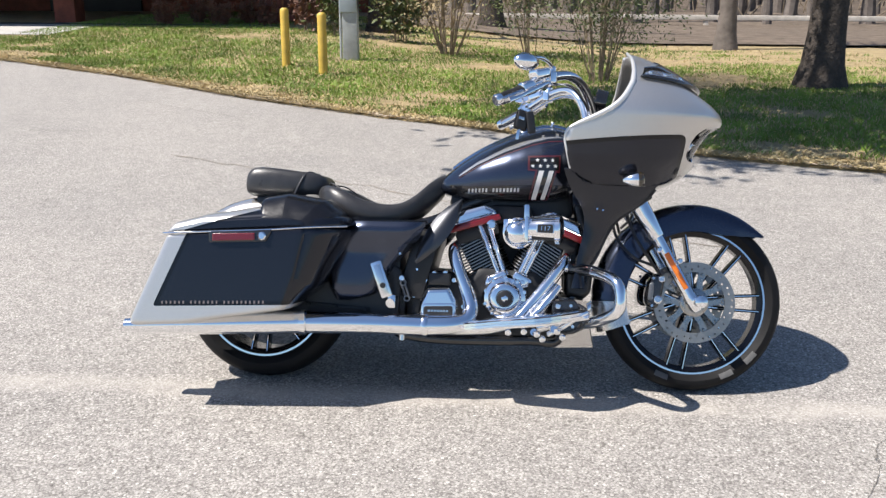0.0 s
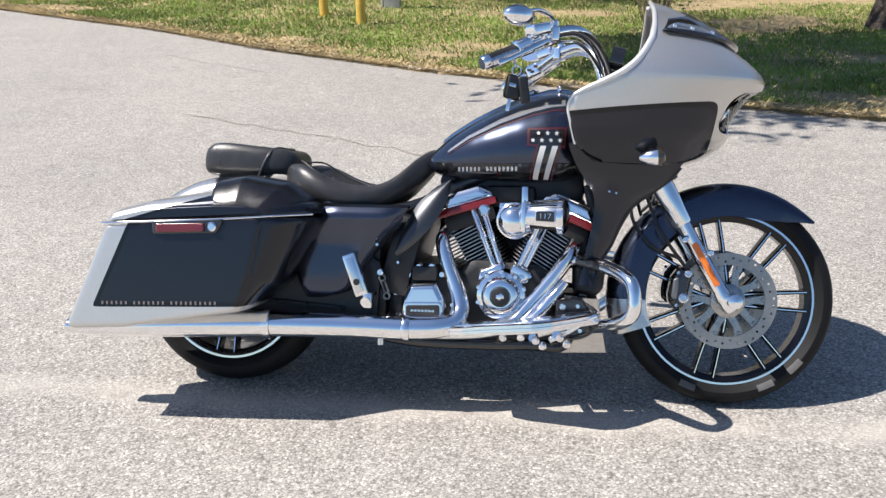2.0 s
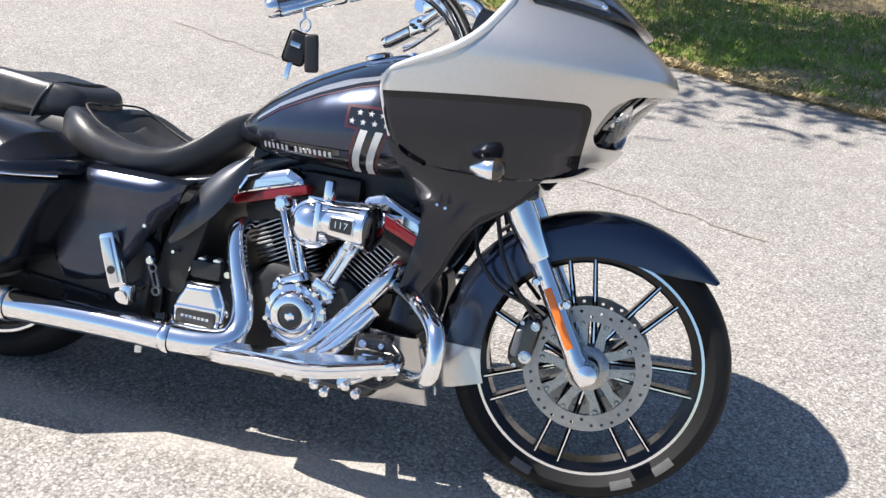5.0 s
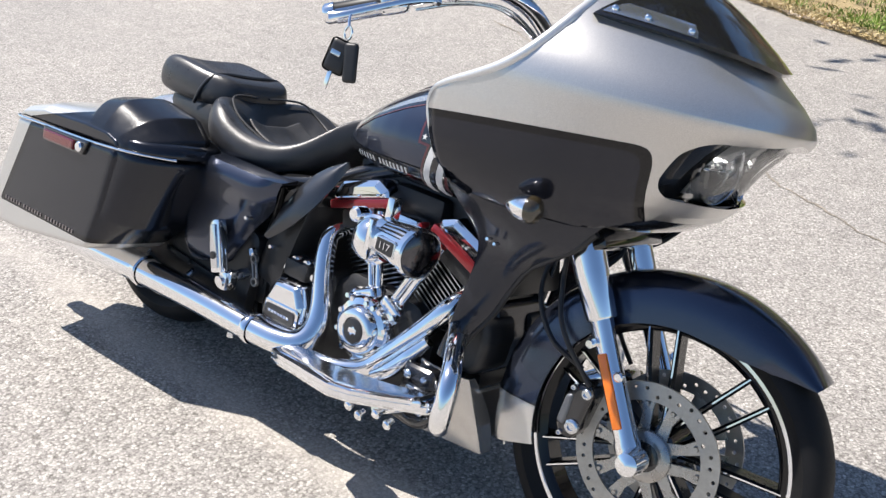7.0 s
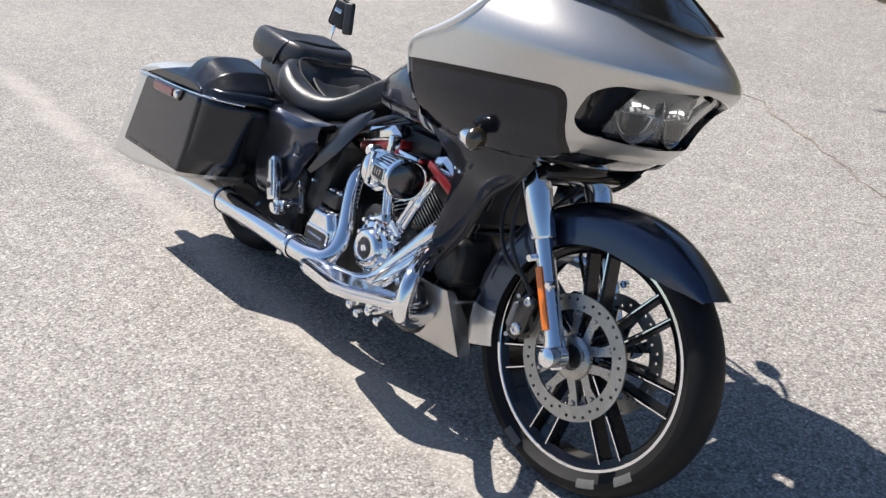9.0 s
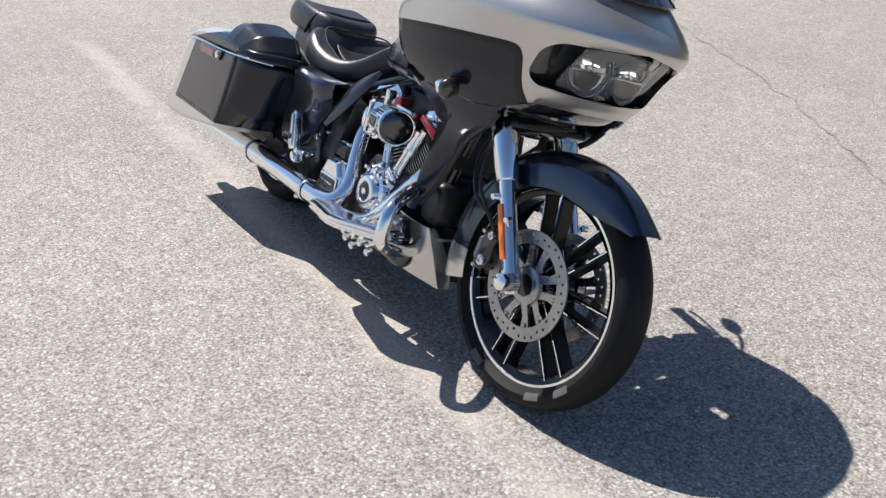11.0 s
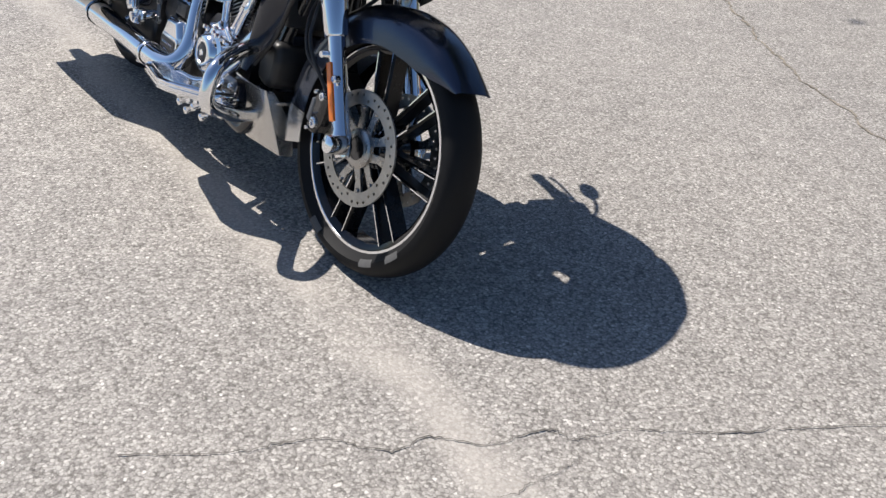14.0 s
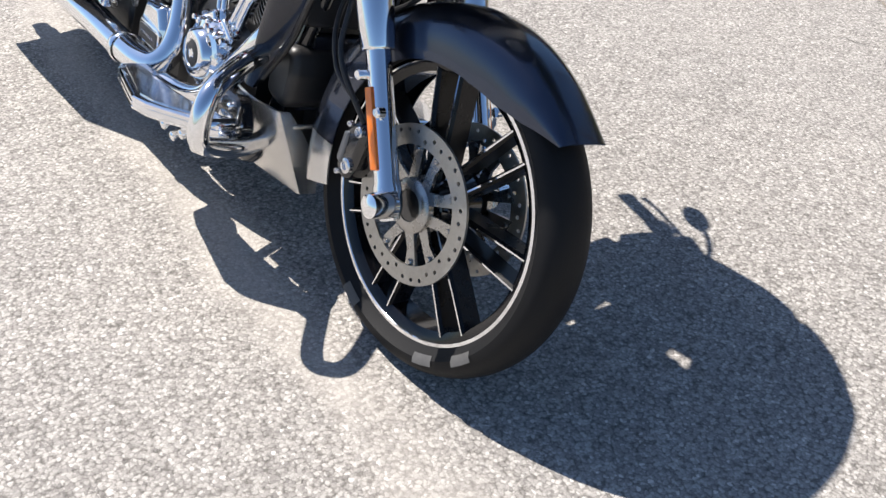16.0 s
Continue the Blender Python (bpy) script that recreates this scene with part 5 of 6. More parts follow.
part("filter_core", tube([FC + Vector((0.985, 0, 0)), FC + Vector((1.098, 0, 0))], 0.046, 28, 1), satin_black, ac, "black filter core")
part("filter_shell", filter_panel(0.982, 1.100, -34, 30), chrome, ac, "chrome filter shell")
part("filter_shell", filter_panel(0.982, 1.100, 98, 200), chrome, ac)
for a0, a1 in ((28, 100), (-120, -32)):
    part("filter_shell", filter_panel(0.976, 1.002, a0, a1), chrome, ac)
for k in range(6):
    part("vent_slat", filter_panel(1.002, 1.086, 33 + 11.2 * k, 38.5 + 11.2 * k, -0.001, 0.006), soft_chrome, ac, smooth=25)
part("filter_ring", ring_lathe([(-0.010, 0.0635), (-0.010, 0.050), (0.008, 0.050), (0.010, 0.060), (0.006, 0.0645)], FC + Vector((1.096, 0, 0)), (1, 0, 0), 40), chrome, ac, "chrome front ring")
part("filter_end", lathe([(0.002, 0.0595), (0.008, 0.057), (0.013, 0.046), (0.017, 0.022), (0.018, 0)], FC + Vector((1.098, 0, 0)), (1, 0, 0), 36), material("dark_chrome", (0.10, 0.10, 0.11), 0.14, 1.0, rough_vary=0.05), ac, "dark polished filter end")
part("dome_groove", ring_lathe([(-0.0305, 0.0495), (-0.0305, 0.0515), (-0.0265, 0.0515), (-0.0265, 0.0495)], AC, Y, 44), satin_black, ac)
part("filter_badge", slab([(1.022, 0.610), (1.086, 0.612), (1.086, 0.568), (1.022, 0.570)], [(-0.295, 0), (-0.3135, 0), (-0.3155, 0.003)], 0.006), soft_chrome, ac, "chrome badge with the number 117")
part("badge_field", slab([(1.026, 0.606), (1.082, 0.608), (1.082, 0.572), (1.026, 0.574)], [(-0.312, 0), (-0.3165, 0)], 0.005), satin_black, ac)
part("filter_strut", brick_box((0.014, 0.014, 0.104), 0.003, pose(0.985, -0.302, 0.584)), chrome, ac)
txt = bpy.data.curves.new("badge_number", 'FONT')
txt.body, txt.size, txt.align_x, txt.align_y, txt.extrude = "117", 0.026, 'CENTER', 'CENTER', 0.001
tm = new("badge_number", txt)
tm.parent = ac
tm.matrix_basis = pose(1.054, -0.3175, 0.590, 90, 0, 0)
txt.materials.append(soft_chrome)
# the filter points a little outwards
swing = Matrix.Translation((0.985, -0.25, 0.588)) @ Matrix.Rotation(radians(-9), 4, 'Z') @ Matrix.Diagonal((0.96, 0.90, 0.84, 1)) @ Matrix.Translation((-0.977, 0.25, -0.588))
for piece in ac.children:
    piece.matrix_basis = swing @ piece.matrix_basis
part("intake_bracket", join(brick_box((0.10, 0.05, 0.05), 0.012, pose(0.95, -0.14, 0.60)), brick_box((0.02, 0.03, 0.06), 0.006, pose(0.985, -0.24, 0.645))), chrome, bike)
part("head_bolt_cover", lathe([(0, 0.018), (0.03, 0.018), (0.036, 0.012), (0.036, 0)], (0.862, -0.19, 0.600), -Y, 20), chrome, bike)

# ---- exhaust ----
part("rear_header_pipe", tube([(0.735, -0.08, 0.525), (0.724, -0.130, 0.507), (0.730, -0.148, 0.472), (0.752, -0.164, 0.412), (0.782, -0.180, 0.342), (0.792, -0.198, 0.290), (0.775, -0.222, 0.252), (0.715, -0.237, 0.238), (0.61, -0.243, 0.234)], [0.018, 0.022, 0.024, 0.025, 0.0265, 0.029, 0.032, 0.035, 0.037], 24, 8), chrome, bike, "chrome rear header heat shield")
part("front_header_pipe", tube([(1.135, -0.10, 0.500), (1.122, -0.140, 0.468), (1.072, -0.158, 0.395), (1.000, -0.172, 0.305), (0.950, -0.185, 0.255), (0.87, -0.200, 0.230), (0.77, -0.222, 0.226), (0.65, -0.240, 0.228)], [0.022, 0.024, 0.024, 0.024, 0.023, 0.023, 0.025, 0.028], 20, 8), chrome, bike, "chrome front header pipe")
part("heat_shield", tube([(1.110, -0.175, 0.385), (1.075, -0.185, 0.338), (1.035, -0.195, 0.290), (1.000, -0.203, 0.262)], [0.014, 0.020, 0.020, 0.014], 16, 8), chrome, bike, "chrome heat shield")
for s in (1, -1):
    mf = part("muffler", tube([(0.635, s * -0.243, 0.234), (0.43, s * -0.252, 0.236), (0.200, s * -0.266, 0.234), (0.07, s * -0.275, 0.230), (-0.18, s * -0.290, 0.220), (-0.40, s * -0.300, 0.210)], [0.037, 0.038, 0.040, 0.042, 0.040, 0.030], 28, 8, cap=False), chrome, bike, "long chrome muffler")
    part("muffler_collar", lathe([(-0.014, 0.040), (-0.012, 0.044), (0.008, 0.046), (0.012, 0.042)], (0.200, s * -0.266, 0.234), (1, 0, 0.0), 32, cap=False), chrome, mf)
    part("muffler_collar", lathe([(-0.012, 0.038), (-0.008, 0.0405), (0.008, 0.0405), (0.012, 0.038)], (0.632, s * -0.243, 0.234), (1, 0, 0), 32, cap=False), chrome, mf)
    part("tailpipe", tube([(-0.36, s * -0.299, 0.212), (-0.43, s * -0.301, 0.208), (-0.445, s * -0.301, 0.207)], [0.028, 0.024, 0.024], 24, 3, cap=False), chrome, mf)
for a, b in (((0.55, -0.235, 0.200), (0.55, -0.235, 0.178)), ((0.12, -0.25, 0.20), (0.10, -0.17, 0.26)), ((0.30, -0.25, 0.21), (0.30, -0.16, 0.28))):
    part("exhaust_bracket", tube([a, b], 0.011, 10, 1), soft_chrome, bike)

# ---- footboards, levers ----
BOARD_Z = table([0.77, 0.88, 1.02, 1.11, 1.215], [0.251, 0.268, 0.284, 0.295, 0.306])
for s in (1, -1):
    rim = rounded([Vector(v) for v in ((0.768, -0.222), (0.85, -0.262), (0.976, -0.262), (1.07, -0.252), (1.142, -0.240), (1.215, -0.212), (1.215, -0.268), (1.170, -0.300), (1.112, -0.342), (1.076, -0.362), (1.020, -0.372), (0.950, -0.357), (0.880, -0.341), (0.815, -0.325), (0.768, -0.303))], 0.014, 4)
    layers = ((0.0, 0.05), (0.0, 0.016), (-0.001, 0.006), (-0.004, 0.001), (-0.009, 0.001), (-0.011, 0.005), (-0.013, 0.005), (-0.015, 0.001), (-0.020, 0.001), (-0.022, 0.005), (-0.024, 0.005), (-0.026, 0.002), (-0.031, 0.004), (-0.032, 0.05))
    rows = [[(p.x, s * p.y, BOARD_Z(p.x) + dz) for p in (inset(rim, d) if d < 0.03 else shrunk2(rim, 0.7))] for dz, d in layers]
    fb_ = part("footboard", grid(rows, close_u=True, cap=True), chrome, bike, "ribbed chrome footboard", smooth=28)
    part("board_pad", grid([[(p.x, s * p.y, BOARD_Z(p.x) + dz) for p in shrunk2(inset(rim, 0.018), k)] for dz, k in ((0.0, 1.0), (0.003, 0.99), (0.003, 0.6))], close_u=True, cap=True), soft_chrome, fb_, "brushed metal tread")
    part("board_mount", join(tube([(1.01, s * -0.10, 0.205), (1.02, s * -0.27, 0.225)], 0.013, 12, 1), tube([(1.08, s * -0.10, 0.215), (1.09, s * -0.28, 0.238)], 0.013, 12, 1)), chrome, fb_)
    for x, y, z in ((0.985, 0.285, 0.232), (1.030, 0.300, 0.226), (1.050, 0.285, 0.208), (1.100, 0.290, 0.236), (1.120, 0.270, 0.215), (0.930, 0.270, 0.226)):
        part("board_bolt", lathe([(0, 0.008), (0.014, 0.008), (0.014, 0.0115), (0.020, 0.0115), (0.023, 0.008), (0.023, 0)], (x, s * -(y - 0.018), z), (0, -s, -0.35), 12), chrome, fb_)
pedal = part("brake_pedal", join(tube([(1.07, -0.24, 0.215), (1.13, -0.25, 0.250), (1.175, -0.255, 0.285)], 0.010, 10, 4), brick_box((0.058, 0.078, 0.014), 0.005, pose(1.18, -0.25, 0.290, 0, -25, 0))), chrome, bike, "chrome brake pedal")
for k in range(4):
    part("pedal_rib", brick_box((0.007, 0.066, 0.008), 0.002, pose(1.18, -0.25, 0.290, 0, -25, 0) @ Matrix.Translation((-0.020 + 0.0135 * k, 0, 0.009))), satin_black, pedal)
link = part("brake_linkage", join(slab([(1.085, 0.335), (1.165, 0.340), (1.198, 0.285), (1.178, 0.232), (1.110, 0.214), (1.082, 0.250)], [(-0.178, 0.004), (-0.182, 0.0), (-0.206, 0.0), (-0.212, 0.006)], 0.018), tube([(1.175, -0.205, 0.322), (1.205, -0.225, 0.300), (1.200, -0.232, 0.255), (1.160, -0.228, 0.226), (1.110, -0.215, 0.220)], 0.0065, 10, 6)), gloss_black, bike, "black brake linkage behind the engine guard")
for x, z, r in ((1.105, 0.315, 0.010), (1.150, 0.318, 0.008), (1.168, 0.282, 0.012), (1.122, 0.262, 0.009), (1.158, 0.244, 0.008), (1.108, 0.232, 0.007)):
    part("linkage_bolt", lathe([(0, r), (0.009, r), (0.012, r * 0.7), (0.012, 0)], (x, -0.210, z), -Y, 12), chrome, link)
part("master_cylinder", join(tube([(1.03, -0.20, 0.235), (1.12, -0.20, 0.262)], 0.022, 14, 1), brick_box((0.05, 0.04, 0.05), 0.01, pose(1.13, -0.20, 0.27))), chrome, bike)

# ---- handlebar ----
BAR = [(1.222, -0.095, 0.950), (1.215, -0.108, 1.00), (1.196, -0.140, 1.055), (1.160, -0.185, 1.104), (1.110, -0.235, 1.125), (1.045, -0.280, 1.110), (0.985, -0.326, 1.075), (0.932, -0.367, 1.044)]
LEFT_SHIFT = Vector((0.036, -0.045, 0.030))  # the left half stands further forward, in and up
left_bar = [Vector((x, -y, z)) + LEFT_SHIFT * smooth01(k / 5) for k, (x, y, z) in enumerate(BAR)]
bars = part("handlebar", join(tube(BAR, 0.0165, 16, 8), tube(left_bar, 0.0165, 16, 8), tube([(1.222, -0.10, 0.975), (1.222, 0, 0.97), (1.222, 0.10, 0.975)], 0.018, 14, 3)), chrome, bike, "tall bent chrome handlebar", pose_m=STEER)
for s in (1, -1):
    go, gd = Vector((0.940, s * -0.362, 1.048)), Vector((-0.078, s * -0.047, -0.040)).normalized()
    g = part("handgrip", lathe([(0, 0.020), (0.012, 0.0185), (0.092, 0.0185), (0.097, 0.020)], go, gd, 24), satin_black, bars, "black rubber handgrip")
    part("grip_cap", lathe([(0.095, 0.0205), (0.112, 0.0205), (0.118, 0.016), (0.118, 0)], go, gd, 24), chrome, g, "chrome grip end")
    part("grip_band", lathe([(0.004, 0.0195), (0.092, 0.0195), (0.092, 0.0185), (0.004, 0.0185)], go + Vector((0, 0, -0.0035)), gd, 24, cap=False), soft_chrome, g)
    turn = s * 31
    sw = part("switch_box", brick_box((0.058, 0.042, 0.050), 0.013, Matrix.Translation(go - gd * 0.022) @ Matrix.Rotation(radians(turn), 4, 'Z') @ Matrix.Rotation(radians(-22), 4, 'Y'), 3), chrome, bars, "chrome switch housing")
    for k in range(3):
        part("switch_button", brick_box((0.012, 0.006, 0.009), 0.002, Matrix.Translation(go - gd * (0.010 + 0.014 * k) + Vector((-0.012, s * 0.021, 0.006 - 0.012 * (k % 2)))) @ Matrix.Rotation(radians(turn), 4, 'Z')), satin_black, sw)
    part("fluid_reservoir", brick_box((0.068, 0.050, 0.036), 0.012, Matrix.Translation((1.000, s * -0.325, 1.112)) @ Matrix.Rotation(radians(turn + s * 8), 4, 'Z') @ Matrix.Rotation(radians(-14), 4, 'Y'), 3), chrome, bars, "polished brake fluid reservoir")
    part("lever_clamp", join(brick_box((0.030, 0.046, 0.046), 0.008, Matrix.Translation((1.040, s * -0.286, 1.106)) @ Matrix.Rotation(radians(turn), 4, 'Z'), 3), lathe([(0, 0.014), (0.012, 0.014), (0.018, 0.009), (0.018, 0)], (1.046, s * -0.292, 1.128), (0, 0, 1), 14)), chrome, bars)
    for dx, dz in ((0.0, 0.0), (0.018, -0.016)):
        part("clamp_bolt", lathe([(0, 0.007), (0.010, 0.007), (0.013, 0.004), (0.013, 0)], (1.020 + dx, s * -0.318, 1.090 + dz), (-0.3, s * -0.9, 0.1), 10), chrome, bars)
    part("lever", tube([(1.035, s * -0.315, 1.082), (1.010, s * -0.365, 1.066), (0.970, s * -0.405, 1.040), (0.925, s * -0.440, 1.012), (0.895, s * -0.452, 0.998)], [0.009, 0.008, 0.007, 0.007, 0.010], 10, 6, flat=0.7), chrome, bars, "chrome lever")
    part("mirror_stem", tube([(1.045, s * -0.290, 1.125), (1.035, s * -0.315, 1.150), (1.000, s * -0.365, 1.158), (0.962, s * -0.415, 1.142)], 0.0065, 10, 6), chrome, bars)
    part("mirror", moved(lathe([(-0.024, 0.0), (-0.022, 0.02), (-0.010, 0.040), (0.004, 0.046), (0.010, 0.045)], (0, 0, 0), (1, 0, 0), 32), pose(0.950, s * -0.435, 1.130, 0, 10, s * -52) @ Matrix.Diagonal((1, 1.1, 0.62, 1)) @ pose(0, 0, 0, 0, 0, 180)), chrome, bars, "oval chrome mirror")
    part("clutch_cable" if s < 0 else "throttle_cable", tube([(1.015, s * -0.31, 1.070), (1.07, s * -0.25, 1.092), (1.13, s * -0.2, 1.092), (1.19, s * -0.135, 1.03), (1.22, s * -0.11, 0.94)], 0.0036, 8, 6), soft_chrome, bars)
    part("wire_loom", tube([(0.985, s * -0.318, 1.052), (1.05, s * -0.262, 1.085), (1.12, s * -0.215, 1.090), (1.178, s * -0.150, 1.040), (1.21, s * -0.11, 0.95)], 0.0034, 8, 6), soft_chrome, bars)
for piece in [c for c in bars.children if c.matrix_basis.is_identity and sum(v.co.y for v in c.data.vertices) > 0]:
    piece.matrix_basis = Matrix.Translation(LEFT_SHIFT)
fob = part("key_fob", brick_box((0.046, 0.013, 0.066), 0.011, pose(0.936, -0.451, 0.932, 0, 12, 20), 3), satin_black, bars, "black key fob hanging from the lever")
part("fob_mark", brick_box((0.020, 0.002, 0.010), 0.001, pose(0.935, -0.4590, 0.938, 0, 12, 20)), soft_chrome, fob)
part("key_holder", brick_box((0.028, 0.012, 0.074), 0.007, pose(0.966, -0.447, 0.926, 0, -8, 15), 3), satin_black, bars, "black leather key holder")
part("key_blade", brick_box((0.010, 0.003, 0.040), 0.001, pose(0.925, -0.455, 0.888, 0, 10, 0)), chrome, bars)
part("key_ring", ring_lathe([(-0.0015, 0.014), (-0.0015, 0.0115), (0.0015, 0.0115), (0.0015, 0.014)], (0.945, -0.447, 0.978), (0.3, 1, 0), 20), chrome, bars)
part("key_chain", tube([(0.935, -0.440, 1.012), (0.938, -0.444, 1.002), (0.944, -0.447, 0.990)], 0.003, 6, 3), chrome, bars)

# ---- ground ----
def rise(x, y):
    """The height of the ground."""
    k = max(0.0, y - 1.2)
    left = smooth01((4.0 - x) / 8.0) * 0.7 + 0.3
    return 0.042 * left * k * min(1.0, k / 3.0) if k < 18 else 0.042 * left * 18


EDGE_X = [-60, -30, -15, -7.1, -4.6, -2.56, -1.01, 0.29, 0.88, 2.79, 3.40, 3.94, 6.0, 10, 30, 80]
EDGE_Y = [44, 26, 15.8, 10.5, 8.9, 7.40, 6.55, 5.95, 5.65, 4.66, 4.45, 4.22, 3.7, 3.0, 1.4, -2]


def spaced(n, near, far):
    k = math.asinh(far / near)
    return [near * math.sinh(k * i / n) for i in range(-n, n + 1)]


def asphalt_material():
    m = material("asphalt", (0.2, 0.2, 0.2), 0.85)
    nt, b = m.node_tree, m.node_tree.nodes["Principled BSDF"]
    tc = nt.nodes.new("ShaderNodeTexCoord")

    def tex(kind, scale, **kw):
        n = nt.nodes.new(kind)
        n.inputs["Scale"].default_value = scale
        for k, v in kw.items():
            n.inputs[k].default_value = v
        nt.links.new(tc.outputs["Object"], n.inputs["Vector"])
        return n

    def ramp(src, stops):
        r = nt.nodes.new("ShaderNodeValToRGB")
        while len(r.color_ramp.elements) < len(stops):
            r.color_ramp.elements.new(0.5)
        for e, (p, c) in zip(r.color_ramp.elements, stops):
            e.position, e.color = p, (*c, 1)
        nt.links.new(src, r.inputs[0])
        return r.outputs[0]

    def mixed(kind, fac, a, c):
        n = nt.nodes.new("ShaderNodeMix")
        n.data_type, n.blend_type = 'RGBA', kind
        for k, v in ((0, fac), (6, a), (7, c)):
            if isinstance(v, (int, float)):
                n.inputs[k].default_value = v
            elif isinstance(v, tuple):
                n.inputs[k].default_value = (*v, 1)
            else:
                nt.links.new(v, n.inputs[k])
        return n.outputs[2]
    warp = tex("ShaderNodeTexNoise", 95.0, Detail=3.0)
    bent = nt.nodes.new("ShaderNodeMix")
    bent.data_type, bent.blend_type = 'RGBA', 'LINEAR_LIGHT'
    bent.inputs[0].default_value = 0.006
    nt.links.new(tc.outputs["Object"], bent.inputs[6])
    nt.links.new(warp.outputs["Color"], bent.inputs[7])
    stones = tex("ShaderNodeTexVoronoi", 135.0, Randomness=1.0)
    chips = tex("ShaderNodeTexVoronoi", 310.0)
    for n in (stones, chips):
        nt.links.new(bent.outputs[2], n.inputs["Vector"])
    tint = ramp(stones.outputs["Color"], [(0.0, (0.18, 0.170, 0.160)), (0.3, (0.282, 0.268, 0.252)), (0.62, (0.370, 0.353, 0.330)), (0.85, (0.48, 0.462, 0.434)), (1.0, (0.72, 0.697, 0.660))])
    gaps = ramp(stones.outputs["Distance"], [(0.0, (1, 1, 1)), (0.45, (1, 1, 1)), (0.85, (0.50, 0.49, 0.48))])
    col = mixed('MULTIPLY', 1.0, tint, gaps)
    col = mixed('MULTIPLY', 0.8, col, ramp(chips.outputs["Color"], [(0.0, (0.72, 0.71, 0.70)), (0.5, (1, 1, 1)), (1.0, (1.22, 1.22, 1.21))]))
    patch = tex("ShaderNodeTexNoise", 0.55, Detail=6.0, Roughness=0.6)
    col = mixed('MULTIPLY', 1.0, col, ramp(patch.outputs["Fac"], [(0.3, (0.90, 0.89, 0.88)), (0.7, (1.12, 1.10, 1.07))]))
    fine = tex("ShaderNodeTexNoise", 9.0, Detail=8.0, Roughness=0.7)
    col = mixed('MULTIPLY', 1.0, col, ramp(fine.outputs["Fac"], [(0.3, (0.88, 0.88, 0.88)), (0.7, (1.12, 1.12, 1.12))]))
    # a pale worn line along the paving joint
    sep = nt.nodes.new("ShaderNodeSeparateXYZ")
    nt.links.new(tc.outputs["Object"], sep.inputs[0])
    wob = tex("ShaderNodeTexNoise", 2.2, Detail=5.0)
    d = nt.nodes.new("ShaderNodeMath")
    d.operation = 'MULTIPLY_ADD'
    nt.links.new(wob.outputs["Fac"], d.inputs[0])
    d.inputs[1].default_value, d.inputs[2].default_value = 0.16, 0.10
    e = nt.nodes.new("ShaderNodeMath")
    e.operation = 'ADD'
    nt.links.new(sep.outputs[1], e.inputs[0])
    nt.links.new(d.outputs[0], e.inputs[1])
    ab = nt.nodes.new("ShaderNodeMath")
    ab.operation = 'ABSOLUTE'
    nt.links.new(e.outputs[0], ab.inputs[0])
    line = ramp(ab.outputs[0], [(0.0, (0.66, 0.66, 0.66)), (0.045, (0.48, 0.48, 0.48)), (0.10, (0, 0, 0))])
    brk = tex("ShaderNodeTexNoise", 1.3, Detail=7.0, Roughness=0.75)
    line = mixed('MULTIPLY', 1.0, line, ramp(brk.outputs["Fac"], [(0.36, (0.25, 0.25, 0.25)), (0.6, (1, 1, 1))]))
    ends = nt.nodes.new("ShaderNodeMapRange")
    ends.inputs["From Min"].default_value, ends.inputs["From Max"].default_value = -3.3, -2.9
    nt.links.new(sep.outputs[0], ends.inputs["Value"])
    line = mixed('MULTIPLY', 1.0, line, ends.outputs[0])
    col = mixed('MIX', line, col, (0.50, 0.46, 0.41))
    nt.links.new(col, b.inputs["Base Color"])
    bp = nt.nodes.new("ShaderNodeBump")
    bp.inputs["Strength"].default_value, bp.inputs["Distance"].default_value = 0.38, 0.003
    bp.invert = True
    nt.links.new(stones.outputs["Distance"], bp.inputs["Height"])
    nt.links.new(bp.outputs[0], b.inputs["Normal"])
    return m


asphalt = asphalt_material()
gx, gy = spaced(70, 2.0, 900), spaced(70, 2.0, 900)
ground = part("ground", grid([[(x + 1.0, y + 1.0, rise(x + 1.0, y + 1.0)) for x in gx] for y in gy]), asphalt, None)
tagged(ground, "sunlit grey asphalt with light aggregate", "ground", kind="structure")

# lawn: a raised sheet beyond the wavy edge of the asphalt
soil = material("lawn_soil", (0.34, 0.26, 0.135), 0.95, vary=0.35, scale=4.0, bump=0.8, bump_scale=45, dist=0.02)


def lawn_edge(x):
    return float(np.interp(x, EDGE_X, EDGE_Y)) + 0.10 * noise.noise(Vector((x * 1.3, 0, 0))) + 0.05 * noise.noise(Vector((x * 5, 3, 0)))


rows = [[], []]
xs_l = [(-75 + 150 * k / 500) if not -12 < (-75 + 150 * k / 500) < 12 else None for k in range(501)]
xs_l = sorted([v for v in xs_l if v is not None] + [-12 + 24 * k / 300 for k in range(301)])
depths = [0.0, 0.04, 0.12, 0.3, 0.7, 1.5, 3, 5, 8, 12, 18, 30, 60, 150, 600]
rows = []
for d in depths:
    rows.append([(x, lawn_edge(x) + d, rise(x, lawn_edge(x) + d) + (0.0 if d == 0 else 0.02 if d < 0.1 else 0.04 + 0.012 * noise.noise(Vector((x * 2, d * 2, 1))))) for x in xs_l])
lawn = part("lawn", grid(rows), soil, None)
tagged(lawn, "patchy green and straw-coloured lawn", "lawn", kind="structure")
leaf_green = material("grass_blades", (0.175, 0.265, 0.038), 0.6, vary=0.5, scale=1.2)
leaf_straw = material("straw_blades", (0.48, 0.38, 0.20), 0.75, vary=0.4, scale=2.0)


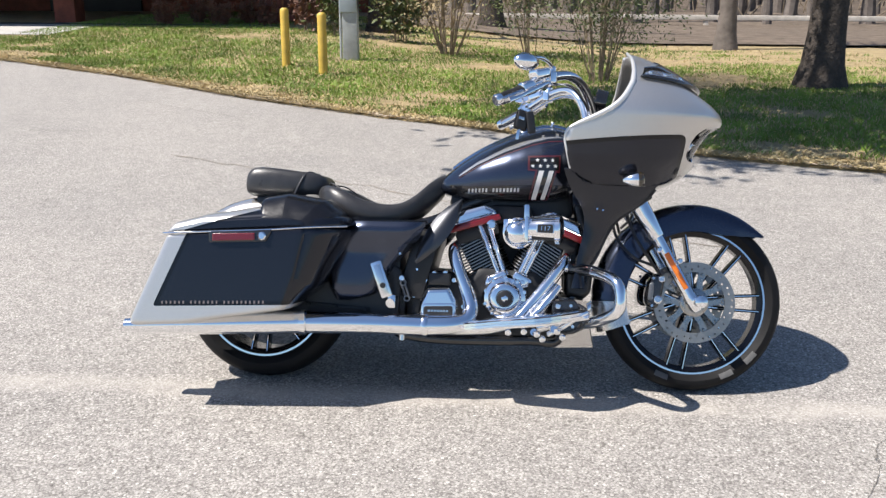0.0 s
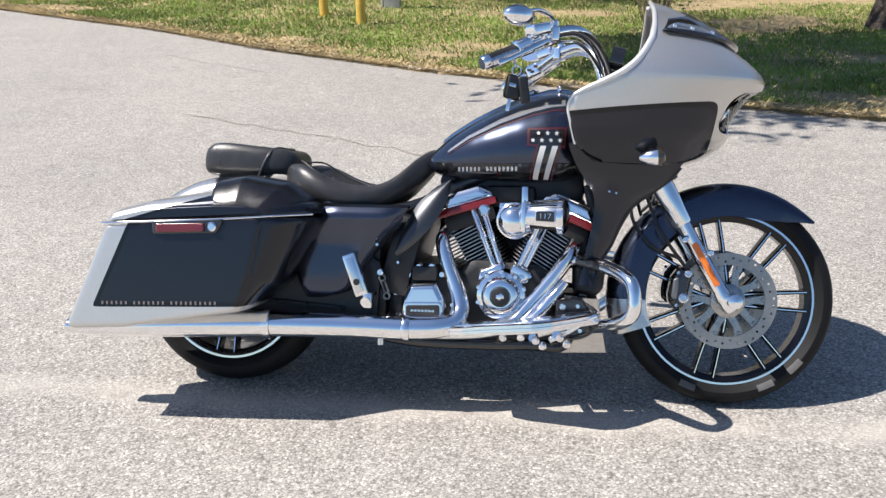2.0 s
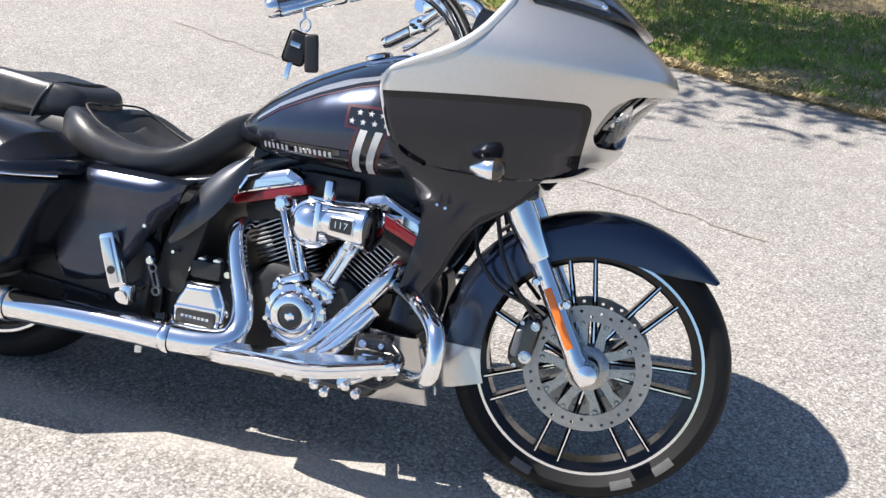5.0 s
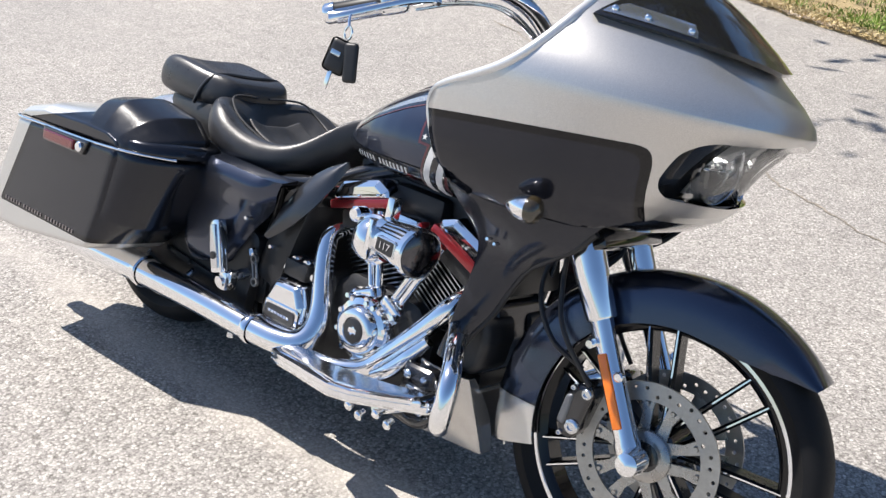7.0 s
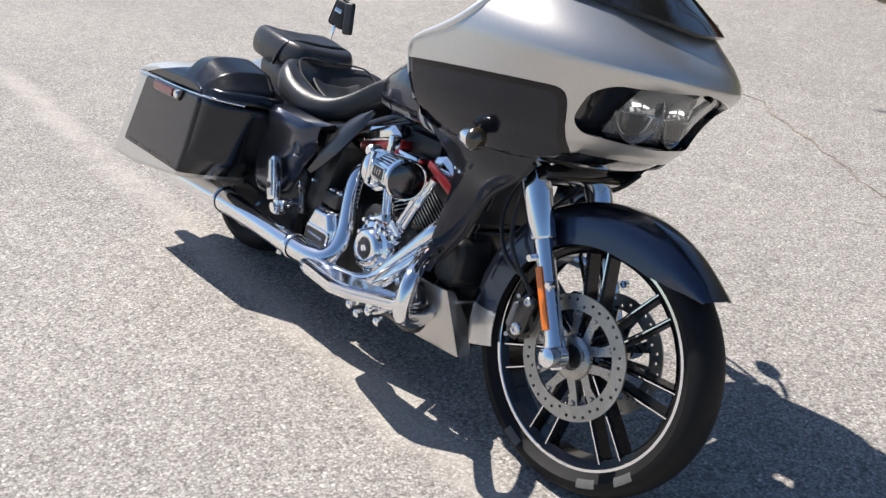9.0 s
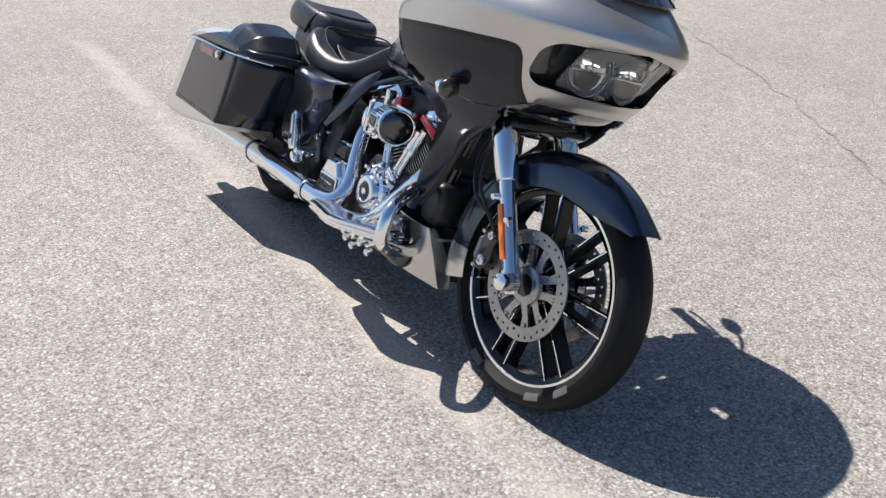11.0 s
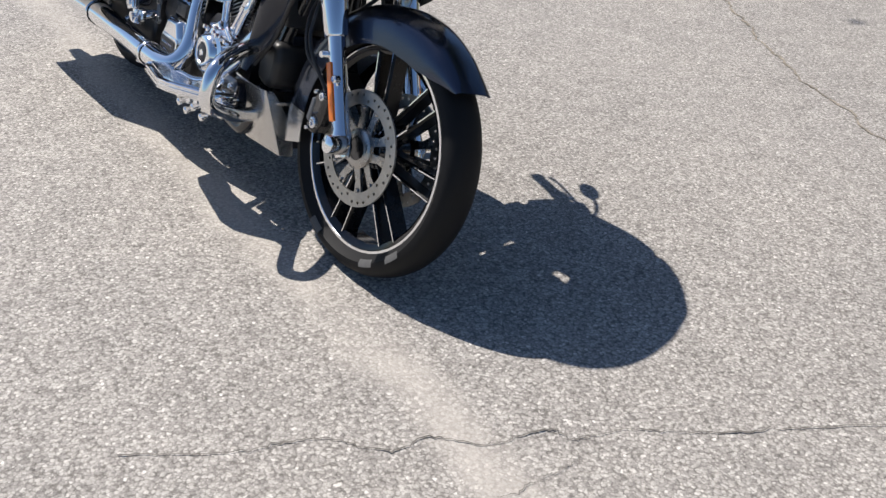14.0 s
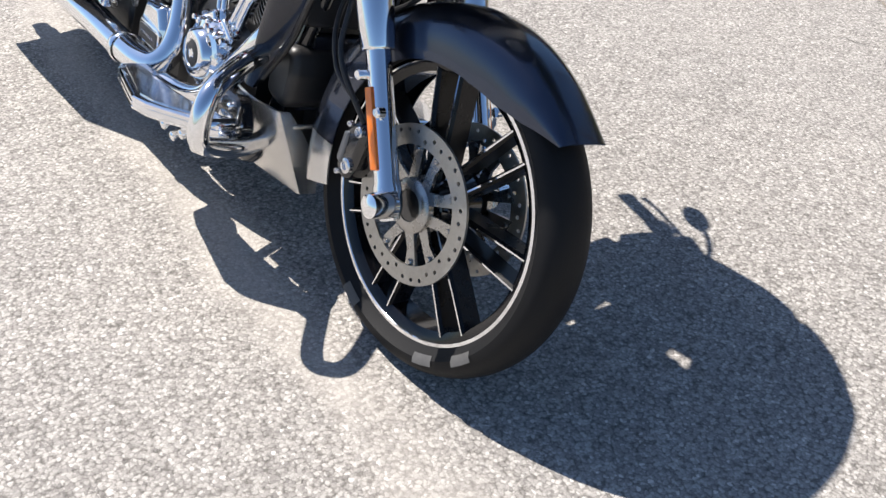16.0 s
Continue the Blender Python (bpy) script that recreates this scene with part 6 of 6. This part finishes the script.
def blades(name, n, seed, where, size, mat, label, kind="stuff", lay=0.0):
    rng = np.random.default_rng(seed)
    v, f = [], []
    for _ in range(n):
        x, y = where(rng)
        if x is None:
            continue
        z = rise(x, y) + 0.04
        a = rng.uniform(0, 2 * math.pi)
        h = size * rng.uniform(0.5, 1.4)
        w = size * 0.10 * rng.uniform(0.7, 1.5)
        lean = rng.uniform(0.1, 0.9) + lay
        dx, dy = math.cos(a), math.sin(a)
        i = len(v)
        hz = h * max(0.12, 1.0 - 0.55 * lean)
        v += [(x - dy * w, y + dx * w, z - 0.01), (x + dy * w, y - dx * w, z - 0.01), (x + dx * h * lean * 0.45 - dy * w * 0.8, y + dy * h * lean * 0.45 + dx * w * 0.8, z + hz * 0.65), (x + dx * h * lean, y + dy * h * lean, z + hz)]
        f += [(i, i + 1, i + 2), (i + 1, i + 3, i + 2)]
    me = bpy.data.meshes.new(name)
    me.from_pydata(v, [], f)
    me.materials.append(mat)
    return tagged(new(name, me), label, "grass", kind=kind)


def green_at(x, y):
    return 1.5 * noise.noise(Vector((x * 0.45, y * 0.6, 5))) + 0.9 * noise.noise(Vector((x * 1.3, y * 1.6, 9)))


def spot_green(rng):
    x = rng.uniform(-9, 8)
    e = float(np.interp(x, EDGE_X, EDGE_Y))
    y = e + 0.15 + 14 * rng.uniform(0, 1) ** 1.6
    d = y - e
    need = rng.uniform(-0.70, 0.12) + (0.45 if d < 0.35 else 0.15 if d < 0.9 else -0.34 if d < 5 else -0.1 + (d - 5) * 0.11) - (0.35 if x > 2.6 and d < 4 else 0)
    return (x, y) if green_at(x, y) > need else (None, None)


def spot_straw(rng):
    x = rng.uniform(-9, 8)
    e = float(np.interp(x, EDGE_X, EDGE_Y))
    y = e + (abs(rng.normal(0, 0.28)) if rng.uniform() < 0.45 else 14 * rng.uniform(0, 1) ** 1.5)
    return x, y - 0.06


blades("grass", 220000, 3, spot_green, 0.052, leaf_green, "short green lawn grass")
blades("dry_grass", 48000, 4, spot_straw, 0.05, leaf_straw, "dead straw-coloured grass and leaf litter", lay=0.5)

litter_pale = material("edge_litter", (0.62, 0.52, 0.40), 0.85, vary=0.35, scale=6)


def spot_edge(rng):
    x = rng.uniform(-9, 8)
    return x, lawn_edge(x) + abs(rng.normal(0.0, 0.07)) - 0.03


blades("edge_litter", 9000, 6, spot_edge, 0.034, litter_pale, "pale dry leaf litter along the lawn's edge", lay=0.9)

# cracks in the asphalt: thin open seams
crack_mat = material("crack_filling", (0.13, 0.12, 0.105), 0.95, vary=0.5, scale=30)


dirt_mat = material("crack_dirt", (0.27, 0.235, 0.19), 0.95, vary=0.5, scale=25)


def crack(points, width, seed, fill=crack_mat):
    rng = np.random.default_rng(seed)
    pts = curve_points([(x, y, 0) for x, y in points], 10 if len(points) > 12 else 22)
    rows = []
    for i, p in enumerate(pts):
        q = pts[min(i + 1, len(pts) - 1)] - pts[max(i - 1, 0)]
        s = Vector((-q.y, q.x, 0)).normalized()
        o = s * ((0.006 if len(points) > 12 else 0.045) * noise.noise(Vector((p.x * 5, p.y * 5, seed))) + (0.0 if len(points) > 12 else 0.022) * noise.noise(Vector((p.x * 19, p.y * 19, seed + 7))) + 0.003 * rng.normal())
        w = width * (0.25 + 1.1 * abs(noise.noise(Vector((p.x * 9, p.y * 9, seed + 3)))) + 0.2 * rng.uniform())
        c = p + o
        rows.append([(c.x + s.x * k * w, c.y + s.y * k * w, rise(c.x, c.y) + 0.0035) for k in (-0.5, 0.5)])
    ob = part("pavement_crack", grid(rows), fill, None)
    return tagged(ob, "thin dark crack in the asphalt", "crack", "pavement cracks", "structure")


crack([(2.00, -0.80), (2.11, -0.60), (2.14, -0.50), (2.17, -0.42), (2.23, -0.37), (2.28, -0.31), (2.28, -0.23), (2.36, -0.14), (2.38, -0.06), (2.40, 0.01), (2.45, 0.04), (2.48, 0.14), (2.55, 0.25), (2.62, 0.36), (2.68, 0.48), (2.79, 0.69), (2.95, 0.95)], 0.0045, 1)
crack([(2.45, 0.04), (2.46, -0.01), (2.48, -0.08), (2.47, -0.21)], 0.0025, 8)
crack([(-1.96, 4.12), (-0.89, 3.66), (-0.09, 3.27), (0.42, 2.96), (0.70, 2.77), (1.00, 2.57), (1.33, 2.38), (1.56, 2.30), (1.82, 2.15), (2.2, 1.98)], 0.020, 2, dirt_mat)
crack([(-6.9, -0.7), (-5.86, 1.31), (-4.4, 2.82)], 0.015, 3)
crack([(1.11, 2.13), (1.25, 2.19), (1.36, 2.35)], 0.003, 4)
crack([(-1.86, 5.92), (-2.78, 6.46), (-3.4, 6.9)], 0.012, 5)
crack([(-3.07, 5.03), (-3.74, 5.02)], 0.012, 7)


# ---- bollards and utility post ----
def bollard(x, y):
    z = rise(x, y) + 0.02
    b = thing("bollard", "yellow painted steel bollard in the lawn", "bollard", "yellow bollards", m=pose(x, y, z))
    part("post", lathe([(-0.1, 0.062), (0.80, 0.062), (0.825, 0.058), (0.845, 0.04), (0.85, 0)], (0, 0, 0), (0, 0, 1), 24), yellow, b)
    return b


yellow = material("yellow_paint", (0.62, 0.42, 0.075), 0.5, vary=0.18, scale=6, bump=0.2, bump_scale=30, rough_vary=0.1)
bollard(-2.41, 9.96)
bollard(-1.73, 9.31)
meter = thing("utility_post", "weathered grey utility post with a meter box", "utility post", m=pose(-1.67, 11.17, rise(-1.67, 11.17) + 0.02))
grey_box = material("weathered_grey", (0.34, 0.36, 0.36), 0.7, vary=0.2, scale=5, bump=0.2, bump_scale=40)
part("post", brick_box((0.24, 0.16, 1.2), 0.02, pose(0, 0, 0.5)), grey_box, meter)
part("meter_box", brick_box((0.28, 0.20, 0.62), 0.03, pose(-0.02, -0.02, 1.05)), material("meter_box_blue_grey", (0.36, 0.42, 0.46), 0.45, 0.2, vary=0.12, scale=5), meter, "blue-grey meter box")
part("conduit", tube([(-0.16, 0, -0.05), (-0.16, 0, 1.6)], 0.02, 10, 1), grey_box, meter)

# ---- trees, shrubs, woods ----
bark = material("bark", (0.062, 0.050, 0.041), 0.9, vary=0.45, scale=9, bump=1.0, bump_scale=22, dist=0.03)
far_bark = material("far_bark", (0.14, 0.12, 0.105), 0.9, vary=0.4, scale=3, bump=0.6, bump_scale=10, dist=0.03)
twig_mat = material("twigs", (0.24, 0.19, 0.13), 0.9, vary=0.3, scale=12)
shrub_leaf = material("shrub_leaves", (0.10, 0.125, 0.035), 0.55, vary=0.45, scale=1.5)
tan_leaf = material("tan_buds", (0.30, 0.24, 0.12), 0.7, vary=0.3, scale=3)
red_leaf = material("reddish_shrub_leaves", (0.17, 0.075, 0.045), 0.6, vary=0.4, scale=2)


def trunk(base, h, r, seed, lean=(0.0, 0.0), flare=1.6, seg=18):
    rng = np.random.default_rng(seed)
    rows = []
    n = 16
    for k in range(n + 1):
        t = k / n
        rr = r * (1 - 0.55 * t) * (1 + (flare - 1) * math.exp(-t * h / 0.35))
        c = Vector(base) + Vector((lean[0] * t * h + 0.06 * r * 10 * noise.noise(Vector((seed, t * 3, 0))) * t, lean[1] * t * h, t * h - 0.1))
        rows.append([c + Vector((math.cos(a) * rr * (1 + 0.13 * noise.noise(Vector((math.cos(a) * 2, math.sin(a) * 2, t * 4 + seed)))), math.sin(a) * rr, 0)) for a in (2 * math.pi * j / seg for j in range(seg))])
    return grid(rows, close_u=True, cap=True)


def limbs(base, h, r, n, seed, spread=2.2, start=0.45, twigs=4):
    rng = np.random.default_rng(seed)
    out, tips = [], []
    for k in range(n):
        t = start + (1 - start) * rng.uniform(0, 0.95)
        a = rng.uniform(0, 2 * math.pi)
        o = Vector(base) + Vector((0, 0, h * t))
        L = spread * rng.uniform(0.5, 1.1) * (1.2 - 0.5 * t)
        d = Vector((math.cos(a), math.sin(a), rng.uniform(0.25, 0.9)))
        p1, p2 = o + d * L * 0.5 + Vector((0, 0, 0.1)), o + d * L
        rr = r * (1 - 0.6 * t) * 0.45
        out.append(tube([o, p1, p2], [rr, rr * 0.6, rr * 0.2], 7, 3))
        for j in range(twigs):
            q = o + d * L * rng.uniform(0.35, 1.0)
            e = q + Vector((rng.normal(), rng.normal(), rng.uniform(0, 1.2))) * L * 0.25
            out.append(tube([q, (q + e) / 2 + Vector((0, 0, 0.05)), e], [rr * 0.25, rr * 0.15, 0.004], 5, 2))
            tips.append(e)
        tips.append(p2)
    return join(*out), tips


def foliage(points, n, size, spread, seed, mat, name, parent, label=""):
    rng = np.random.default_rng(seed)
    v, f = [], []
    for _ in range(n):
        p = points[int(rng.integers(len(points)))]
        c = Vector(p) + Vector(rng.normal(0, spread, 3))
        u = Vector(rng.normal(0, 1, 3)).normalized()
        w = u.orthogonal().normalized()
        s = size * rng.uniform(0.6, 1.4)
        i = len(v)
        v += [c - u * s, c + w * s * 0.42, c + u * s, c - w * s * 0.42]
        f.append((i, i + 1, i + 2, i + 3))
    me = bpy.data.meshes.new(name)
    me.from_pydata([tuple(q) for q in v], [], f)
    me.materials.append(mat)
    ob = new(name, me)
    ob.parent = parent
    if label:
        ob["label"] = label
    return ob


def tree(x, y, h, r, seed, label, leaves=0, mat=None, lean=(0.0, 0.0), bark_m=None, spread=2.2, n=9, start=0.45, group=""):
    t = thing("tree", label, "tree", group, m=pose(x, y, rise(x, y) + 0.03))
    part("trunk", trunk((0, 0, 0), h, r, seed, lean), bark_m or bark, t)
    bm, tips = limbs((lean[0] * h * 0.7, lean[1] * h * 0.7, 0), h, r, n, seed + 50, spread, start)
    part("limbs", bm, bark_m or bark, t)
    if leaves:
        foliage(tips, leaves, 0.06, 0.35, seed + 90, mat or shrub_leaf, "crown", t, "sparse crown of small leaves")
    return t


def shrub(x, y, h, stems, seed, label, leaves, leaf_mat, spread=0.9, size=0.045, r=0.018):
    rng = np.random.default_rng(seed)
    s = thing("shrub", label, "shrub", m=pose(x, y, rise(x, y) + 0.02))
    tips = []
    for k in range(stems):
        a = rng.uniform(0, 2 * math.pi)
        d = spread * rng.uniform(0.25, 1.0)
        hh = h * rng.uniform(0.7, 1.0)
        p = [Vector((0.10 * math.cos(a), 0.10 * math.sin(a), -0.05)), Vector((0.35 * d * math.cos(a), 0.35 * d * math.sin(a), hh * 0.45)), Vector((d * math.cos(a), d * math.sin(a), hh))]
        bms = [tube(p, [r, r * 0.7, 0.004], 6, 4)]
        for j in range(15):
            q = p[0].lerp(p[2], rng.uniform(0.15, 0.95)) + Vector((0, 0, 0.05))
            e = q + Vector((rng.normal() * 0.3, rng.normal() * 0.3, rng.uniform(0.1, 0.5))) * h * 0.22
            bms.append(tube([q, (q + e) / 2, e], [r * 0.4, r * 0.3, 0.003], 5, 1))
            tips.append(e)
        tips.append(p[2])
        part("stem", join(*bms), twig_mat, s)
    if leaves:
        foliage(tips, leaves, size, 0.16 * h / 2, seed + 7, leaf_mat, "crown", s, "loose crown of small leaves")
    return s


big = tree(5.22, 10.15, 7.0, 0.27, 11, "large tree with a thick dark trunk in the lawn", lean=(0.01, 0.0), spread=3.0, n=8, start=0.5)
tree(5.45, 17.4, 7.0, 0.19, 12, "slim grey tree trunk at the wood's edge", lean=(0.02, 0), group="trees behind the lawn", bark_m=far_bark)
tree(-1.98, 16.5, 8.0, 0.24, 13, "leaning tree with twin trunk behind the lawn", lean=(-0.04, 0), group="trees behind the lawn")
tree(-1.6, 16.7, 8.0, 0.12, 14, "slender trunk beside a larger tree", lean=(0.05, 0), group="trees behind the lawn")
tree(0.25, 20.9, 8.0, 0.28, 15, "dark tree trunk behind the shrubs", lean=(-0.03, 0), group="trees behind the lawn")
shrub(-0.24, 12.8, 3.2, 18, 21, "bare spreading shrub with many stems", 2500, tan_leaf, 2.3, 0.03, 0.015)
shrub(2.13, 10.2, 4.0, 26, 22, "tall leafy shrub with thin stems", 13000, shrub_leaf, 2.5, 0.028, 0.008)
shrub(1.19, 13.7, 3.4, 12, 23, "thin green shrub on the lawn", 4000, shrub_leaf, 1.5, 0.03, 0.008)
for k, (x, y) in enumerate(((-6.86, 16.9), (-6.3, 17.3), (-5.7, 17.0), (-5.1, 17.4), (-4.6, 17.0), (-4.0, 17.8))):
    shrub(x, y, 0.5, 9, 31 + k, "low reddish shrub with dry leaves", 900, red_leaf, 0.38, 0.04, 0.010)
for k, (x, y) in enumerate(((-3.3, 15.5), (-2.6, 15.0), (-1.3, 14.5))):
    shrub(x, y, 1.3, 8, 41 + k, "low green and brown shrub", 900, red_leaf if k == 0 else shrub_leaf, 0.6, 0.06, 0.012)
# long leafy limbs of the large tree, high over the lawn's near corner, added out of view to shade it
long_limbs, leaf_tips = [], []
rng = np.random.default_rng(72)
for k in range(34):
    o = Vector((0.05, 0, 4.2 + 0.07 * k))
    e = Vector((-7.5 + 5.5 * ((k * 0.618) % 1), -6.6 + 4.3 * (k / 33), rng.uniform(5.0, 6.2)))
    mid = o.lerp(e, 0.5) + Vector((0, 0, 0.5))
    long_limbs.append(tube([o, mid, e], [0.075, 0.05, 0.012], 8, 6))
    for j in range(9):
        q = mid.lerp(e, rng.uniform(0.72, 1.05))
        t = q + Vector((rng.normal() * 0.55, rng.normal() * 0.55, rng.uniform(-0.1, 0.6)))
        long_limbs.append(tube([q, (q + t) / 2 + Vector((0, 0, 0.06)), t], [0.018, 0.012, 0.004], 5, 2))
        leaf_tips.append(t)
part("long_limbs", join(*long_limbs), bark, big)
foliage(leaf_tips, 21000, 0.085, 0.36, 73, shrub_leaf, "crown", big, "unseen leafy crown added to shade the lawn")
# edge log and leaf-covered bank
wood_pale = material("pale_timber", (0.50, 0.46, 0.40), 0.8, vary=0.25, scale=4, bump=0.4, bump_scale=30)
rail = thing("edge_rail", "long pale timber rail along the wood's edge", "rail", m=pose(14, 27, rise(14, 27)) @ Matrix.Rotation(-0.12, 4, 'Z'))
part("beam", brick_box((30, 0.18, 0.16), 0.02, pose(0, 0, 0.42)), wood_pale, rail)
for k in range(9):
    part("support", brick_box((0.16, 0.16, 0.5), 0.01, pose(-14 + 3.5 * k, 0.02, 0.12)), wood_pale, rail)
litter = material("leaf_litter", (0.145, 0.112, 0.082), 0.95, vary=0.5, scale=2.5, bump=0.9, bump_scale=16, dist=0.03)
rows = []
for k in range(16):
    y = 18.6 + 50 * k / 15
    rows.append([(x, y + 0.6 * noise.noise(Vector((x * 0.3, 0, 2))), rise(x, y) + 0.075 + (0.0 if k == 0 else 0.08 + 0.08 * noise.noise(Vector((x * 0.5, y * 0.5, 0)))) + 0.05 * max(0, k - 3)) for x in [-2 + 60 * j / 60 for j in range(61)]])
wood_floor = part("wood_floor", grid(rows), litter, None)
tagged(wood_floor, "brown leaf-covered floor of the wood", "wood floor", kind="structure")
rng = np.random.default_rng(77)
woods = []
for k in range(230):
    x, y = rng.uniform(-6, 45), rng.uniform(30, 62)
    if k < 10:
        x, y = 3 + 2.2 * k + rng.uniform(-0.6, 0.6), rng.uniform(28.5, 31)
    r = rng.uniform(0.08, 0.24)
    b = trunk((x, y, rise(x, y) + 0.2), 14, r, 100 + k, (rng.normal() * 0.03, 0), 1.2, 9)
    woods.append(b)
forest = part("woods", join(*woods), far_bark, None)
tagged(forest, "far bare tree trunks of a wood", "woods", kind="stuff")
tw = []
for k in range(220):
    x, y = rng.uniform(-6, 45), rng.uniform(28.5, 50)
    p = Vector((x, y, rise(x, y) + 0.2))
    e = p + Vector((rng.normal() * 0.8, rng.normal() * 0.4, rng.uniform(0.8, 3.2)))
    tw.append(tube([p, (p + e) / 2 + Vector((rng.normal() * 0.15, 0, 0)), e], [0.025, 0.018, 0.006], 5, 3))
under = part("undergrowth", join(*tw), twig_mat, None)
tagged(under, "thin bare saplings and brush in the wood", "undergrowth", kind="stuff")
# backdrop of the wood's depth
rows = []
for k in range(13):
    rows.append([(-90 + 200 * j / 60, 78 + 3 * math.sin(j), 0.0 + (16 + 3 * noise.noise(Vector((j * 0.7, 0, 0)))) * k / 12) for j in range(61)])
bd = part("backdrop", grid(rows), material("wood_depth", (0.10, 0.085, 0.07), 0.95, vary=0.5, scale=0.6), None)
tagged(bd, "grey-brown depth of the bare wood", "backdrop", kind="structure")

# ---- brick house with a deep open carport that shades its floor; floor and door colours add shade ----
house = thing("house", "red brick house with a dark open carport", "house", m=pose(-24, 16.9, 0.66))
brick_m = material("red_brick", (0.22, 0.065, 0.04), 0.85, vary=0.35, scale=3, bump=0.4, bump_scale=20)
shaded_door = material("shaded_door", (0.03, 0.026, 0.024), 0.6, vary=0.2, scale=2)
roof_m = material("roof_shingle", (0.07, 0.065, 0.06), 0.9, vary=0.3, scale=4)
part("rear_wall", brick_box((44, 0.3, 3.0), 0.01, pose(0, 9.0, 1.4)), brick_m, house)
for x in (-20, -13, -6, 1, 8, 14.5, 19.3):
    part("pier", brick_box((0.5, 0.5, 2.9), 0.02, pose(x, 0.9, 1.4)), brick_m, house)
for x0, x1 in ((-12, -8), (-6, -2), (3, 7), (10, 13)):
    part("garage_door", brick_box((x1 - x0, 0.08, 2.3), 0.01, pose((x0 + x1) / 2, 8.75, 1.1)), shaded_door, house, "recessed door darkened as in the carport's shade")
part("side_wall", brick_box((0.3, 8.6, 3.0), 0.01, pose(19.5, 4.9, 1.4)), brick_m, house)
part("roof", slab([(-23, 2.9), (20.5, 2.9), (20.5, 3.1), (0, 6.0), (-23, 3.1)], [(-1.4, 0), (10.5, 0)], 0.05), roof_m, house)
# the floor's near-black colour carries the carport's shade too
part("carport_floor", brick_box((43, 9.3, 0.12), 0.01, pose(-1.7, 4.55, 0.0)), material("shaded_floor", (0.06, 0.058, 0.055), 0.9, vary=0.2, scale=1.5), house, "carport floor darkened as in shade")
drive = part("drive", grid([[(x, y, rise(x, y) + 0.058) for x in (-40, -30, -20, -14, -10, -8.2)] for y in (14.2, 15, 16, 16.7)]), material("pale_concrete", (0.46, 0.44, 0.41), 0.85, vary=0.15, scale=1.5), None)
tagged(drive, "pale concrete drive before the house", "drive", kind="structure")
